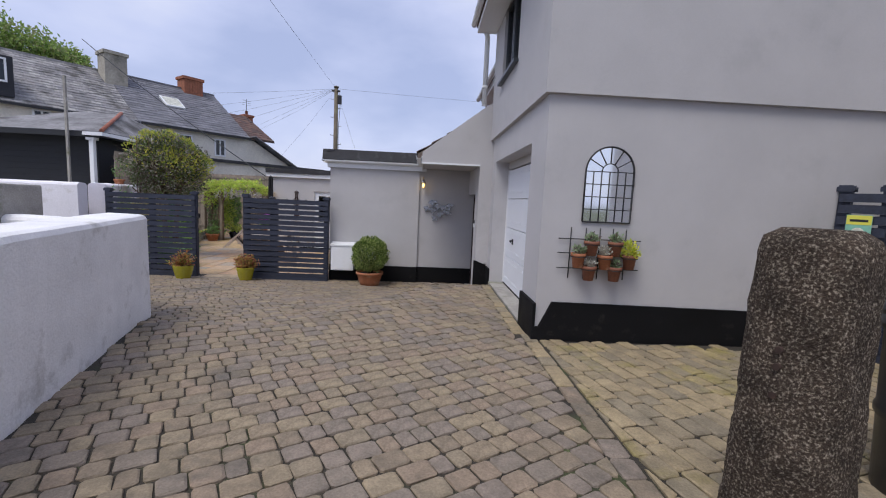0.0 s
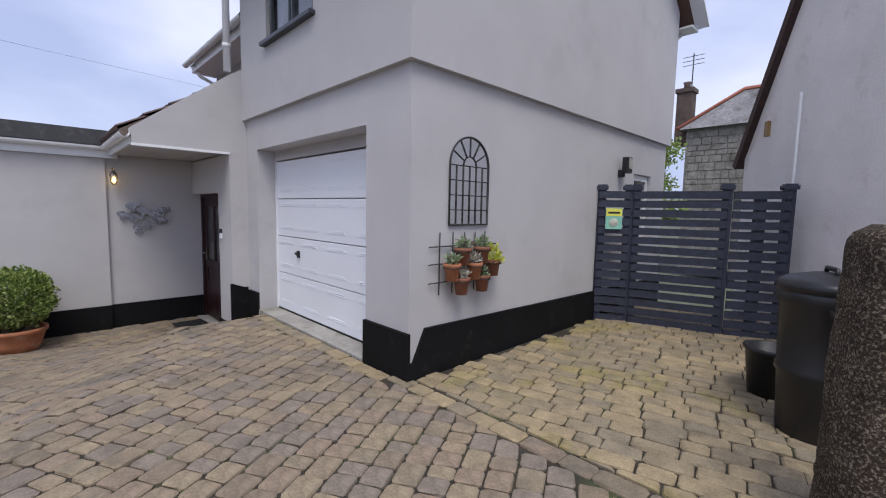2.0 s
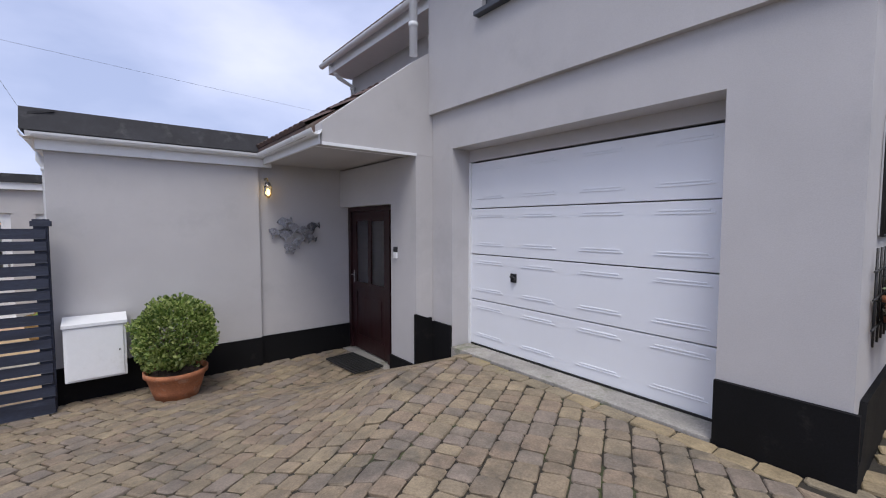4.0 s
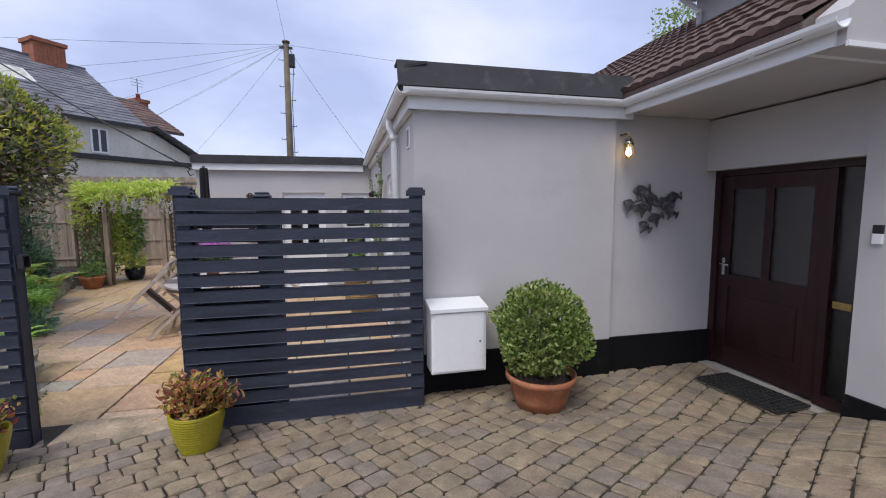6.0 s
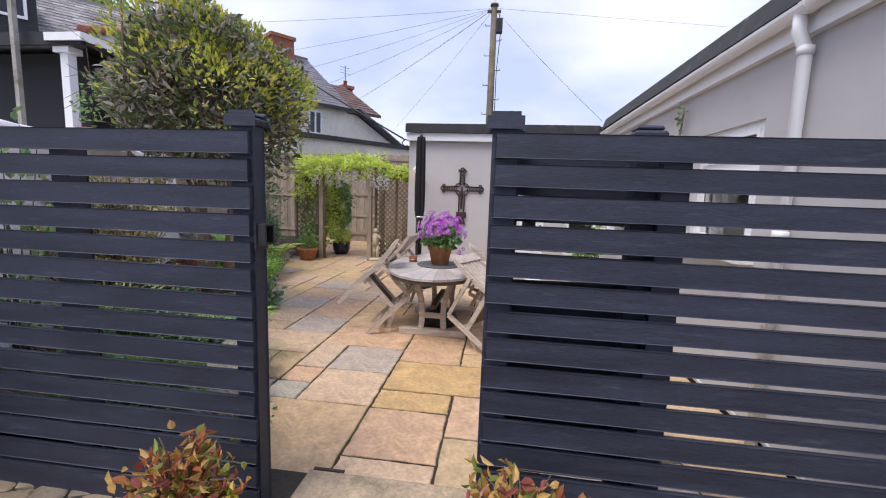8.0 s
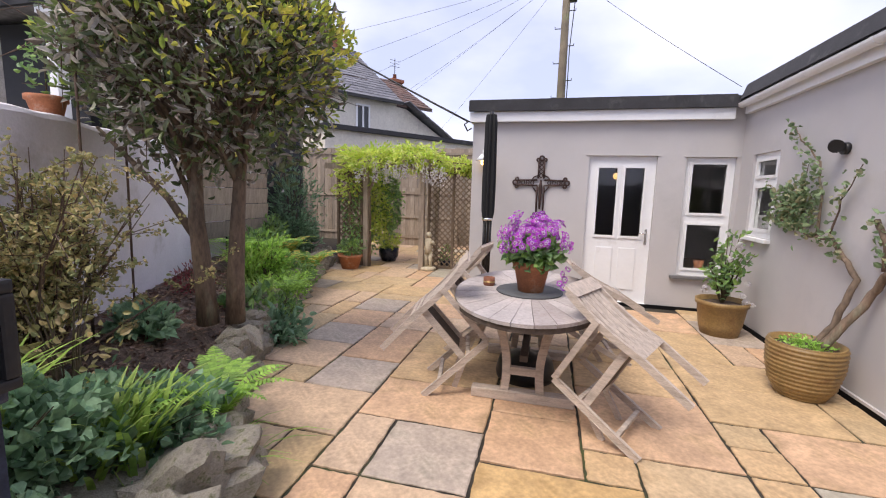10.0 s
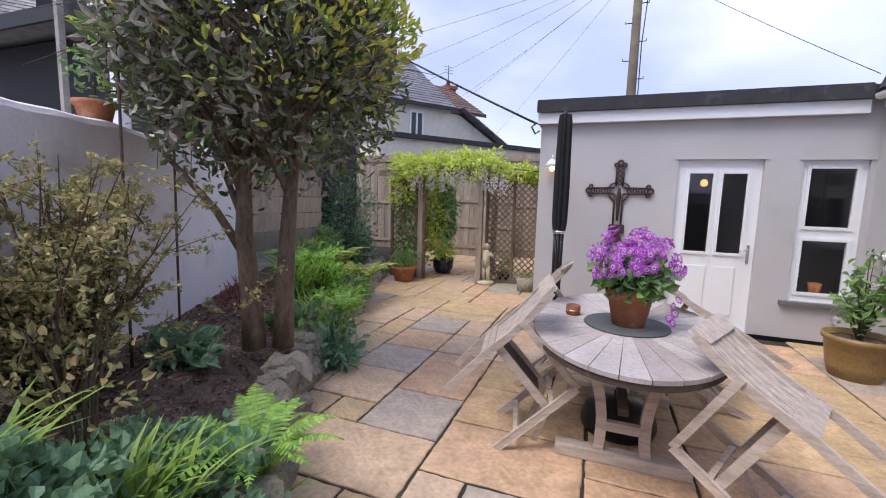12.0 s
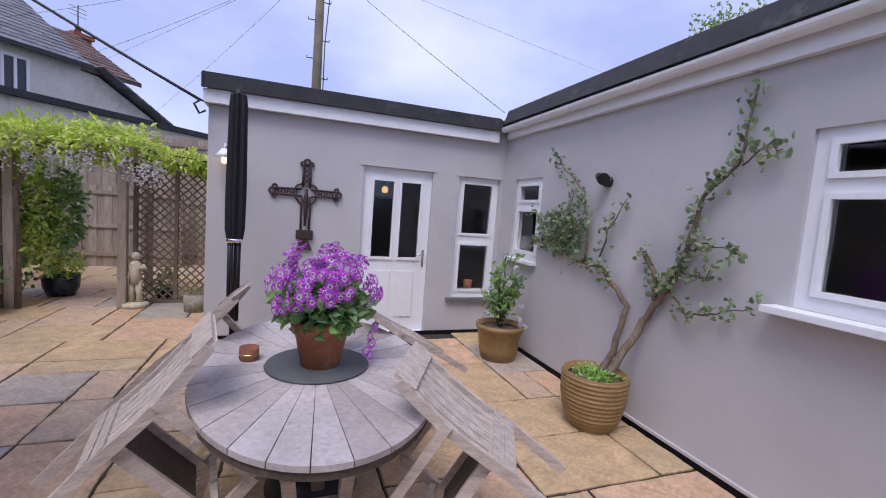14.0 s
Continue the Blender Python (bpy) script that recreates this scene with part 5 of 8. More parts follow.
for k in range(58):
    tr = trunks[k % 2]
    base = Vector(tr[2]).lerp(Vector(tr[4]), rng.uniform(0.0, 1.0))
    a, e = rng.uniform(0, 6.283), rng.uniform(-0.35, 0.9)
    tip = CC + Vector((math.cos(a) * math.cos(e) * CR.x, math.sin(a) * math.cos(e) * CR.y, math.sin(e) * CR.z)) * rng.uniform(0.7, 0.95)
    mid = base.lerp(tip, 0.5) + Vector((rng.gauss(0, 0.08), rng.gauss(0, 0.08), 0.12))
    limb([base, base.lerp(mid, 0.5) + Vector((0, 0, 0.03)), mid, tip], 0.026, 0.006, "limb", 6)
    for q in range(10):
        s = mid.lerp(tip, rng.uniform(0.0, 1.0))
        t2 = s + Vector([rng.gauss(0, 0.22) for _ in range(3)])
        twigs.append((s, t2))
bm = bmesh.new()
for s, t2 in twigs:
    tube(bm, [s, s.lerp(t2, 0.5) + Vector((0, 0, 0.02)), t2], [0.006, 0.004, 0.002], 4, cap=False)
part("twigs", bm, M_TWIG, tree, kind="stuff")
P_, D_ = ball_points(14500, CC, CR, 17, inner=0.45, lump=0.13, floor=0.85)
lowcut = np.random.RandomState(2).uniform(0, 1, len(P_)) < np.clip((P_[:, 2] - 0.9) / 1.6, 0.10, 1)
P_, D_ = P_[lowcut], D_[lowcut]
leaf_cloud("crown", P_, D_ * np.array([1, 1, 0.3]), 0.10, 0.036, L_BAY, tree, "dark green leathery leaves, some painted in highlight grey", seed=6, spread=0.75)
P_, D_ = ball_points(9500, CC, CR * 1.03, 18, inner=0.85, lump=0.13, floor=1.2)
sel = (D_[:, 2] * 0.9 + D_[:, 0] * 0.5 + np.random.RandomState(5).normal(0, 0.3, len(D_))) > 0.42
leaf_cloud("new_growth", P_[sel], D_[sel] + np.array([0, 0, 0.5]), 0.075, 0.03, L_BAYTIP, tree, "yellow-green young leaves", seed=8, spread=0.5)

# ---- plants of the bed ----
def blades(name, label, cat, x, y, z, n, length, width, material, seed, lean=0.6, droop=0.5):
    t = thing(name, label, cat, pose(x, y, z))
    rng = random.Random(seed)
    bm = bmesh.new()
    for k in range(n):
        a, L = rng.uniform(0, 6.283), length * rng.uniform(0.6, 1.15)
        d, s = Vector((math.cos(a), math.sin(a), 0)), Vector((-math.sin(a), math.cos(a), 0))
        o = Vector((rng.gauss(0, 0.07), rng.gauss(0, 0.07), 0))
        l_, prev = rng.uniform(0.1, lean), None
        for i in range(6):
            u = i / 5
            c = o + d * (l_ * L * u + droop * L * 0.5 * u ** 3) + Vector((0, 0, L * (u - droop * 0.55 * u ** 3)))
            w = width * (0.7 + 0.5 * u) * (1 - u ** 3)
            q = (bm.verts.new(c - s * (w / 2 + 0.0005)), bm.verts.new(c + s * (w / 2 + 0.0005)))
            if prev:
                bm.faces.new((prev[0], prev[1], q[1], q[0]))
            prev = q
    part("leaves", bm, material, t, kind="stuff")
    return t

def fern(x, y, z, n, length, material, seed, label="bright green fern with arching feathery fronds"):
    t = thing("fern", label, "fern", pose(x, y, z))
    rng = random.Random(seed)
    bm = bmesh.new()
    for k in range(n):
        a = 2 * math.pi * k / n + rng.uniform(-0.3, 0.3)
        L = length * rng.uniform(0.7, 1.1)
        d, s = Vector((math.cos(a), math.sin(a), 0)), Vector((-math.sin(a), math.cos(a), 0))
        tl = 0.15 + 0.3 * ((k * 37) % 10) / 10
        pts = [d * (L * (tl * u + 0.42 * u * u)) + Vector((0, 0, L * (1.0 * u - 0.45 * u ** 3))) for u in [i / 22 for i in range(23)]]
        tube(bm, pts[::3] + pts[-1:], 0.003, 4, cap=False)
        for i in range(3, 23):
            u = i / 22
            w = 0.135 * L * math.sin(math.pi * min(1, u * 0.92 + 0.08)) ** 0.8 + 0.004
            f = (pts[i] - pts[i - 1]).normalized()
            for sg in (-1, 1):
                e = pts[i] + (s * sg + f * 0.45).normalized() * w - Vector((0, 0, w * 0.25))
                h = f * (L / 22 * 0.42)
                b0, b1, m0, m1 = pts[i] - h, pts[i] + h, pts[i].lerp(e, 0.6) - h * 0.8, pts[i].lerp(e, 0.6) + h * 0.8
                v = [bm.verts.new(p) for p in (b0, m0, e, m1, b1)]
                bm.faces.new(v)
    part("fronds", bm, material, t, kind="stuff")
    return t

def clump(name, label, cat, x, y, z, radii, n, L, Wd, material, seed, stems=10, flowers=0, fmat=None, spread=0.6):
    t = thing(name, label, cat, pose(x, y, z))
    rng = random.Random(seed)
    bm = bmesh.new()
    for k in range(stems):
        a = rng.uniform(0, 6.283)
        e = Vector((math.cos(a) * radii[0] * rng.uniform(0.2, 0.8), math.sin(a) * radii[1] * rng.uniform(0.2, 0.8), radii[2] * rng.uniform(0.7, 1.1)))
        tube(bm, [(0.02 * math.cos(a), 0.02 * math.sin(a), -0.03), e * 0.5 + Vector((0, 0, 0.05)), e], [0.006, 0.004, 0.002], 5, cap=False)
    part("stem_cluster", bm, M_STEM, t, kind="stuff")
    P, D = ball_points(n, (0, 0, radii[2] * 0.45), (radii[0], radii[1], radii[2] * 0.65), seed, inner=0.25, lump=0.3, floor=0.0)
    leaf_cloud("foliage", P, D + np.array([0, 0, 0.4]), L, Wd, material, t, seed=seed, spread=spread)
    if flowers:
        P, D = ball_points(flowers, (0, 0, radii[2] * 0.6), (radii[0], radii[1], radii[2] * 0.6), seed + 1, inner=0.95, floor=radii[2] * 0.3)
        leaf_cloud("blooms", P, D, 0.05, 0.04, fmat, t, seed=seed + 2, spread=0.3)
    return t

def bed(x, y):
    return soil_z(x, y) - 0.03

clump("catmint_clump", "mounded grey-green leaves at the bed's edge", "perennial", -6.62, 10.98, bed(-6.62, 10.98), (0.32, 0.34, 0.26), 1100, 0.05, 0.026, L_BLUE, 25)
clump("groundcover_clump", "low mixed green groundcover", "perennial", -6.75, 11.55, bed(-6.75, 11.55), (0.26, 0.20, 0.16), 420, 0.055, 0.04, L_GREEN, 26)
clump("edging_plant", "green leafy plant over the stones", "perennial", -7.95, 14.75, YARD + 0.16, (0.26, 0.32, 0.34), 600, 0.07, 0.03, L_GREEN, 29)

sh = thing("twiggy_shrub", "sparse twiggy shrub with small olive-brown leaves", "shrub", pose(-7.30, 11.12, bed(-7.30, 11.12)))
rng = random.Random(31)
bm = bmesh.new()
P_, D_ = [], []
for k in range(70):
    a, r, h = rng.uniform(0, 6.283), abs(rng.gauss(0, 0.34)), rng.uniform(0.5, 1.30)
    tip = Vector((r * math.cos(a), r * math.sin(a) + 0.05, h))
    mid = tip * 0.5 + Vector((rng.gauss(0, 0.05), rng.gauss(0, 0.05), 0.05))
    tube(bm, [(0.05 * math.cos(a), 0.05 * math.sin(a), 0), mid, tip], [0.010, 0.006, 0.002], 5, cap=False)
    for q in range(8):
        s = mid.lerp(tip, rng.uniform(-0.5, 1))
        t2 = s + Vector((rng.gauss(0, 0.13), rng.gauss(0, 0.13), rng.gauss(0.05, 0.09)))
        tube(bm, [s, t2], [0.004, 0.0015], 4, cap=False)
        for i in range(24):
            P_.append(s.lerp(t2, rng.uniform(0.2, 1.1)) + Vector([rng.gauss(0, 0.015) for _ in range(3)]))
            D_.append(t2 - s)
part("twigs", bm, M_TWIG, sh, kind="stuff")
leaf_cloud("foliage", P_, D_, 0.034, 0.019, L_OLIVE, sh, seed=3, spread=0.5)

blades("crocosmia_clump", "clump of upright green strap leaves", "perennial", -6.35, 10.85, bed(-6.35, 10.85), 130, 0.56, 0.030, L_BLADE, 1, 0.5, 0.45)
blades("crocosmia_clump", "clump of upright green strap leaves", "perennial", -6.62, 10.45, bed(-6.62, 10.45), 110, 0.58, 0.030, L_BLADE, 2, 0.5, 0.5)
blades("daylily_clump", "low arching grassy leaves at the bed's edge", "perennial", -6.25, 11.25, bed(-6.25, 11.25), 80, 0.42, 0.014, L_BLADE, 4, 0.9, 0.9)
blades("yellow_grass_tuft", "bright yellow-green tuft of narrow leaves", "perennial", -5.46, 10.12, YARD + 0.05, 26, 0.26, 0.016, M_SUCCY, 5, 0.4, 0.3)
fern(-6.30, 11.40, YARD + 0.16, 22, 0.58, L_FERN, 3)
fern(-6.52, 11.72, YARD + 0.16, 9, 0.36, L_FERN, 4)
fern(-8.15, 15.35, YARD + 0.12, 20, 0.72, L_FERND, 5, "large dark green fern spilling over the edging")
fern(-8.35, 14.9, YARD + 0.20, 16, 0.62, L_FERND, 6, "fern with yellowing fronds by the edging")
fern(-7.9, 14.7, YARD + 0.12, 14, 0.50, L_FERN, 7)
clump("euphorbia_clump", "rounded mound of blue-green leaves", "perennial", -6.50, 10.52, bed(-6.50, 10.52), (0.40, 0.36, 0.40), 1500, 0.065, 0.055, L_BLUE, 11)
clump("groundcover_clump", "low mixed green groundcover", "perennial", -6.45, 11.05, bed(-6.45, 11.05), (0.42, 0.38, 0.34), 1400, 0.07, 0.055, L_BLUE, 12)
clump("groundcover_clump", "low mixed green groundcover by the gate", "perennial", -6.0, 10.05, bed(-6.0, 10.05), (0.38, 0.30, 0.34), 1300, 0.07, 0.045, L_GREEN, 13)
clump("hellebore_clump", "dark green hellebore leaves beside the trunk", "perennial", -7.15, 13.1, bed(-7.15, 13.1), (0.30, 0.28, 0.34), 420, 0.12, 0.05, L_BLUE, 14)
clump("hellebore_clump", "dark green broad leaves on the bare soil", "perennial", -7.45, 11.95, bed(-7.45, 11.95), (0.26, 0.24, 0.24), 260, 0.11, 0.05, L_BLUE, 15)
clump("red_shrub", "small dark red-leaved shrub by the wall", "shrub", -8.15, 13.1, bed(-8.15, 13.1), (0.24, 0.24, 0.30), 500, 0.04, 0.014, L_RED, 16)
clump("edging_plant", "trailing green plant over the stones", "perennial", -7.25, 13.3, YARD + 0.16, (0.22, 0.30, 0.26), 460, 0.06, 0.03, L_GREEN, 18)
clump("edging_plant", "yellow-green plant over the stones", "perennial", -7.65, 14.1, YARD + 0.18, (0.26, 0.34, 0.32), 600, 0.06, 0.028, L_FERN, 19)
clump("tall_perennial", "tall leafy perennial by the wall", "perennial", -8.1, 14.3, bed(-8.1, 14.3), (0.34, 0.34, 0.66), 800, 0.09, 0.035, L_FERN, 20, stems=16)
clump("daisy_plant", "low daisy plant with pale lilac blooms", "perennial", -5.58, 10.28, YARD + 0.04, (0.24, 0.2, 0.20), 420, 0.05, 0.018, L_GREEN, 21, flowers=9, fmat=L_WHITE)
clump("dark_evergreen_shrub", "narrow-leaved evergreen shrub by the far wall", "shrub", -9.45, 16.9, bed(-9.45, 16.6) + 0.1, (0.55, 0.5, 1.5), 1600, 0.11, 0.026, L_BLUE, 22, stems=22)
clump("rose_bush", "leggy rose with olive-brown leaves in the bed", "shrub", -6.75, 10.95, bed(-6.75, 10.95), (0.3, 0.3, 0.75), 180, 0.05, 0.03, L_OLIVE, 23, stems=14)
clump("climbing_rose", "climbing rose over the fence and wall", "climber", -6.75, 10.0, bed(-6.75, 10.0), (0.30, 0.22, 1.5), 300, 0.06, 0.04, L_GREEN, 24, stems=9)
wp = thing("wall_top_pot", "terracotta pot with a thin plant on the garden wall", "potted plant", pose(gwall_x(11.95) - 0.14, 11.95, 1.53))
pot(wp, [(0.09, 0), (0.115, 0.10), (0.13, 0.105), (0.13, 0.14)], M_TERRA, 20)
bm = bmesh.new()
tube(bm, [(0, 0, 0.08), (0.02, 0, 0.5), (-0.03, 0.02, 0.95)], [0.006, 0.004, 0.002], 5)
part("stem_cluster", bm, M_STEM, wp, kind="stuff")
P_, D_ = ball_points(90, (0, 0, 0.42), (0.16, 0.16, 0.3), 61, inner=0.2)
leaf_cloud("foliage", P_, D_, 0.06, 0.03, L_GREEN, wp, seed=62)
for q in ((-7.9, 12.25), (-7.62, 11.7)):
    cn = thing("bamboo_cane", "tall thin garden cane in the bed", "cane", pose(q[0], q[1], bed(*q)))
    bm = bmesh.new()
    tube(bm, [(0, 0, 0), (0.03, 0.02, 2.9)], 0.009, 6)
    part("cane", bm, M_TWIG, cn)

# fuller planting between the tree and the pergola
fern(-8.45, 14.55, YARD + 0.36, 22, 0.80, L_FERN, 41, "tall pale fern with yellowing fronds by the wall")
fern(-8.75, 15.6, YARD + 0.30, 20, 0.78, L_FERND, 42, "large dark green fern spilling over the edging")
fern(-7.35, 13.65, YARD + 0.26, 16, 0.42, L_FERN, 43)
blades("sedge_clump", "arching pale yellow-green grassy leaves", "perennial", -7.75, 13.75, bed(-7.75, 13.75), 90, 0.55, 0.016, L_BLADE, 45, 0.8, 0.8)
blades("sedge_clump", "arching pale yellow-green grassy leaves", "perennial", -8.25, 14.05, bed(-8.25, 14.05), 90, 0.75, 0.02, L_BLADE, 46, 0.6, 0.7)
clump("tall_perennial", "tall leafy green perennial by the wall", "perennial", -8.75, 14.9, bed(-8.75, 14.9), (0.38, 0.36, 0.55), 800, 0.10, 0.04, L_GREEN, 47, stems=18)
clump("tall_perennial", "tall leafy green perennial by the wall", "perennial", -9.25, 15.9, bed(-9.25, 15.9), (0.36, 0.36, 0.60), 800, 0.11, 0.04, L_GREEN, 48, stems=18)
clump("evergreen_shrub", "glossy broad-leaved green shrub beside the pergola", "shrub", -9.15, 16.7, bed(-9.15, 16.7), (0.38, 0.36, 0.70), 900, 0.10, 0.045, L_BLUE, 49, stems=16)
clump("hosta_clump", "rosette of broad mid-green leaves behind the stones", "perennial", -7.55, 13.2, bed(-7.55, 13.2), (0.30, 0.30, 0.36), 240, 0.17, 0.08, L_GREEN, 50)
clump("daisy_plant", "single white daisy on the bare soil", "perennial", -6.85, 11.95, bed(-6.85, 11.95), (0.08, 0.08, 0.10), 50, 0.04, 0.012, L_GREEN, 52, stems=4, flowers=3, fmat=L_WHITE)
lv = thing("lavender_spike", "violet-blue flower spikes at the bed's edge", "perennial", pose(-5.72, 10.42, YARD + 0.1))
bm = bmesh.new()
tube(bm, [(0, 0, -0.02), (0.01, 0, 0.2)], 0.003, 5)
tube(bm, [(0.03, 0.02, -0.02), (0.05, 0.03, 0.16)], 0.003, 5)
part("stem_cluster", bm, M_STEM, lv, kind="stuff")
P_, D_ = ball_points(90, (0.012, 0, 0.23), (0.017, 0.017, 0.06), 63, inner=0.6)
leaf_cloud("spike", P_, D_, 0.016, 0.011, L_VIOLET, lv, seed=64)
P_, D_ = ball_points(70, (0.052, 0.03, 0.18), (0.015, 0.015, 0.045), 65, inner=0.6)
leaf_cloud("spike", P_, D_, 0.015, 0.010, L_VIOLET, lv, seed=66)

# ---- table ----
TC, TA, TB, TZ = (-4.66, 13.02), 0.60, 0.97, 0.745
table = thing("garden_table", "oval silvered teak garden table with radiating planks", "table", pose(TC[0], TC[1], YARD))
NPL = 26
for k in range(NPL):
    a0, a1 = 2 * math.pi * (k + 0.016) / NPL, 2 * math.pi * (k + 0.984) / NPL
    bm = bmesh.new()
    out = [(TA * math.cos(a), TB * math.sin(a)) for a in (a0, a0 * 0.66 + a1 * 0.34, a0 * 0.34 + a1 * 0.66, a1)]
    inn = [(0.10 * math.cos(a), 0.16 * math.sin(a)) for a in (a1, a0)]
    prism(bm, out + inn, "z", TZ - 0.024, TZ)
    part("plank", bm, M_TEAKT, table)
bm = bmesh.new()
ring = [2 * math.pi * k / 48 for k in range(49)]
for s, z0, z1 in ((0.985, TZ - 0.065, TZ - 0.026),):
    for a, b in zip(ring, ring[1:]):
        p = [(TA * s * f * math.cos(t), TB * s * f * math.sin(t)) for f, t in ((1, a), (1, b), (0.90, b), (0.90, a))]
        prism(bm, p, "z", z0, z1)
bmesh.ops.remove_doubles(bm, verts=bm.verts[:], dist=1e-4)
part("apron_ring", bm, M_TEAKD, table, "dark rim under the top")
for sy in (-1, 1):
    part("foot_beam", boxes(((-0.38, sy * 0.46 - 0.045, 0), (0.38, sy * 0.46 + 0.045, 0.075)), bevel=0.012), M_TEAK, table)
    for sx in (-1, 1):
        bm = bmesh.new()
        pts = [(sx * (0.12 + 0.20 * (u - 0.25) ** 2), sy * 0.46, 0.07 + 0.61 * u) for u in [i / 8 for i in range(9)]]
        sweep(bm, [Vector(p) for p in pts], 0.05, 0.06, Vector((0, 1, 0)))
        part("leg", bm, M_TEAK, table)
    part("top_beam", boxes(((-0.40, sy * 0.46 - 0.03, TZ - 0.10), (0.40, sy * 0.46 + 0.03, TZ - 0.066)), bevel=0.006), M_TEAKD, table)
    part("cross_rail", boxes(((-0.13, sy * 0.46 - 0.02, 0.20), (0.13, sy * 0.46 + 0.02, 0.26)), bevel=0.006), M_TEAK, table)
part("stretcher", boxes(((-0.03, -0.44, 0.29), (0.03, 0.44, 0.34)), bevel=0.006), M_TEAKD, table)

pbase = thing("umbrella_stand", "black plastic umbrella stand under the table", "umbrella stand", pose(TC[0], TC[1], YARD))
bm = bmesh.new()
lathe(bm, [(0.24, 0), (0.25, 0.05), (0.22, 0.16), (0.10, 0.20), (0.035, 0.22), (0.035, 0.26), (0.001, 0.26)], 28)
part("foot", bm, M_BLACKPL, pbase)

susan = thing("lazy_susan", "round dark slate disc on the table", "tray", pose(TC[0], TC[1] - 0.05, YARD + TZ))
bm = bmesh.new()
lathe(bm, [(0.265, 0.0), (0.27, 0.006), (0.265, 0.014), (0.001, 0.014)], 40)
part("disc", bm, M_SUSAN, susan)
jar = thing("candle_jar", "small rust-brown candle jar on the table", "candle holder", pose(-5.01, 13.10, YARD + TZ))
bm = bmesh.new()
lathe(bm, [(0.045, 0), (0.05, 0.01), (0.05, 0.07), (0.043, 0.07), (0.04, 0.02), (0.001, 0.02)], 20)
part("jar", bm, M_TERRAD, jar)
bm = bmesh.new()
lathe(bm, [(0.051, 0.028), (0.053, 0.034), (0.051, 0.04)], 20)
part("band", bm, M_BRASS, jar, "pale patterned band")

fp = thing("senetti_pot", "magenta and white daisy-flowered plant in a terracotta pot", "potted plant", pose(TC[0] + 0.01, TC[1] - 0.07, YARD + TZ + 0.014))
pot(fp, [(0.10, 0), (0.138, 0.185), (0.152, 0.188), (0.158, 0.245)], M_TERRA, 28)
soil_disc(fp, 0.135, 0.19)
P_, D_ = ball_points(620, (0, 0, 0.32), (0.24, 0.24, 0.15), 71, inner=0.3, floor=0.15)
leaf_cloud("foliage", P_, D_, 0.085, 0.06, L_GREEN, fp, "broad green leaves", seed=72, spread=0.5)
P_, D_ = ball_points(330, (0, 0, 0.42), (0.265, 0.265, 0.20), 73, inner=0.75, lump=0.28, floor=0.34)
extra = np.array([(0.26, -0.05, 0.12), (0.24, -0.1, 0.17), (0.28, -0.02, 0.2), (0.25, -0.07, 0.06), (0.22, -0.12, 0.10)])
P_, D_ = np.concatenate([P_, extra]), np.concatenate([D_, extra * 0 + np.array([0.6, -0.6, 0.2])])
def blooms(parent, P, D, r_in, r_out, n, name, material, lift, seed):
    rng = np.random.RandomState(seed)
    vs, fs = [], []
    for p, d in zip(P, D):
        d = Vector(d).normalized() + Vector(rng.normal(0, 0.25, 3))
        d.normalize()
        s = d.orthogonal().normalized()
        u = d.cross(s)
        k0 = rng.uniform(0, 6.28)
        c = Vector(p) + d * lift
        sc = rng.uniform(0.8, 1.15)
        for i in range(n):
            a = k0 + 2 * math.pi * i / n
            e, w = s * math.cos(a) + u * math.sin(a), (s * -math.sin(a) + u * math.cos(a))
            o = len(vs)
            m_ = (r_in + r_out) / 2
            vs += [tuple(c + e * r_in * sc), tuple(c + (e * m_ * 1.1 + w * r_out * 0.21) * sc + d * 0.003), tuple(c + e * r_out * sc - d * 0.003), tuple(c + (e * m_ * 1.1 - w * r_out * 0.21) * sc + d * 0.003)]
            fs.append((o, o + 1, o + 2, o + 3))
    me = bpy.data.meshes.new(name)
    me.from_pydata(vs, [], fs)
    me.materials.append(material)
    ob = new(name, me)
    ob.parent = parent
    return tagged(ob, kind="stuff")
blooms(fp, P_, D_, 0.012, 0.034, 11, "petals", L_PURPLE, 0.0, 4)
blooms(fp, P_, D_, 0.004, 0.017, 9, "bloom_eye", L_EYE, 0.003, 4)
blooms(fp, P_, D_, 0.0, 0.006, 6, "bloom_centre", L_RED, 0.006, 4)

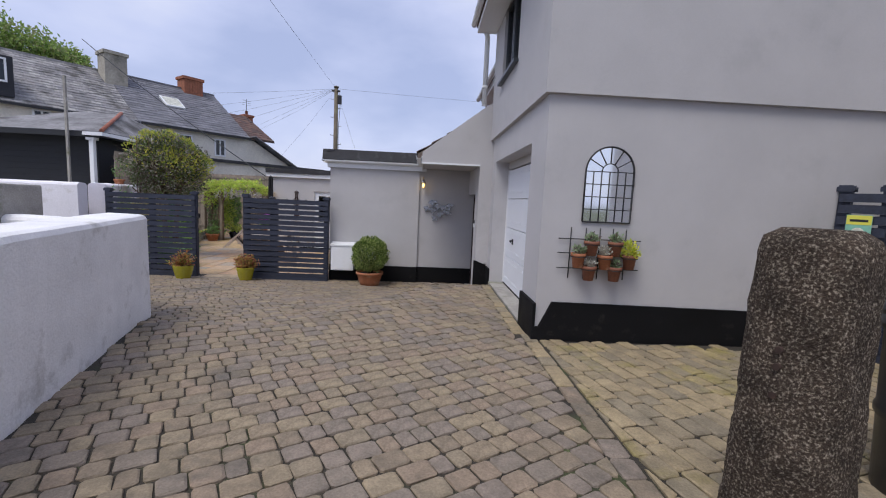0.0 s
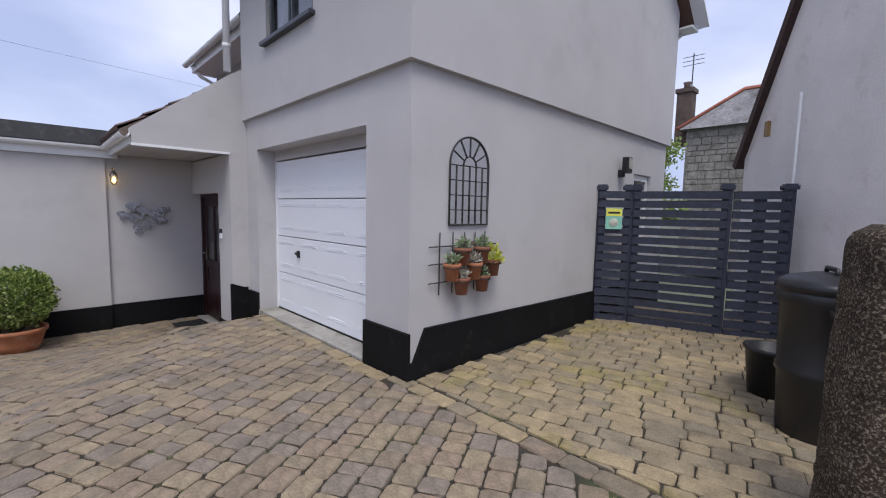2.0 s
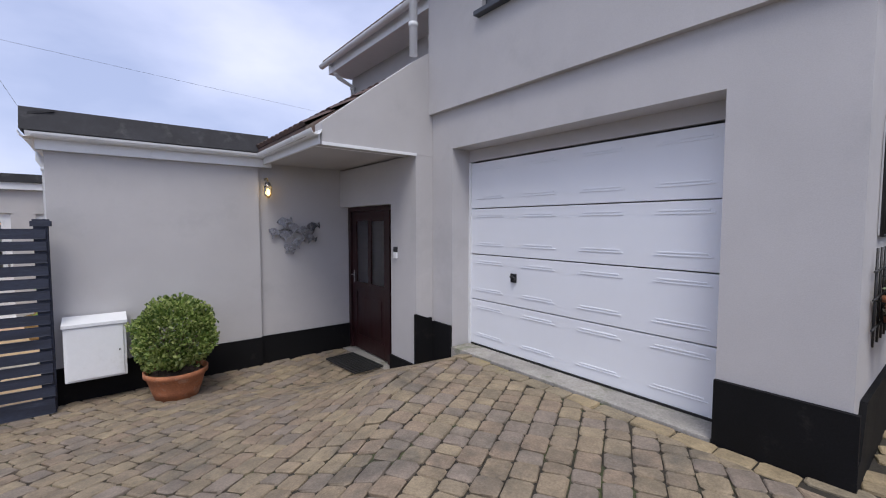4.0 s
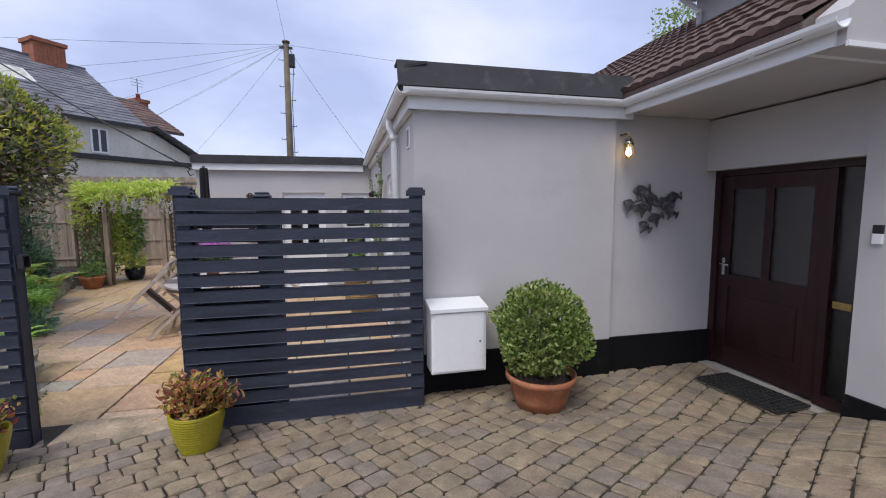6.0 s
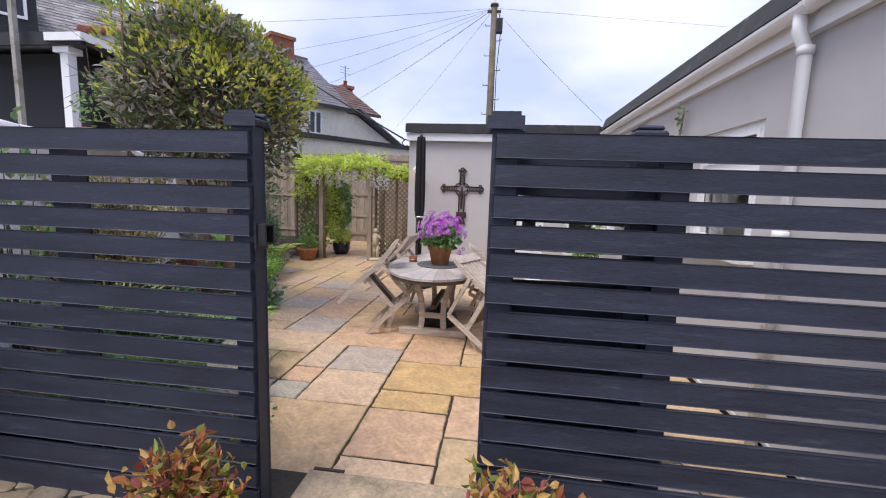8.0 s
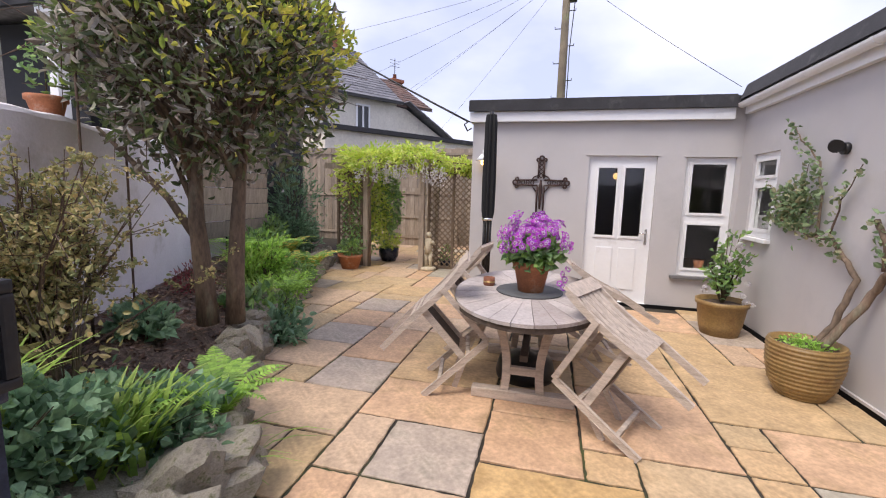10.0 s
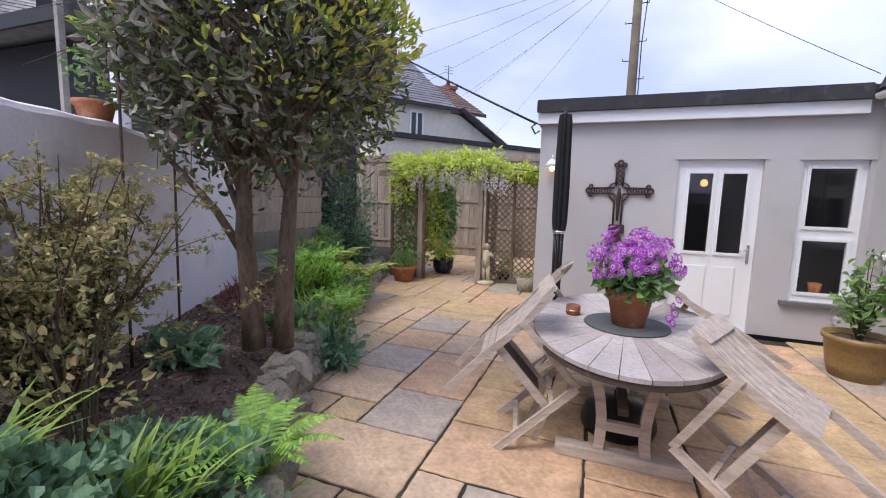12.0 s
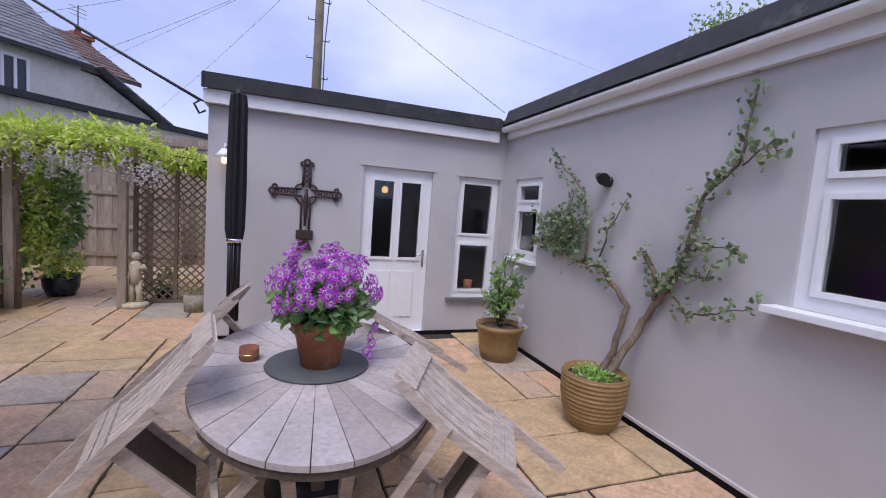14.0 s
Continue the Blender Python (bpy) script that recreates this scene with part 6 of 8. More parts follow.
# ---- folding chairs tipped against the table ----
def tipped_chair():
    c = thing("folding_chair", "silvered teak folding chair tipped against the table", "chair", group="chairs round the table")
    W2 = 0.21
    top, end = Vector((-0.054, 0, 0.928)), Vector((0.697, 0, 0.411))
    d = (end - top).normalized()
    nrm = Vector((d.z, 0, -d.x)) * -1
    for s in (-1, 1):
        bm = bmesh.new()
        off = Vector((0, s * W2, 0))
        sweep(bm, [top.lerp(end, i / 8) + nrm * -0.022 * math.sin(math.pi * min(1, i / 5)) + off for i in range(9)], 0.026, 0.044, Vector((0, 1, 0)))
        part("back_rail", bm, M_TEAK, c)
    for k in range(5):
        y = -0.132 + k * 0.066
        bm = bmesh.new()
        pts = [top.lerp(end, u) + nrm * (-0.022 * math.sin(math.pi * min(1, u * 1.6)) + 0.006) + Vector((0, y, 0)) for u in (0.03, 0.16, 0.30, 0.44, 0.56)]
        sweep(bm, pts, 0.055, 0.012, Vector((0, 1, 0)))
        part("back_slat", bm, M_TEAK, c)
    for u, w in ((0.02, 0.10), (0.55, 0.05), (0.61, 0.05)):
        bm = bmesh.new()
        p = top.lerp(end, u) + nrm * (-0.022 * math.sin(math.pi * min(1, u * 1.6)) + 0.010)
        beam(bm, p + Vector((0, -W2, 0)), p + Vector((0, W2, 0)), w, 0.026, up=nrm, bevel=0.004)
        part("cross_rail", bm, M_TEAK, c)
    hinge, low = top.lerp(end, 0.53), Vector((0.10, 0, 0.20))
    for s in (-1, 1):
        bm = bmesh.new()
        beam(bm, hinge + Vector((0, s * 0.165, 0)), low + Vector((0, s * 0.165, 0)), 0.024, 0.05, up=(1, 0, 0))
        part("seat_rail", bm, M_TEAK, c)
    for k in range(6):
        y = -0.13 + k * 0.052
        bm = bmesh.new()
        beam(bm, hinge + Vector((0.012, y, 0)), low.lerp(hinge, 0.12) + Vector((0.012, y, 0)), 0.05, 0.014, up=(1, 0, 0.6))
        part("seat_slat", bm, M_TEAKD, c, "dark seat slat")
    knee, foot = Vector((-0.10, 0, 0.332)), Vector((0.46, 0, 0.0))
    for s in (-1, 1):
        o = Vector((0, s * 0.228, 0))
        bm = bmesh.new()
        beam(bm, top.lerp(end, 0.28) + o, knee + o, 0.022, 0.04, up=(1, 0, 0))
        part("link_bar", bm, M_TEAK, c)
        bm = bmesh.new()
        beam(bm, knee + o, foot + o, 0.024, 0.045, up=(0, 0, 1), bevel=0.003)
        part("leg", bm, M_TEAK, c)
        bm = bmesh.new()
        beam(bm, low + Vector((0, s * 0.165, 0)), Vector((0.22, s * 0.165, 0.0)), 0.022, 0.04, up=(1, 0, 0))
        part("short_leg", bm, M_TEAK, c)
    for u in (0.30, 0.75):
        bm = bmesh.new()
        p = knee.lerp(foot, u)
        beam(bm, p + Vector((0, -0.228, 0)), p + Vector((0, 0.228, 0)), 0.03, 0.02, up=(0, 0, 1))
        part("stretcher", bm, M_TEAK, c)
    return c

def propped(x, y, yaw, tilt):
    # the feet of the long legs stay on the flags, the chair leans by tilt
    return pose(x, y, YARD, 0, 0, yaw) @ pose(0, 0, 0, 0, tilt, 0) @ pose(-0.46, 0, 0)

ch = tipped_chair()
ch.matrix_basis = propped(-3.842, 12.216, -26.9, 0)
copy_thing(ch, propped(-5.43, 12.647, 190.2, 13))
copy_thing(ch, propped(-5.42, 13.62, 172, 12))
copy_thing(ch, propped(-3.76, 13.74, 6, -3))

# ---- on and along the garden room walls ----
cross = thing("iron_cross", "ornate rust-brown cast-iron cross on the wall", "wall ornament", pose(-4.68, XY, 0.56))
def ctube(pts, r, name="scroll", seg=7):
    bm = bmesh.new()
    tube(bm, [(x, -0.02, z) for x, z in pts], r, seg)
    part(name, bm, M_RUSTY, cross)
for s in (-1, 1):
    ctube([(s * 0.045, 0.22), (s * 0.05, 0.45), (s * 0.045, 0.62)], 0.012, "shaft_rail")
    ctube([(s * 0.04, 0.72), (s * 0.04, 0.98)], 0.012, "shaft_rail")
    for dz in (-0.04, 0.04):
        ctube([(s * 0.05, 0.66 + dz), (s * 0.33, 0.66 + dz * 0.8)], 0.012, "arm_rail")
    for k in range(4):
        x = s * (0.12 + k * 0.065)
        ctube([(x + 0.022 * math.cos(a), 0.66 + 0.028 * math.sin(a)) for a in [2 * math.pi * i / 10 for i in range(11)]], 0.007)
    for cx, cz, r in ((s * 0.365, 0.66, 0.032), (s * 0.34, 0.71, 0.022), (s * 0.34, 0.61, 0.022)):
        ctube([(cx + r * math.cos(a), cz + r * math.sin(a)) for a in [2 * math.pi * i / 12 for i in range(13)]], 0.012)
    ctube([(s * 0.05, 0.52), (s * 0.10, 0.58), (s * 0.12, 0.61)], 0.010)
    ctube([(s * 0.05, 0.76), (s * 0.10, 0.74), (s * 0.12, 0.71)], 0.010)
for k in range(4):
    ctube([(0.024 * math.cos(a), 0.76 + k * 0.06 + 0.026 * math.sin(a)) for a in [2 * math.pi * i / 10 for i in range(11)]], 0.007)
for cx, cz, r in ((0, 1.01, 0.03), (0.05, 0.985, 0.02), (-0.05, 0.985, 0.02)):
    ctube([(cx + r * math.cos(a), cz + r * math.sin(a)) for a in [2 * math.pi * i / 12 for i in range(13)]], 0.012)
bm = bmesh.new()
tube(bm, [(0, -0.03, 0.28), (0, -0.035, 0.45), (0, -0.035, 0.60), (0, -0.035, 0.70)], [0.012, 0.022, 0.026, 0.014], 8)
part("relief", bm, M_RUSTY, cross)
part("plaque", boxes(((-0.095, -0.04, 0.12), (0.095, 0.0, 0.23)), bevel=0.015), M_RUSTY, cross)
bm = bmesh.new()
prism(bm, [(-0.04, 0.12), (0.04, 0.12), (0.09, 0.0), (-0.09, 0.0)], "y", -0.035, 0.0)
part("foot", bm, M_RUSTY, cross)

par = thing("parasol", "closed black garden parasol standing by the wall", "parasol", pose(-5.32, 15.05, YARD) @ Matrix.Diagonal((1.05, 1.05, 0.945, 1)))
bm = bmesh.new()
rows = []
for i in range(14):
    u = i / 13
    row = []
    for k in range(32):
        a = 2 * math.pi * k / 32
        r = (0.066 + 0.004 * math.sin(u * 5)) * (1 + 0.22 * math.cos(a * 8)) * (0.85 if i in (0, 13) else 1)
        row.append(bm.verts.new((r * math.cos(a), r * math.sin(a), 1.28 + 1.40 * u)))
    rows.append(row)
for a, b in zip(rows, rows[1:]):
    for k in range(32):
        bm.faces.new((a[k], a[(k + 1) % 32], b[(k + 1) % 32], b[k]))
bm.faces.new(rows[-1])
bm.faces.new(rows[0][::-1])
part("canopy", bm, M_PARASOL, par)
bm = bmesh.new()
tube(bm, [(0, 0, 0.05), (0, 0, 2.72)], 0.024, 12)
part("pole", bm, M_BLACKPL, par)
bm = bmesh.new()
for a in range(8):
    q = a * math.pi / 4
    tube(bm, [(0.045 * math.cos(q), 0.045 * math.sin(q), 0.45), (0.05 * math.cos(q), 0.05 * math.sin(q), 1.3)], 0.007, 5)
part("ribs", bm, M_BLACKPL, par)
bm = bmesh.new()
lathe(bm, [(0.25, 0), (0.25, 0.04), (0.05, 0.07), (0.04, 0.2), (0.03, 0.2)], 24)
part("base", bm, M_BLACKPL, par)
bm = bmesh.new()
lathe(bm, [(0.066, 1.25), (0.07, 1.27), (0.066, 1.29)], 20)
part("strap", bm, M_CHROME, par, "pale strap ring")

cl = thing("corner_lamp", "small white lit lantern at the corner of the wall", "wall lamp", pose(-5.52, XY, 1.42))
bm = bmesh.new()
tube(bm, [(0, 0, 0.22), (0, -0.1, 0.24), (0, -0.12, 0.2)], 0.01, 7)
lathe(bm, [(0.11, 0.10), (0.06, 0.15), (0.03, 0.19), (0.001, 0.20)], 18, center=(0, -0.12, 0))
part("shade", bm, M_UPVC, cl)
bm = bmesh.new()
lathe(bm, [(0.001, 0.03), (0.03, 0.05), (0.03, 0.09), (0.001, 0.11)], 12, center=(0, -0.12, 0))
part("bulb", bm, M_BULB, cl, "lit warm bulb")

# espaliered climber in a ribbed pot
espot = thing("ribbed_planter", "large ribbed ochre glazed planter", "planter", pose(-2.50, 13.33, YARD) @ Matrix.Diagonal((0.95, 0.95, 0.96, 1)))
pot(espot, [(0.17, 0), (0.23, 0.11), (0.265, 0.27), (0.27, 0.42), (0.262, 0.46)], M_OCHRE, 40, ribs=13, rib=0.006)
soil_disc(espot, 0.23, 0.41)
P_, D_ = ball_points(300, (0, 0, 0.44), (0.21, 0.21, 0.06), 81, inner=0.1, floor=0.41)
leaf_cloud("weeds", P_, D_ + np.array([0, 0, 0.5]), 0.035, 0.022, L_FERN, espot, "small green weeds", seed=82, kind="stuff")
esp = thing("espalier_climber", "woody espaliered climber trained on the wall", "climber", pose(-2.42, 13.3, YARD + 0.42))
def esp_pt(y, z):
    return Vector((AX - 0.05 + 2.42, y - 13.3, z - (YARD + 0.42)))
stems = [
    ([(0.0, 0.0, -0.02), (0.08, -0.04, 0.14)], [(13.20, 0.38), (13.09, 0.59), (12.98, 0.74), (12.90, 1.0), (12.82, 1.37), (12.60, 1.55), (12.55, 2.03)], 0.036, 0.008),
    ([(-0.02, 0.05, -0.02), (0.10, 0.06, 0.18)], [(13.39, 0.47), (13.57, 0.60), (13.74, 0.74), (14.1, 0.75), (14.44, 0.83), (14.84, 0.90)], 0.030, 0.008),
    (None, [(13.12, 0.58), (13.14, 0.75), (13.28, 0.93)], 0.026, 0.020),
    (None, [(13.97, 0.74), (13.99, 1.09), (14.08, 1.41), (14.43, 1.65), (14.61, 1.81)], 0.013, 0.004),
    (None, [(13.79, 0.78), (13.71, 1.06), (13.52, 1.35)], 0.010, 0.003),
    (None, [(14.44, 0.83), (14.7, 1.08), (14.96, 1.23)], 0.009, 0.003),
    (None, [(14.2, 0.78), (14.3, 1.15), (14.25, 1.4)], 0.008, 0.003),
    (None, [(13.01, 0.70), (12.83, 0.52), (12.62, 0.60), (12.41, 0.68)], 0.009, 0.003),
    (None, [(12.92, 0.95), (12.76, 1.05), (12.5, 0.98)], 0.008, 0.003),
    (None, [(12.95, 0.82), (12.77, 0.81), (12.66, 0.91)], 0.007, 0.003),
    (None, [(12.60, 1.55), (12.45, 1.66), (12.36, 1.62)], 0.006, 0.003),
]
rng = random.Random(44)
P_, D_ = [], []
for lead, run, r0, r1 in stems:
    pts = [Vector(p) for p in (lead or [])] + [esp_pt(*p) for p in run]
    fine = []
    for a, b in zip(pts, pts[1:]):
        for i in range(4):
            fine.append(a.lerp(b, i / 4) + Vector((0, rng.gauss(0, 0.008), rng.gauss(0, 0.008))))
    fine.append(pts[-1])
    bm = bmesh.new()
    n_ = len(fine)
    tube(bm, fine, [r0 + (r1 - r0) * i / (n_ - 1) for i in range(n_)], 7)
    part("stem", bm, M_BARK if r0 > 0.01 else M_TWIG, esp)
    start = 0.45 if lead else 0.15
    for k in range(int(n_ * 3.6)):
        u = rng.uniform(start, 1.0)
        c = fine[min(n_ - 1, int(u * n_))]
        P_.append(c + Vector((-abs(rng.gauss(0, 0.03)) - 0.005, rng.gauss(0, 0.045), rng.gauss(0, 0.045))))
        D_.append((-0.4, rng.gauss(0, 0.6), rng.gauss(0.1, 0.6)))
P2, D2 = ball_points(420, esp_pt(14.35, 1.02), (0.06, 0.45, 0.26), 91, inner=0.1)
P2[:, 0] = np.minimum(P2[:, 0], 0.21)
P_, D_ = np.concatenate([np.array([tuple(p) for p in P_]), P2]), np.concatenate([np.array(D_), D2])
leaf_cloud("foliage", P_, D_, 0.055, 0.042, L_ROSE, esp, "grey-green toothed leaves", seed=92, spread=0.5)

cam_pot = thing("camellia_pot", "young camellia with white blooms in an ochre pot", "potted shrub", pose(-2.55, 14.88, YARD))
pot(cam_pot, [(0.19, 0), (0.22, 0.12), (0.25, 0.34), (0.27, 0.35), (0.27, 0.40)], M_OCHRE, 32)
soil_disc(cam_pot, 0.23, 0.35)
rng = random.Random(7)
bm = bmesh.new()
P_, D_ = [], []
for k in range(15):
    a, r, h = rng.uniform(0, 6.283), rng.uniform(0.05, 0.26), rng.uniform(0.6, 1.25)
    tip = Vector((r * math.cos(a), r * math.sin(a), h))
    tube(bm, [(0, 0, 0.33), tip * 0.5 + Vector((0, 0, 0.25)), tip], [0.010, 0.006, 0.003], 5)
    for i in range(20):
        P_.append(Vector((0, 0, 0.45)).lerp(tip, rng.uniform(0.15, 1.05)) + Vector([rng.gauss(0, 0.04) for _ in range(3)]))
        D_.append((math.cos(a), math.sin(a), 0.3))
part("stem_cluster", bm, M_STEM, cam_pot, kind="stuff")
leaf_cloud("foliage", P_, D_, 0.085, 0.046, L_GREEN, cam_pot, "glossy green leaves", seed=94)
wb_ = np.array([(-0.22, -0.1, 0.55), (0.16, -0.18, 0.42), (0.2, -0.1, 0.62), (-0.05, -0.22, 0.9), (0.12, -0.2, 0.5), (-0.2, 0.0, 0.5), (0.24, -0.12, 0.38), (0.05, -0.15, 1.05)])
Pw = np.repeat(wb_, 14, 0) + np.random.RandomState(3).normal(0, 0.012, (len(wb_) * 14, 3))
leaf_cloud("blooms", Pw, np.random.RandomState(4).normal(0, 1, Pw.shape), 0.05, 0.04, L_WHITE, cam_pot, "white double blooms", seed=95, kind="stuff")

spot = thing("wall_spotlight", "black spotlight head on the rendered wall", "wall light", pose(AX, 13.81, 1.50))
bm = bmesh.new()
tube(bm, [(-0.005, 0, 0), (-0.04, 0, 0)], 0.05, 14)
tube(bm, [(-0.04, 0, 0), (-0.08, 0.02, 0.02)], 0.02, 8)
part("mount", bm, M_BLACKPL, spot)
bm = bmesh.new()
tube(bm, [(-0.07, 0.07, 0.05), (-0.10, 0.0, 0.03), (-0.12, -0.06, 0.01)], [0.035, 0.045, 0.055], 12)
part("head", bm, M_BLACKPL, spot)
hook = thing("wall_bracket_box", "small black switch box on the wall", "switch box", pose(AX, 14.74, 0.80))
part("body", boxes(((-0.04, -0.03, 0), (0, 0.03, 0.13)), bevel=0.006), M_BLACKPL, hook)

# ---- the end of the garden: pergola, trellis, gate and fence ----
perg = thing("pergola_arch", "weathered timber pergola arch at the garden's end", "pergola", pose(-8.1, 17.4, YARD))
for x, y in ((0, 0), (1.17, 0), (0, 1.1), (1.17, 1.1)):
    part("post", boxes(((x - 0.05, y - 0.05, 0), (x + 0.05, y + 0.05, 2.0)), bevel=0.006), M_OLDFENCE, perg)
for y in (0, 1.1):
    part("beam", boxes(((-0.9, y - 0.025, 1.95), (1.4, y + 0.025, 2.07)), bevel=0.005), M_OLDFENCE, perg)
for k in range(4):
    part("rafter", boxes(((-0.1 + k * 0.45, -0.2, 2.072), (-0.06 + k * 0.45, 1.3, 2.14)), bevel=0.004), M_OLDFENCE, perg)
wis = thing("wisteria", "bright green wisteria with white blooms over the pergola", "climber", pose(-8.1, 17.4, YARD))
bm = bmesh.new()
tube(bm, [(0.07, -0.02, 0), (0.05, 0.06, 0.8), (0.08, -0.05, 1.5), (0.3, 0.0, 2.1), (1.2, 0.1, 2.15), (2.2, 0.1, 2.05)], [0.04, 0.035, 0.03, 0.025, 0.02, 0.01], 8)
part("stem", bm, M_BARK, wis)
Ps, Ds = [], []
for cx, cy, cz, rx, ry, rz, n, sd in ((0.1, 0.1, 2.12, 0.75, 0.6, 0.30, 2000, 1), (0.9, 0.2, 2.18, 0.65, 0.6, 0.28, 1700, 2), (1.75, 0.25, 2.05, 0.65, 0.35, 0.16, 800, 3), (-0.35, 0.1, 1.8, 0.4, 0.4, 0.5, 700, 4), (0.15, 0.35, 1.2, 0.22, 0.35, 0.8, 900, 5), (2.15, 0.3, 1.95, 0.3, 0.2, 0.14, 250, 6)):
    p, d = ball_points(n, (cx, cy, cz), (rx, ry, rz), sd + 100, inner=0.3, lump=0.35)
    Ps.append(p)
    Ds.append(d)
leaf_cloud("foliage", np.concatenate(Ps), np.concatenate(Ds) * np.array([1, 1, 0.4]) + np.array([0, -0.1, -0.25]), 0.10, 0.042, L_WIST, wis, "fresh yellow-green leaves", seed=101, spread=0.5)
Ps, Ds = [], []
for cx, cy, cz, rx, ry, rz, n, sd in ((-0.25, 0.35, 1.0, 0.38, 0.55, 1.0, 1500, 7), (0.3, 0.6, 1.3, 0.22, 0.45, 0.75, 900, 8)):
    p, d = ball_points(n, (cx, cy, cz), (rx, ry, rz), sd + 100, inner=0.3, lump=0.3, floor=0.05)
    Ps.append(p)
    Ds.append(d)
leaf_cloud("lower_foliage", np.concatenate(Ps), np.concatenate(Ds) + np.array([0, -0.2, -0.2]), 0.085, 0.05, L_GREEN, wis, "dense mid-green leaves round the post", seed=102, spread=0.5)
rs = np.random.RandomState(8)
Pw = []
for k in range(34):
    c = np.array([rs.uniform(0.0, 1.7), rs.uniform(-0.5, -0.2), rs.uniform(1.9, 2.12)])
    for i in range(26):
        Pw.append(c + np.array([rs.normal(0, 0.035), rs.normal(0, 0.035), -rs.uniform(0, 0.26)]))
leaf_cloud("blooms", Pw, rs.normal(0, 1, (len(Pw), 3)), 0.035, 0.028, L_WHITE, wis, "hanging white flower clusters", seed=103, kind="stuff")

def trellis(x0, x1, y, z0, z1, label):
    t = thing("trellis_panel", label, "trellis", pose(x0, y, z0))
    W_, H_ = x1 - x0, z1 - z0
    for a, b in (((0, -0.02, 0), (0.05, 0.03, H_)), ((W_ - 0.05, -0.02, 0), (W_, 0.03, H_)), ((0.05, -0.02, 0), (W_ - 0.05, 0.03, 0.05)), ((0.05, -0.02, H_ - 0.05), (W_ - 0.05, 0.03, H_)), ((W_ / 2 - 0.025, -0.022, 0.05), (W_ / 2 + 0.025, 0.028, H_ - 0.05))):
        part("frame_rail", boxes((a, b)), M_LATTICE, t)
    step, k = 0.115, -H_
    for sg in (1, -1):
        k = -H_
        while k < W_:
            a0, b0 = max(0.03, k), min(W_ - 0.03, k + H_)
            if b0 - a0 > 0.05:
                za, zb = a0 - k, b0 - k
                if sg < 0:
                    za, zb = H_ - za, H_ - zb
                bm = bmesh.new()
                beam(bm, (a0, 0.004 * sg, za), (b0, 0.004 * sg, zb), 0.008, 0.022, up=(0.7, 0, 0.7 * -sg))
                part("lath", bm, M_LATTICE, t)
            k += step
    return t
trellis(-6.90, -5.86, 17.7, YARD, YARD + 2.02, "brown diamond trellis panel beside the pergola")
trellis(-8.75, -8.18, 17.42, YARD, YARD + 1.9, "narrow diamond trellis at the pergola's side")

def board_fence(name, p, q, z0, z1, label, bw=0.125, cat="fence", rails=True):
    f = thing(name, label, cat, pose(p[0], p[1], z0))
    d = Vector((q[0] - p[0], q[1] - p[1], 0))
    L = d.length
    d.normalize()
    side = Vector((d.y, -d.x, 0))
    n = int(L / bw)
    rng = random.Random(int(L * 100))
    for k in range(n):
        a = d * (k * bw + 0.004) + side * (0.012 if k % 2 else 0.0)
        bm = bmesh.new()
        beam(bm, a + d * (bw / 2), a + d * (bw / 2) + Vector((0, 0, z1 - z0 + rng.uniform(-0.012, 0.012))), bw + 0.006, 0.016, up=side)
        part("board", bm, M_OLDFENCE, f)
    if rails:
        for z in (0.25, (z1 - z0) * 0.5, z1 - z0 - 0.15):
            bm = bmesh.new()
            beam(bm, Vector((0, 0, z)) + side * 0.03, d * L + Vector((0, 0, z)) + side * 0.03, 0.03, 0.07)
            part("rail", bm, M_OLDFENCE, f)
    return f
board_fence("board_gate", (-9.0, 21.0), (-7.0, 21.0), YARD, 1.15, "weathered close-boarded timber gate", cat="gate")
board_fence("board_fence", (-12.6, 21.5), (-5.4, 21.5), YARD, 2.28, "tall weathered close-boarded fence")

st = new("garden_statue")
st.matrix_world = pose(-6.80, 17.45, YARD)
bm = bmesh.new()
lathe(bm, [(0.16, 0), (0.16, 0.05), (0.12, 0.07), (0.001, 0.07)], 20)
tube(bm, [(-0.04, 0, 0.06), (-0.045, 0.0, 0.2), (-0.04, 0, 0.36)], [0.04, 0.038, 0.05], 10)
tube(bm, [(0.05, 0.0, 0.06), (0.05, -0.02, 0.2), (0.03, 0, 0.36)], [0.035, 0.035, 0.05], 10)
tube(bm, [(0, 0, 0.33), (0.0, 0, 0.45), (0, 0, 0.58), (0, 0, 0.635)], [0.075, 0.065, 0.085, 0.04], 12)
tube(bm, [(-0.08, 0, 0.58), (-0.12, -0.01, 0.48), (-0.09, -0.05, 0.40)], 0.026, 8)
tube(bm, [(0.08, 0, 0.58), (0.13, -0.03, 0.52), (0.07, -0.07, 0.56)], 0.026, 8)
bmesh.ops.create_uvsphere(bm, u_segments=14, v_segments=10, radius=0.058, matrix=Matrix.Translation((0, 0, 0.70)))
for f in bm.faces:
    f.smooth = True
bpy.data.objects.remove(st)
st = new("garden_statue", mesh_of(bm, "garden_statue", M_STATUE))
st.matrix_world = pose(-6.80, 17.45, YARD)
tagged(st, "small weathered cast-stone garden statue on the flags", "statue")

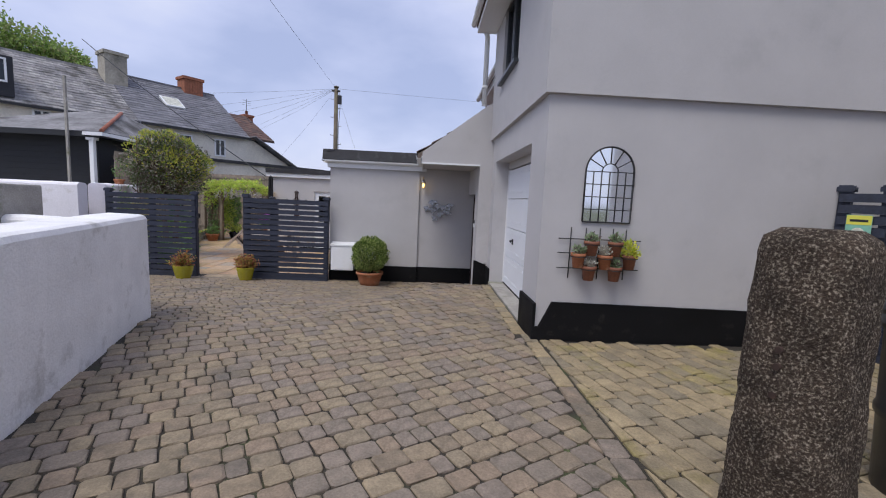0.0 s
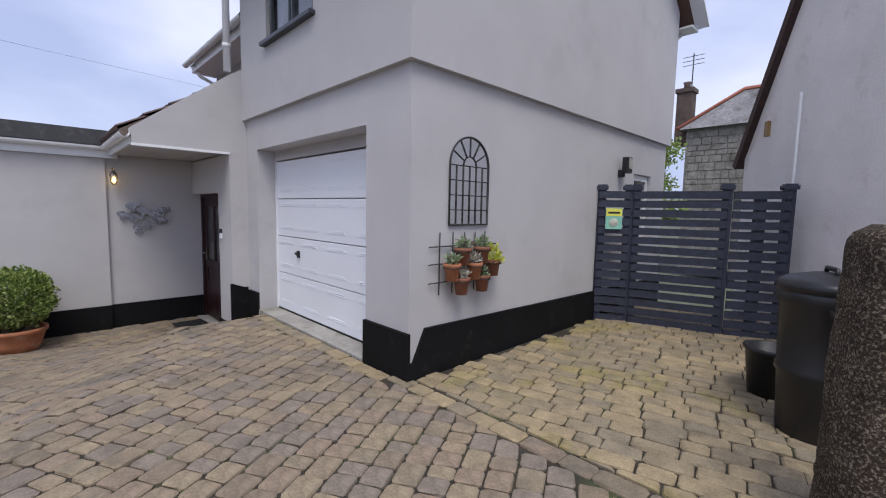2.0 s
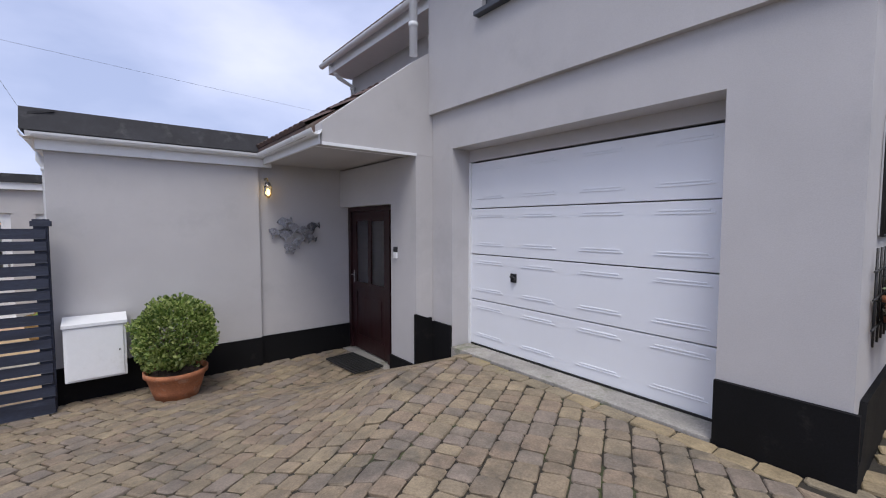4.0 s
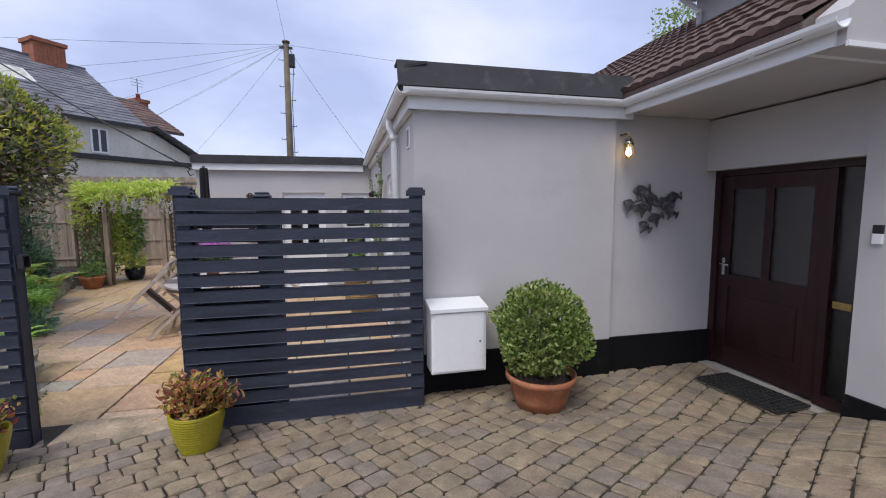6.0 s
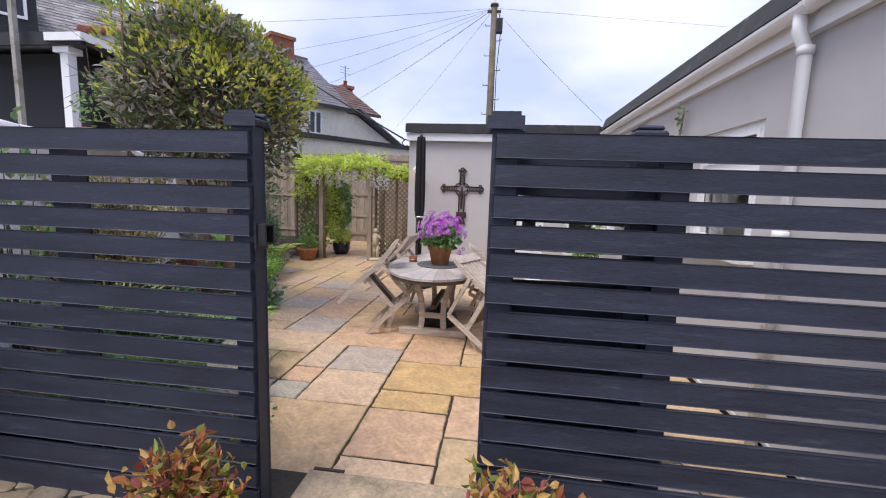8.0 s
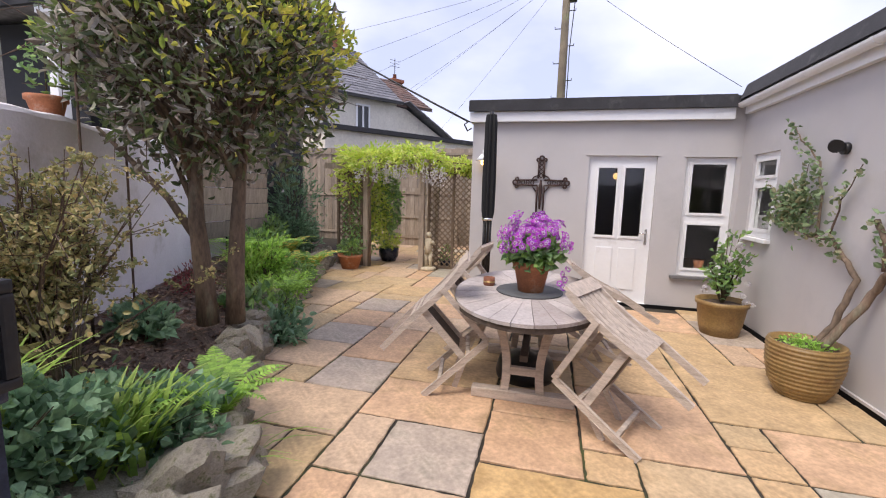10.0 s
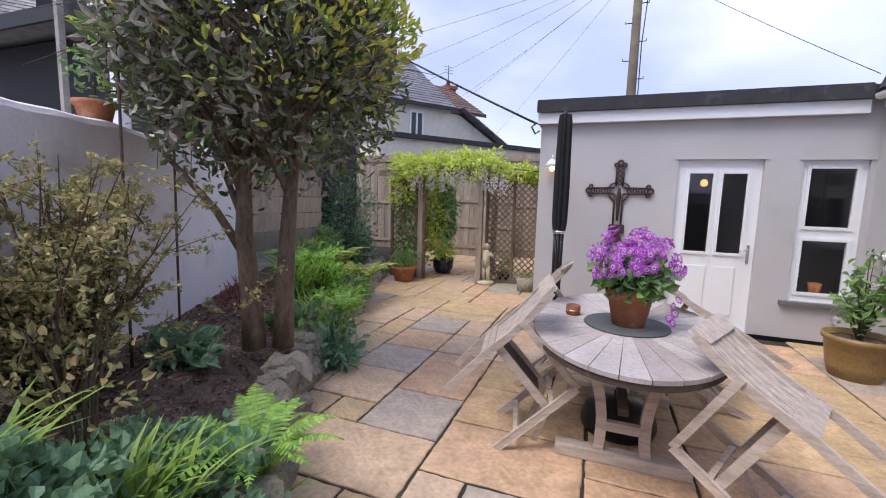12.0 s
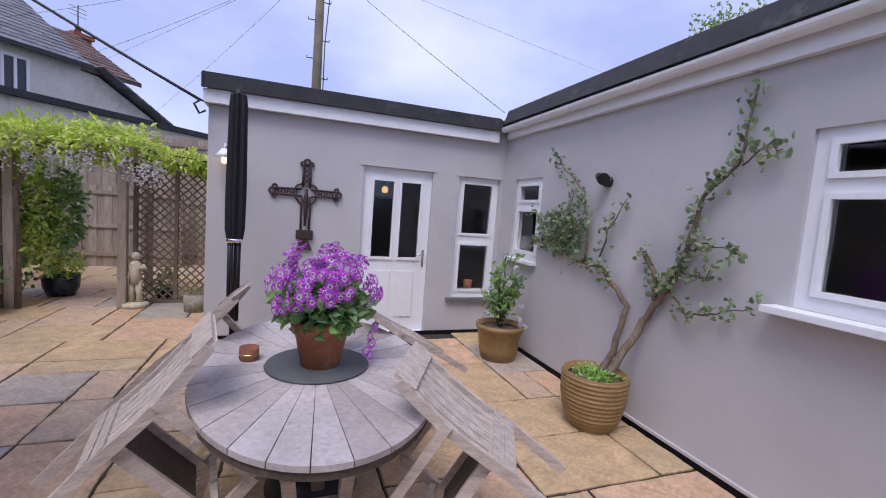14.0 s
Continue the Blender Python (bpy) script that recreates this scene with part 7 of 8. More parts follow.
def end_pot(x, y, prof, material, leafm, radii, n, L, Wd, label, seed):
    t = thing("garden_pot", label, "potted plant", pose(x, y, YARD))
    pot(t, prof, material, 26)
    soil_disc(t, prof[-1][0] - 0.03, prof[-1][1] - 0.06)
    P, D = ball_points(n, (0, 0, prof[-1][1] + radii[2] * 0.6), radii, seed, inner=0.2, lump=0.2, floor=prof[-1][1] - 0.06)
    leaf_cloud("foliage", P, D + np.array([0, 0, 0.4]), L, Wd, leafm, t, seed=seed)
    return t
end_pot(-7.92, 18.2, [(0.15, 0), (0.21, 0.12), (0.22, 0.25), (0.21, 0.30)], M_BLUEPOT, L_WIST, (0.3, 0.3, 0.25), 420, 0.08, 0.03, "variegated plant in a dark blue glazed pot", 121)
end_pot(-8.28, 17.05, [(0.16, 0), (0.22, 0.22), (0.24, 0.23), (0.24, 0.28)], M_TERRA, L_GREEN, (0.27, 0.27, 0.2), 420, 0.07, 0.03, "leafy plant in a terracotta pot by the pergola", 122)
end_pot(-6.55, 17.9, [(0.10, 0), (0.14, 0.15)], M_BLUEPOT, L_GREEN, (0.18, 0.18, 0.22), 220, 0.06, 0.03, "small plant in a dark pot by the trellis", 123)
end_pot(-6.02, 17.2, [(0.14, 0), (0.16, 0.24)], M_ROCK, L_OLIVE, (0.16, 0.16, 0.05), 90, 0.05, 0.02, "low planting in a square stone trough", 124)

drain = thing("drain_cover", "small rusty square drain cover in the flags", "drain", pose(-4.86, 10.0, YARD + 0.003))
part("frame", boxes(((-0.09, -0.09, 0), (0.09, -0.07, 0.008)), ((-0.09, 0.07, 0), (0.09, 0.09, 0.008)), ((-0.09, -0.07, 0), (-0.07, 0.07, 0.008)), ((0.07, -0.07, 0), (0.09, 0.07, 0.008))), M_RUSTY, drain)
for k in range(4):
    part("bar", boxes(((-0.07, -0.05 + k * 0.03, 0.0), (0.07, -0.037 + k * 0.03, 0.006))), M_RUSTY, drain)

# ---- beyond the garden ----
M_SLATEROOF = mat("grey_slate_roof", (0.115, 0.115, 0.13), 0.7, vary=0.2, scale=1.2, fine=12, bump=0.2, palette=[(0.17, 0.17, 0.19), (0.20, 0.20, 0.22), (0.15, 0.15, 0.17)], per_island=1, spots=(0.17, 0.17, 0.18), spot_scale=0.8, spot_amount=0.3)
M_MOSSROOF = mat("mossy_old_slates", (0.17, 0.165, 0.165), 0.85, vary=0.25, scale=1.5, fine=12, bump=0.2, palette=[(0.28, 0.27, 0.27), (0.23, 0.225, 0.23), (0.33, 0.32, 0.31)], per_island=1, spots=(0.055, 0.05, 0.045), spot_scale=0.9, spot_amount=0.4)
M_CREAM = mat("cream_house_render", (0.74, 0.70, 0.61), 0.9, vary=0.1, scale=0.8, fine=12, bump=0.2, spots=(0.55, 0.50, 0.42), spot_scale=0.7, spot_amount=0.25)
M_CHIMR = mat("stained_chimney_render", (0.40, 0.37, 0.31), 0.9, vary=0.2, scale=1.2, fine=10, bump=0.2, spots=(0.20, 0.19, 0.15), spot_scale=1.4, spot_amount=0.35)
M_BRICK = mat("red_brick", (0.30, 0.10, 0.06), 0.9, vary=0.2, scale=4, fine=30, bump=0.3, palette=[(0.30, 0.10, 0.06), (0.25, 0.085, 0.055), (0.34, 0.13, 0.075)], per_island=1)
M_REDTILE = mat("red_ridge_tile", (0.36, 0.13, 0.085), 0.85, vary=0.15, bump=0.2)
M_STONEW = mat("grey_rubble_stone", (0.30, 0.28, 0.25), 0.95, vary=0.3, scale=2.2, fine=14, bump=0.6, spots=(0.18, 0.17, 0.14), spot_scale=2.5, spot_amount=0.45)
M_POLE = mat("weathered_pole_timber", (0.17, 0.14, 0.10), 0.9, vary=0.25, scale=3, bump=0.3, spots=(0.14, 0.16, 0.08), spot_scale=2, spot_amount=0.4)
M_WIRE = mat("black_cable", (0.02, 0.02, 0.022), 0.6, vary=0.1, bump=0.0)
M_CLAD = mat("black_stained_cladding", (0.022, 0.024, 0.030), 0.7, vary=0.25, scale=3, fine=30, bump=0.3, stretch=(1, 6, 6))
M_PANE = mat("dark_far_glass", (0.02, 0.025, 0.03), 0.08, vary=0.05, bump=0.0)
L_FAR = leaf_mat("far_tree_leaf", [(0.13, 0.19, 0.05), (0.10, 0.15, 0.045), (0.17, 0.22, 0.06), (0.16, 0.17, 0.08)], 0.6)

O_, DU, NB = Vector((-17, 19, 0)), Vector((0.606, 0.795, 0)), Vector((-0.795, 0.606, 0))
TM = Matrix(((DU.x, NB.x, 0, O_.x), (DU.y, NB.y, 0, O_.y), (0, 0, 1, 0), (0, 0, 0, 1)))   # local: along the terrace, back, up

def slope_courses(parent, u0, u1, w0, z0, w1, z1, material, n, name="roof", label=""):
    """A slated slope from the eave (w0, z0) to the ridge (w1, z1), as overlapping courses of single slates."""
    bm = bmesh.new()
    rng = random.Random(int(abs(u0) * 10 + n))
    dw, dz = (w1 - w0) / n, (z1 - z0) / n
    L = math.hypot(dw, dz)
    up = Vector((0, -dz / L, dw / L)) if dw > 0 else Vector((0, dz / L, -dw / L))
    if up.z < 0:
        up = -up
    for k in range(n):
        u = u0 - (0.2 if k % 2 else 0)
        while u < u1:
            ub = min(u + 0.40, u1)
            a, b = max(u, u0), ub
            lift = rng.uniform(0.018, 0.03)
            p = [Vector((a + 0.006, w0 + dw * k, z0 + dz * k)) + up * lift, Vector((b - 0.006, w0 + dw * k, z0 + dz * k)) + up * lift,
                 Vector((b - 0.006, w0 + dw * (k + 1.1), z0 + dz * (k + 1.1))) + up * 0.004, Vector((a + 0.006, w0 + dw * (k + 1.1), z0 + dz * (k + 1.1))) + up * 0.004]
            if b - a > 0.05:
                v = [bm.verts.new(q) for q in p]
                lo = [bm.verts.new(q - up * 0.03) for q in p[:2]]
                bm.faces.new(v)
                bm.faces.new((v[1], v[0], lo[0], lo[1]))
            u = ub
    r = part(name, bm, material, parent, label, kind="stuff")
    bm = bmesh.new()
    q = [bm.verts.new(p) for p in ((u0, w0, z0 - 0.01), (u1, w0, z0 - 0.01), (u1, w1, z1 - 0.01), (u0, w1, z1 - 0.01), (u0, w0, z0 - 0.12), (u1, w0, z0 - 0.12), (u1, w1, z1 - 0.12), (u0, w1, z1 - 0.12))]
    for f in ((0, 1, 2, 3), (7, 6, 5, 4), (0, 4, 5, 1), (1, 5, 6, 2), (2, 6, 7, 3), (3, 7, 4, 0)):
        bm.faces.new([q[i] for i in f])
    part("roof_deck", bm, material, parent)
    return r

def far_window(parent, u0, u1, z0, z1, w=-0.02, mull=1, frame=0.07):
    bm = bmesh.new()
    for a, b, c, d in wall_with_holes(u0, u1, z0, z1, [(u0 + frame + k * (u1 - u0 - frame) / (mull + 1), u0 + (k + 1) * (u1 - u0 - frame) / (mull + 1), z0 + frame, z1 - frame) for k in range(mull + 1)]):
        box(bm, (a, w - 0.04, c), (b, w + 0.02, d))
    bmesh.ops.remove_doubles(bm, verts=bm.verts[:], dist=1e-5)
    win = part("window", bm, M_UPVC, parent, "white window frame")
    part("pane", boxes(((u0 + 0.02, w, z0 + 0.02), (u1 - 0.02, w + 0.012, z1 - 0.02))), M_PANE, win, "dark glass")

def chimney(parent, u0, u1, w0, w1, z0, z1, material, pots=1):
    bm = boxes(((u0, w0, z0), (u1, w1, z1 - 0.16)), ((u0 - 0.07, w0 - 0.07, z1 - 0.16), (u1 + 0.07, w1 + 0.07, z1)))
    c = part("chimney", bm, material, parent)
    for k in range(pots):
        bm = bmesh.new()
        lathe(bm, [(0.11, z1), (0.09, z1 + 0.25), (0.12, z1 + 0.28), (0.08, z1 + 0.28)], 12, center=((u0 + u1) / 2 + (k - (pots - 1) / 2) * 0.4, (w0 + w1) / 2, 0))
        part("chimney_pot", bm, M_TERRAD, c)
    return c

ha = thing("terrace_house", "cream rendered terrace house with an old mossy slate roof", "house", TM)
bm = bmesh.new()
prism(bm, [(0, -1), (0, 4.75), (4, 7.45), (8, 4.75), (8, -1)], "x", -9, 4.2)
part("wall", bm, M_CREAM, ha)
slope_courses(ha, -9, 4.2, -0.25, 4.70, 4.0, 7.58, M_MOSSROOF, 19)
slope_courses(ha, -9, 4.2, 8.25, 4.70, 4.0, 7.58, M_MOSSROOF, 8)
part("ridge", boxes(((-9, 3.92, 7.54), (4.2, 4.08, 7.66))), M_MOSSROOF, ha)
part("gutter", boxes(((-9, -0.36, 4.58), (4.2, -0.25, 4.67))), M_BLACKPL, ha, "black gutter")
far_window(ha, 0.36, 0.98, 4.05, 4.58)
far_window(ha, -4.2, -3.2, 3.3, 4.4)
chimney(ha, 3.85, 4.85, 2.8, 3.8, 5.2, 8.5, M_CHIMR, 0)
bm = bmesh.new()
prism(bm, [(-0.15, 4.9), (-0.15, 6.5), (2.6, 6.7), (2.6, 5.0)], "x", -2.6, -0.15)
dm = part("dormer", bm, M_CLAD, ha, "dark clad dormer")
far_window(ha, -2.2, -0.35, 5.45, 6.40, -0.16)
hb = thing("terrace_house", "white rendered terrace house with a dark slate roof and skylight", "house", TM)
bm = bmesh.new()
prism(bm, [(0, -1), (0, 4.75), (4, 7.45), (8, 4.75), (8, -1)], "x", 4.21, 9.9)
part("wall", bm, M_CREAM, hb)
slope_courses(hb, 4.21, 10.05, -0.25, 4.72, 4.0, 7.62, M_SLATEROOF, 19)
slope_courses(hb, 4.21, 10.05, 8.25, 4.72, 4.0, 7.62, M_SLATEROOF, 8)
part("ridge", boxes(((4.21, 3.92, 7.58), (10.05, 4.08, 7.69))), M_SLATEROOF, hb)
part("gutter", boxes(((4.3, -0.36, 4.60), (10.05, -0.25, 4.70))), M_BLACKPL, hb, "dark gutter")
far_window(hb, 8.0, 8.62, 3.45, 4.42)
far_window(hb, 5.95, 6.80, 3.95, 4.42)
bm = bmesh.new()
beam(bm, (6.7, 1.55, 6.02), (6.7, 2.45, 6.63), 1.0, 0.10, up=(0, -0.56, 0.83))
sk = part("skylight", bm, M_UPVC, hb, "white skylight frame")
bm = bmesh.new()
beam(bm, (6.7, 1.62, 6.12), (6.7, 2.38, 6.635), 0.84, 0.03, up=(0, -0.56, 0.83))
part("pane", bm, M_SUCCW, sk, "bright glass")
chimney(hb, 8.05, 9.15, 3.55, 4.45, 7.0, 8.35, M_BRICK, 0)
for k in range(9):
    for j in range(7):
        bm = boxes(((8.045 + j * 0.158 + 0.004, 3.540, 7.05 + k * 0.126), (8.045 + (j + 1) * 0.158 - 0.006, 3.552, 7.05 + k * 0.126 + 0.112)))
        part("brick", bm, M_BRICK, hb.children[-1])
hc = thing("gabled_house", "cream gabled house end with a dark slate roof", "house", TM)
bm = bmesh.new()
prism(bm, [(9.92, -1), (9.92, 4.75), (10.9, 4.70), (13.7, 3.25), (13.7, -1)], "y", 0.8, 7)
part("wall", bm, M_CREAM, hc)
slope_courses(hc, 9.93, 12.3, 0.7, 4.85, 4.0, 6.70, M_TILE, 11)
bm = bmesh.new()
for k in range(12):
    beam(bm, (10.75 + 3.1 * k / 12, 3.6, 4.95 - 1.66 * k / 12), (10.75 + 3.1 * (k + 1.1) / 12, 3.6, 4.93 - 1.66 * (k + 1.1) / 12), 6.6, 0.05, up=(0.47, 0, 0.88))
part("side_roof", bm, M_SLATEROOF, hc, kind="stuff")
chimney(hc, 12.3, 12.9, 4.2, 4.8, 4.5, 6.9, M_BRICK, 1)
bm = bmesh.new()
tube(bm, [(12.6, 4.5, 6.9), (12.6, 4.5, 8.0)], 0.02, 5)
for z in (7.6, 7.75, 7.9):
    tube(bm, [(12.3, 4.5, z), (12.9, 4.5, z)], 0.01, 4)
part("aerial", bm, M_IRON, hc)
low = thing("lean_to", "low flat-roofed lean-to in front of the terrace", "outbuilding", TM)
part("wall", boxes(((5.6, -2.6, -1), (13.5, -0.1, 2.95))), M_CREAM, low)
part("roof", boxes(((5.5, -2.75, 2.95), (13.6, -0.0, 3.1))), M_FELT, low)

# black shed behind the garden wall
shed = thing("black_shed", "black-stained timber outbuilding with a slate hip roof", "shed", pose(-14.0, 13.5, -0.5))
part("wall", boxes(((0, 0.05, 0), (4.1, 4.5, 3.40))), M_CLAD, shed)
for k in range(20):
    bm = bmesh.new()
    beam(bm, (0.0, 0.03, 0.1 + k * 0.17), (4.1, 0.03, 0.1 + k * 0.17), 0.03, 0.18, up=(0, -0.12, 1))
    part("board", bm, M_CLAD, shed)
bm = bmesh.new()
e = [(-0.3, -0.5, 3.52), (4.6, -0.5, 3.52), (4.6, 5.2, 3.52), (-0.3, 5.2, 3.52)]
rv = [(1.6, 2.4, 4.5), (3.2, 2.4, 4.5)]
v = [bm.verts.new(p) for p in e + rv]
for f in ((0, 1, 5, 4), (1, 2, 5), (2, 3, 4, 5), (3, 0, 4), (3, 2, 1, 0)):
    bm.faces.new([v[i] for i in f])
rf = part("roof", bm, M_MOSSROOF, shed)
bm = bmesh.new()
tube(bm, [(4.6, -0.5, 3.55), (3.2, 2.4, 4.53)], 0.06, 6)
part("hip_ridge", bm, M_REDTILE, rf, "red hip tiles")
part("fascia", boxes(((-0.3, -0.54, 3.36), (4.62, -0.50, 3.52)), ((4.60, -0.5, 3.36), (4.64, 5.2, 3.52))), M_CLAD, shed)
part("post", boxes(((4.20, -0.46, 1.6), (4.32, -0.34, 3.36)), bevel=0.01), M_UPVC, shed, "white painted post")
part("post_head", boxes(((4.14, -0.5, 3.28), (4.38, -0.3, 3.36)), bevel=0.01), M_UPVC, shed)
part("white_fascia", boxes(((4.12, -0.58, 3.40), (4.66, -0.55, 3.50)), ((4.645, -0.55, 3.40), (4.67, 2.5, 3.50))), M_UPVC, shed, "white gutter board")
part("metal_pole", boxes(((3.72, -0.66, 1.6), (3.78, -0.60, 5.0))), M_CONC, shed, "grey metal pole")
for k in range(9):
    bm = bmesh.new()
    beam(bm, (4.72, -0.2, 0.9 + k * 0.25), (4.72, 2.4, 0.9 + k * 0.25), 0.025, 0.24, up=(0.12, 0, 1))
    part("side_board", bm, M_OLDFENCE, shed, "silvery weathered side board")
bm = bmesh.new()
prism(bm, [(-30, 9.5), (-7.25, 9.5), (gwall_x(19.6) - 0.2, 19.6), (gwall_x(19.6) - 0.2, 23), (-30, 23)], "z", -0.74, 1.0)
structure("ground_terrace", bm, M_CONC, "raised ground behind the garden wall", "ground")

# telegraph pole and wires
tp = thing("telegraph_pole", "weathered timber telegraph pole with many wires", "telegraph pole", pose(-4.42, 21.2, -0.5))
bm = bmesh.new()
tube(bm, [(0, 0, 0), (0, 0, 3.5), (0.0, 0, 7.1)], [0.13, 0.11, 0.088], 14)
part("pole", bm, M_POLE, tp)
bm = bmesh.new()
lathe(bm, [(0.12, 7.1), (0.12, 7.16), (0.001, 7.20)], 14)
part("cap", bm, M_POLE, tp)
for k in range(9):
    bm = bmesh.new()
    s = 1 if k % 2 else -1
    tube(bm, [(s * 0.09, 0, 3.2 + k * 0.42), (s * 0.24, 0, 3.2 + k * 0.42), (s * 0.24, 0, 3.25 + k * 0.42)], 0.011, 6)
    part("step_iron", bm, M_IRON, tp)
part("junction_box", boxes(((0.08, -0.1, 6.35), (0.26, 0.08, 6.75)), bevel=0.02), M_BLACKPL, tp)
part("cross_bracket", boxes(((-0.2, -0.06, 6.9), (0.2, -0.02, 6.98))), M_IRON, tp)
bm = bmesh.new()
tube(bm, [(0.13, -0.06, 6.9), (0.22, -0.05, 6.6), (0.2, -0.06, 6.2), (0.14, -0.08, 5.2), (0.15, -0.05, 3.0)], 0.012, 5)
part("cable_run", bm, M_WIRE, tp)
TOP = Vector((-4.42, 21.2, 6.55))
def wire(a, b, r, sag, label="thin black overhead wire"):
    a, b = Vector(a), Vector(b)
    t = thing("overhead_wire", label, "wire", Matrix.Translation(b), group="overhead wires")
    bm = bmesh.new()
    tube(bm, [a.lerp(b, i / 16) - b - Vector((0, 0, sag * 4 * (i / 16) * (1 - i / 16))) for i in range(17)], r, 5)
    part("cable", bm, M_WIRE, t)
def tpt(u, w, z):
    return TM @ Vector((u, w, z))
for e, s in (((-3.22, 0.0, 5.45), 0.0), (tpt(-3, -0.1, 4.6), 0.5), (tpt(2, -0.1, 4.6), 0.45), (tpt(4.8, -0.1, 4.65), 0.4), (tpt(7, -0.1, 4.65), 0.35), (tpt(9.5, 0.0, 4.65), 0.3), (tpt(13, 1, 4.0), 0.25), ((-30, 60, 7.5), 0.6), ((-2.3, 15.72, 2.45), 0.15), ((20, 30, 8), 0.2)):
    wire(TOP, e, 0.004, s * 0.4)
wire((-15.5, 20.5, 7.9), (-5.76, 15.76, 2.08), 0.016, 0.15, "thick black service cable to the garden room")
cb = thing("cable_bracket", "small black cable clamp on the fascia", "bracket", pose(-5.76, 15.76, 2.03))
bm = bmesh.new()
tube(bm, [(0.06, 0.08, 0.05), (0, 0, 0.05), (-0.05, -0.03, 0.0), (0.0, -0.03, -0.09), (0.05, 0, -0.05)], 0.012, 6)
part("clamp", bm, M_WIRE, cb)

# trees in the distance
def far_tree(x, y, z, h, r, n, leaf, seed, label, mat_=None):
    t = thing("tree", label, "tree", pose(x, y, z))
    bm = bmesh.new()
    tube(bm, [(0, 0, 0), (0.1, 0, h * 0.4), (0, 0.1, h * 0.8)], [r * 0.09, r * 0.07, r * 0.03], 8)
    part("trunk", bm, M_BARK, t)
    rng = random.Random(seed)
    Ps, Ds = [], []
    for k in range(9):
        a = rng.uniform(0, 6.283)
        c = (r * 0.55 * math.cos(a) * rng.uniform(0.2, 1), r * 0.55 * math.sin(a) * rng.uniform(0.2, 1), h * rng.uniform(0.45, 0.9))
        bm = bmesh.new()
        tube(bm, [(0, 0, h * 0.3), (c[0] * 0.5, c[1] * 0.5, (h * 0.3 + c[2]) / 2), c], [r * 0.04, r * 0.025, r * 0.01], 6)
        part("limb", bm, M_BARK, t)
        p, d = ball_points(n // 9, c, (r * 0.55, r * 0.55, r * 0.42), seed * 10 + k, inner=0.3, lump=0.3)
        Ps.append(p)
        Ds.append(d)
    leaf_cloud("crown", np.concatenate(Ps), np.concatenate(Ds), leaf, leaf * 0.55, mat_ or L_FAR, t, seed=seed)
    return t
for k, (u, w, h, r) in enumerate(((0.3, 13, 12.4, 3.6), (3.6, 13, 11.6, 2.8), (6.0, 13.5, 10.6, 1.9))):
    p = tpt(u, w, -0.5)
    far_tree(p.x, p.y, 0.9, h, r, 7000, 0.24, 200 + k, "leafy green tree on the hill behind the terrace")
far_tree(11.2, 6.05, 0.0, 3.6, 0.95, 2600, 0.12, 210, "leafy green tree beyond the side gate")
far_tree(20.5, 30.2, -0.5, 15.5, 4.2, 6500, 0.26, 211, "green tree rising behind the flat roof")
hill = bmesh.new()
hill_rows = []
for i in range(41):
    a = radians(-75 + 150 * i / 40)
    row = []
    for r_, z_ in ((70, -0.7), (95, 3.0), (130, 7.0), (170, 6.0)):
        row.append(hill.verts.new((r_ * math.sin(a) - 4, r_ * math.cos(a) + 10, z_ * (0.6 + 0.5 * noise.noise(Vector((math.sin(a) * 3, math.cos(a) * 3, r_ * 0.01)))) if z_ > 0 else z_)))
    hill_rows.append(row)
for a, b in zip(hill_rows, hill_rows[1:]):
    for k in range(3):
        hill.faces.new((a[k], a[k + 1], b[k + 1], b[k])).smooth = True
structure("backdrop_hills", hill, L_FAR, "low wooded hills in the distance", "hills")

# neighbouring white house and the stone house beyond the side gate
NM = Matrix(((-0.81, 0.59, 0, 6.70), (-0.59, -0.81, 0, 3.29), (0, 0, 1, 0), (0, 0, 0, 1)))
M_PALEREND = mat("rough_white_render", (0.84, 0.82, 0.83), 0.9, vary=0.06, scale=1.5, fine=40, bump=0.6, depth=0.01, spots=(0.66, 0.64, 0.62), spot_scale=2.0, spot_amount=0.2)
nb = thing("neighbour_house", "white painted rough-rendered house gable with a dark verge", "house", NM)
bm = bmesh.new()
prism(bm, [(0, -0.3), (0, 2.36), (2.2, 6.1), (4.0, 6.1), (4.0, -0.3)], "y", 0.0, 4.0)
nw = part("wall", bm, M_PALEREND, nb)
bm = bmesh.new()
beam(bm, (-0.12, -0.03, 2.20), (2.25, -0.03, 6.23), 0.12, 0.10, up=(-0.86, 0, 0.5))
part("verge", bm, M_RUSTY, nb, "dark brown tiled verge")
bm = bmesh.new()
tube(bm, [(1.24, -0.035, 2.95), (1.24, -0.035, 0.5)], 0.016, 8)
part("conduit", bm, M_UPVC, nb, "white conduit pipe")
part("wall_box", boxes(((0.52, -0.04, 2.55), (0.60, 0.0, 2.75)), bevel=0.006), M_OCHRE, nb)

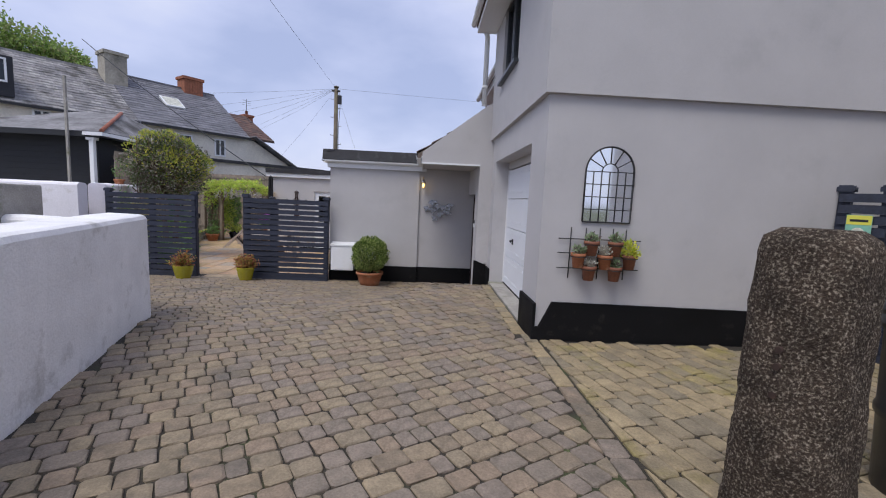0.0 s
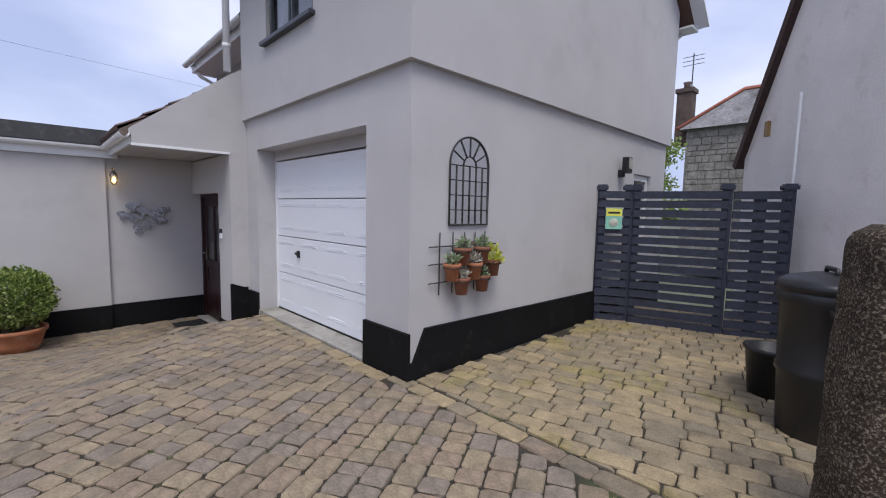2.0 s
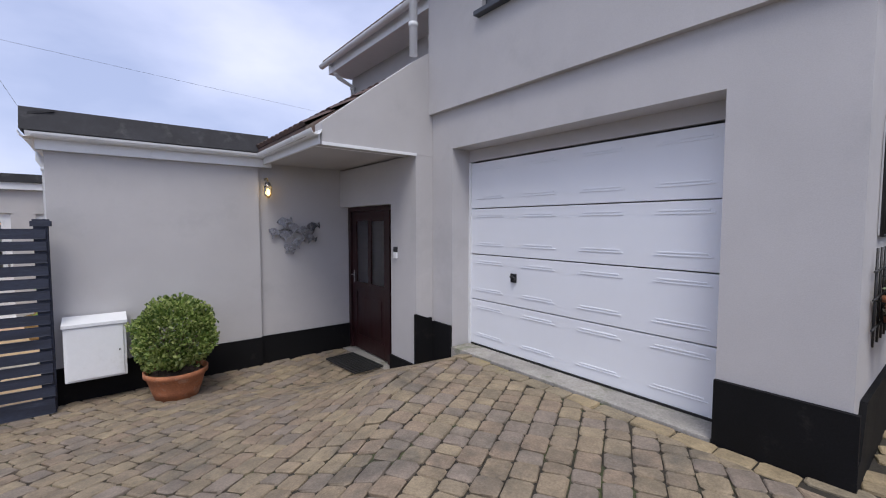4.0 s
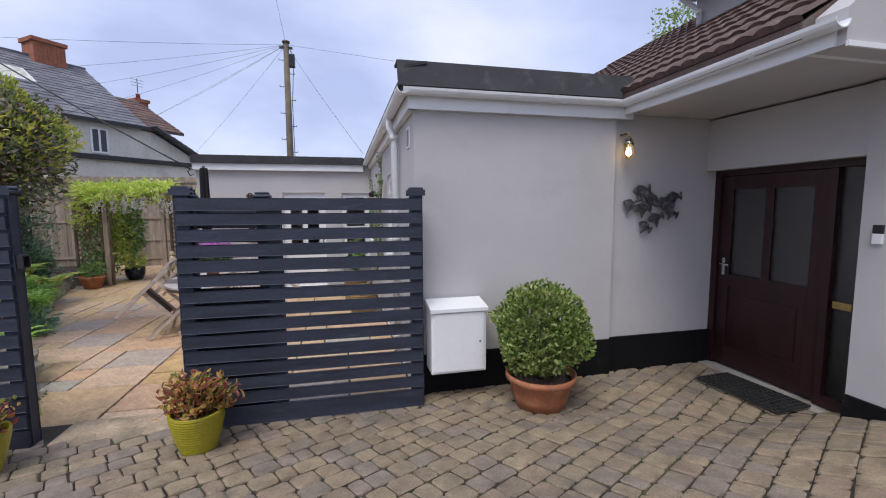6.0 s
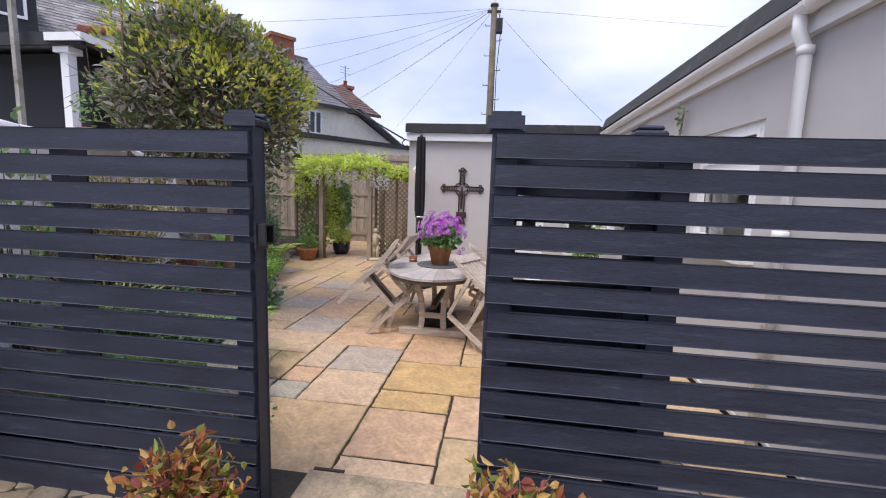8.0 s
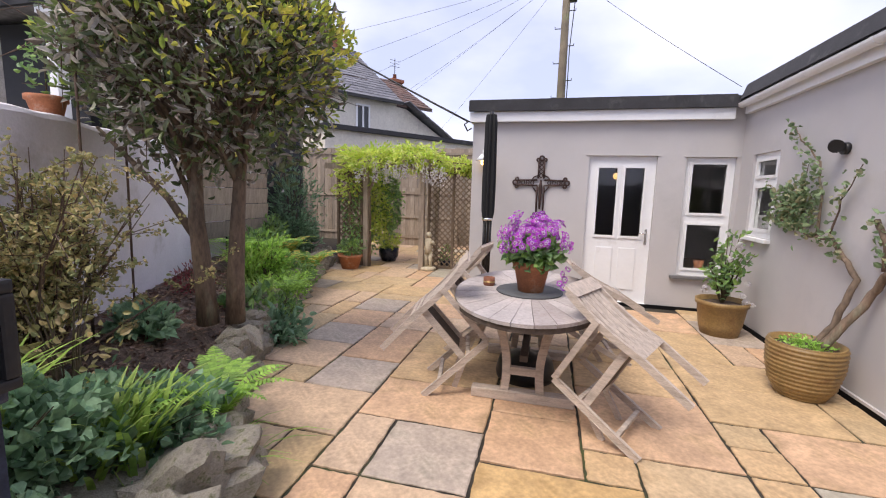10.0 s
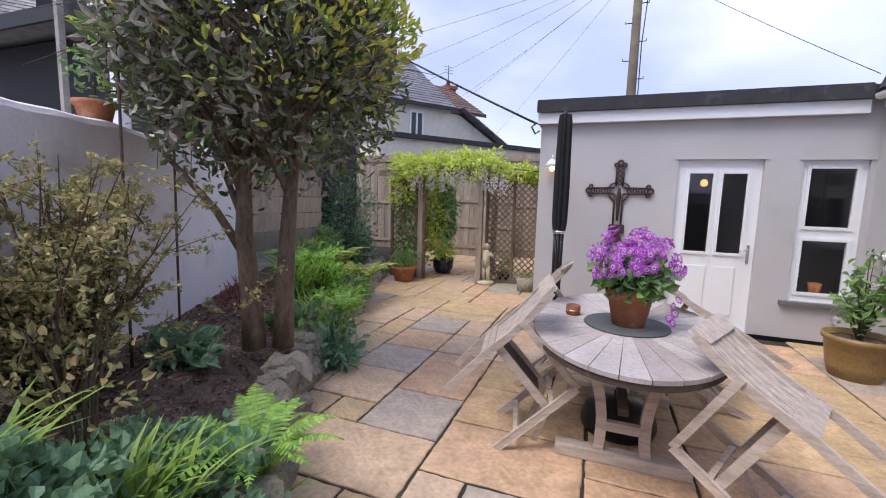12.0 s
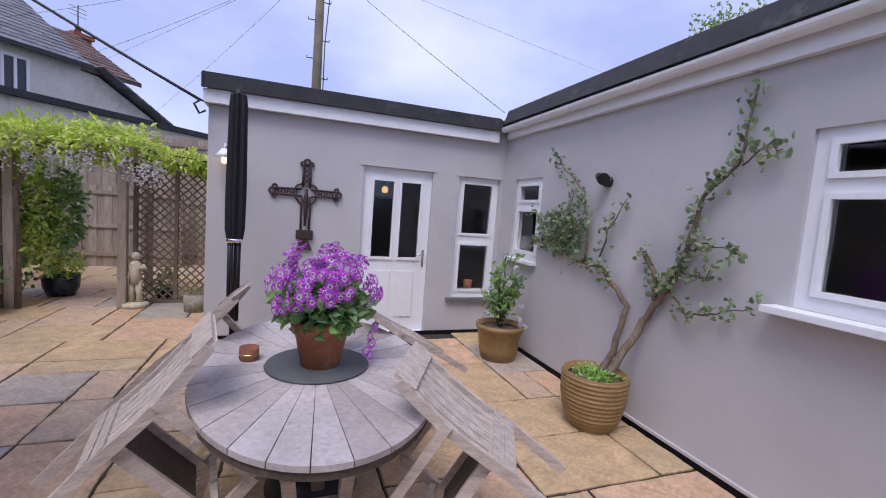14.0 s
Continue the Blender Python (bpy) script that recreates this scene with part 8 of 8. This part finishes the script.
sh2 = thing("stone_house", "grey rubble-stone house with a hipped slate roof", "house", pose(16, 6.9, 0))
wst = part("wall", boxes(((0, -9, -0.5), (2.72, 0, 4.5))), M_STONEW, sh2)
rng = random.Random(77)
z = 1.2
while z < 4.4:
    y, hgt = -4.0, rng.uniform(0.16, 0.3)
    while y < -0.1:
        L = rng.uniform(0.2, 0.5)
        part("stone", boxes(((-0.03, y, z), (0.02, min(y + L, -0.05) - 0.03, min(z + hgt, 4.45) - 0.03)), bevel=0.012), M_STONEW, wst)
        y += L
    z += hgt
bm = bmesh.new()
v = [bm.verts.new(p) for p in ((-0.25, 0.25, 4.48), (2.97, 0.25, 4.48), (2.97, -9.2, 4.48), (-0.25, -9.2, 4.48), (1.36, -1.36, 5.92), (1.36, -8.0, 5.92))]
for f in ((0, 1, 4), (1, 2, 5, 4), (2, 3, 5), (3, 0, 4, 5), (3, 2, 1, 0)):
    bm.faces.new([v[i] for i in f])
rf2 = part("roof", bm, M_MOSSROOF, sh2)
bm = bmesh.new()
tube(bm, [(-0.25, 0.25, 4.50), (1.36, -1.36, 5.95), (1.36, -8, 5.95)], 0.07, 6)
part("ridge_tiles", bm, M_REDTILE, rf2, "red ridge tiles")
M_OLDBRICK = mat("dark_weathered_brick", (0.12, 0.085, 0.07), 0.92, vary=0.25, scale=4, fine=30, bump=0.5, spots=(0.07, 0.06, 0.055), spot_scale=5, spot_amount=0.35)
c2 = part("chimney", boxes(((0.3, 0.0, 4.0), (0.8, 0.5, 5.9)), ((0.25, -0.05, 5.9), (0.85, 0.55, 6.05))), M_OLDBRICK, sh2, "dark brick chimney")
bm = bmesh.new()
lathe(bm, [(0.13, 6.05), (0.10, 6.2), (0.14, 6.3), (0.10, 6.3)], 12, center=(0.55, 0.25, 0))
part("chimney_pot", bm, M_OLDBRICK, c2)
bm = bmesh.new()
tube(bm, [(0.55, 0.1, 6.0), (0.55, 0.1, 7.3)], 0.02, 5)
for z in (6.9, 7.05, 7.2):
    tube(bm, [(0.55, -0.25, z), (0.55, 0.45, z)], 0.012, 4)
part("aerial", bm, M_IRON, sh2)
clump("wall_climber", "green climber on the stone house wall", "climber", 15.75, 4.2, 1.6, (0.4, 0.7, 1.9), 700, 0.15, 0.09, L_GREEN, 301, stems=8)

# ---- paving blocks of the drive ----
def sett_geo(L, Wd, h=0.008, ch=0.009, rnd=None):
    """Corners and faces of one tumbled block lying round the origin, top at z = h."""
    v, j = [], (lambda: rnd.uniform(-0.005, 0.005)) if rnd else (lambda: 0.0)
    for s, z in ((0.0, -0.02), (0.0, h - 0.007), (ch, h)):
        for sx, sy, first in ((-1, -1, 0), (1, -1, 1), (1, 1, 0), (-1, 1, 1)):
            for cut in ((0, 1), (1, 0)) if first == 0 else ((1, 0), (0, 1)):
                v.append((sx * (L / 2 - s - 0.017 * cut[0]) + j(), sy * (Wd / 2 - s - 0.017 * cut[1]) + j(), z))
    f = [(a + i, a + (i + 1) % 8, a + 8 + (i + 1) % 8, a + 8 + i) for a in (0, 8) for i in range(8)] + [tuple(range(16, 24))]
    return v, f

def in_left(x, y):
    if y < 0.85 or y > (9.74 if x < -2.1 else 9.95) or x < -6.9:
        return False
    if y < 4.98 and x < -1.75 - 0.312 * (y - 0.6) + 0.02:
        return False
    if y >= 4.98 and x < -3.2 and y < 6.2 - (x + 7.2) * 0.303:
        return False
    if y < 7.85:
        return x < (1.09 if y > 4.4 else 1.16)
    return x < 1.06

def in_right(x, y):
    return 1.24 < x and 0.85 < y < 4.36 and x < 6.1

rng = random.Random(21)
near, verts, faces, verts_y, faces_y = [], [], [], [], []
def lay(x, y, ang, L, Wd, mossy):
    zc = drive_z(x, y)
    e = 0.08
    gx, gy = (drive_z(x + e, y) - drive_z(x - e, y)) / (2 * e), (drive_z(x, y + e) - drive_z(x, y - e)) / (2 * e)
    if not mossy and -1.35 < x < 0.8 and 2.35 < y < 4.35 and len(near) < 300:
        near.append((x, y, zc, ang, L))
        return
    vs, fs = (verts_y, faces_y) if mossy else (verts, faces)
    v, f = sett_geo(L, Wd, rnd=rng)
    c, s, o, up = math.cos(ang), math.sin(ang), len(vs), rng.uniform(-0.004, 0.004)
    for a, b, z in v:
        px, py = a * c - b * s, a * s + b * c
        if mossy and abs(ang - ANGR) < 0.01:
            px = max(px, 1.293 - x)
        if not mossy and y < 7.85 and x < 1.17 and abs(ang - ANG) < 0.01:
            px = min(px, (1.045 if y > 4.4 else 1.115) - x)
        vs.append((x + px, y + py, zc + px * gx + py * gy + z + up))
    fs.extend([tuple(i + o for i in q) for q in f])

PITCH, GAP, ANG, ANGR = 0.156, 0.010, radians(29), radians(-77)
LENS = (0.115, 0.14, 0.165, 0.195)
for r in range(-60, 90):
    s = -12 + rng.uniform(0, 0.2)
    while s < 12:
        L = rng.choice(LENS)
        cx, cy = (s + L / 2) * math.cos(ANG) - r * PITCH * math.sin(ANG), (s + L / 2) * math.sin(ANG) + r * PITCH * math.cos(ANG)
        s += L
        if in_left(cx, cy):
            lay(cx, cy, ANG, L - GAP, PITCH - GAP, False)
for r in range(-12, 44):
    s = -5 + rng.uniform(0, 0.2)
    while s < 5:
        L = rng.choice((0.165, 0.205, 0.235, 0.265))
        x, y = 1.3 + (s + L / 2) * math.cos(ANGR) - r * 0.142 * math.sin(ANGR), 2.6 + (s + L / 2) * math.sin(ANGR) + r * 0.142 * math.cos(ANGR)
        s += L
        if in_right(x, y):
            lay(x, y, ANGR, L - GAP, 0.142 - GAP, True)
y = 0.9
while y < 7.8:
    L = rng.choice((0.2, 0.24, 0.27))
    lay(1.12 if y > 4.35 else 1.20, y + L / 2, radians(90), L - GAP, 0.15 - GAP, y > 3.2)
    y += L
for nm, vs, fs, mt, lb in (("paving_blocks", verts, faces, M_SETT, "weathered grey-brown tumbled paving blocks of the drive"), ("mossy_paving_blocks", verts_y, faces_y, M_SETTY, "yellowish mossy paving blocks by the side wall")):
    me = bpy.data.meshes.new(nm)
    me.from_pydata(vs, [], fs)
    me.materials.append(mt)
    ob = new(nm, me)
    ob.parent = driveway
    tagged(ob, lb, kind="stuff")
blocks = {}
for x, y, z, ang, L in near:
    if L not in blocks:
        me = bpy.data.meshes.new("paving_block")
        v, f = sett_geo(L, PITCH - GAP, rnd=rng)
        me.from_pydata(v, [], f)
        me.materials.append(M_SETT1)
        blocks[L] = me
    ob = new("paving_block", blocks[L])
    ob.parent = driveway
    ob.matrix_basis = pose(x, y, z + rng.uniform(-0.004, 0.004), rng.uniform(-0.8, 0.8), rng.uniform(-0.8, 0.8), math.degrees(ang) + rng.uniform(-1.5, 1.5))

# ---- sandstone flags of the patio ----

CELL, X0, Y0 = 0.30, -9.66, 9.95
COLS, ROWSN = 25, 44
used = [[False] * ROWSN for _ in range(COLS)]
rng = random.Random(12)
flag_me = {}
def flag_mesh(a, b, stone):
    if (a, b, stone.name) not in flag_me:
        bm = bmesh.new()
        w, h = a * CELL - 0.019, b * CELL - 0.019
        n = 10
        ring = []
        for sx, sy, tx, ty in ((-1, -1, 1, 0), (1, -1, 0, 1), (1, 1, -1, 0), (-1, 1, 0, -1)):
            for k in range(n):
                t = 2 * k / n
                ring.append(((sx + tx * t) * w / 2 + rng.uniform(-0.005, 0.005), (sy + ty * t) * h / 2 + rng.uniform(-0.005, 0.005)))
        lo = [bm.verts.new((x, y, -0.03)) for x, y in ring]
        mi = [bm.verts.new((x, y, -0.006)) for x, y in ring]
        hi = [bm.verts.new((x * (1 - 0.016 / w), y * (1 - 0.016 / h), 0.0)) for x, y in ring]
        for p, q in ((lo, mi), (mi, hi)):
            for i in range(len(p)):
                bm.faces.new((p[i], p[(i + 1) % len(p)], q[(i + 1) % len(p)], q[i]))
        bm.faces.new(hi)
        flag_me[(a, b, stone.name)] = mesh_of(bm, "flagstone", stone)
    return flag_me[(a, b, stone.name)]

SIZES = [(3, 2), (2, 3), (2, 2), (3, 2), (3, 3), (2, 1), (1, 2), (2, 2), (3, 2), (3, 1)]
def set_flag(i, j, a, b, stone):
    for p in range(a):
        for q in range(b):
            used[i + p][j + q] = True
    cx, cy = X0 + (i + a / 2) * CELL, Y0 + (j + b / 2) * CELL
    if cx + a * CELL / 2 < kerb_x(cy) - 0.15 or cx > -2.1 or (cy > 15.8 and cx > -5.85):
        return
    fl = new("flagstone", flag_mesh(a, b, stone))
    fl.parent = patio
    fl.matrix_basis = pose(cx, cy, YARD + rng.uniform(-0.003, 0.003), rng.uniform(-0.25, 0.25), rng.uniform(-0.25, 0.25), rng.choice((0, 180)))

# the flags round the table and along the bed
for i, j, a, b, stone in ((10, 4, 2, 2, M_FLAGP), (12, 4, 1, 2, M_FLAG), (10, 6, 3, 2, M_FLAGP), (13, 4, 1, 1, M_FLAG), (13, 5, 1, 2, M_FLAGP), (14, 5, 2, 2, M_FLAGG), (13, 7, 3, 2, M_FLAG),
                          (14, 3, 2, 2, M_FLAGP), (16, 6, 2, 2, M_FLAG), (16, 4, 3, 2, M_FLAGO), (18, 6, 1, 1, M_FLAG), (19, 5, 2, 2, M_FLAG), (11, 8, 2, 2, M_FLAGG), (10, 8, 1, 1, M_FLAG),
                          (9, 11, 2, 2, M_FLAGG), (9, 9, 2, 2, M_FLAGP), (11, 10, 2, 3, M_FLAG), (22, 7, 3, 2, M_FLAG), (22, 5, 2, 2, M_FLAGG), (21, 8, 1, 1, M_FLAG)):
    set_flag(i, j, a, b, stone)
STONES = [M_FLAG] * 11 + [M_FLAGP] * 4 + [M_FLAGG] * 2 + [M_FLAGO]
for j in range(ROWSN):
    for i in range(COLS):
        if used[i][j]:
            continue
        opts = SIZES[:]
        rng.shuffle(opts)
        for a, b in opts + [(1, 1)]:
            if i + a <= COLS and j + b <= ROWSN and not any(used[i + p][j + q] for p in range(a) for q in range(b)):
                break
        set_flag(i, j, a, b, rng.choice(STONES))
structure("threshold_gate", boxes(((-4.95, 9.66, -0.7), (-4.02, 10.02, -0.446)), bevel=0.012), M_SANDC, "worn sandy concrete threshold of the garden gate", "threshold")
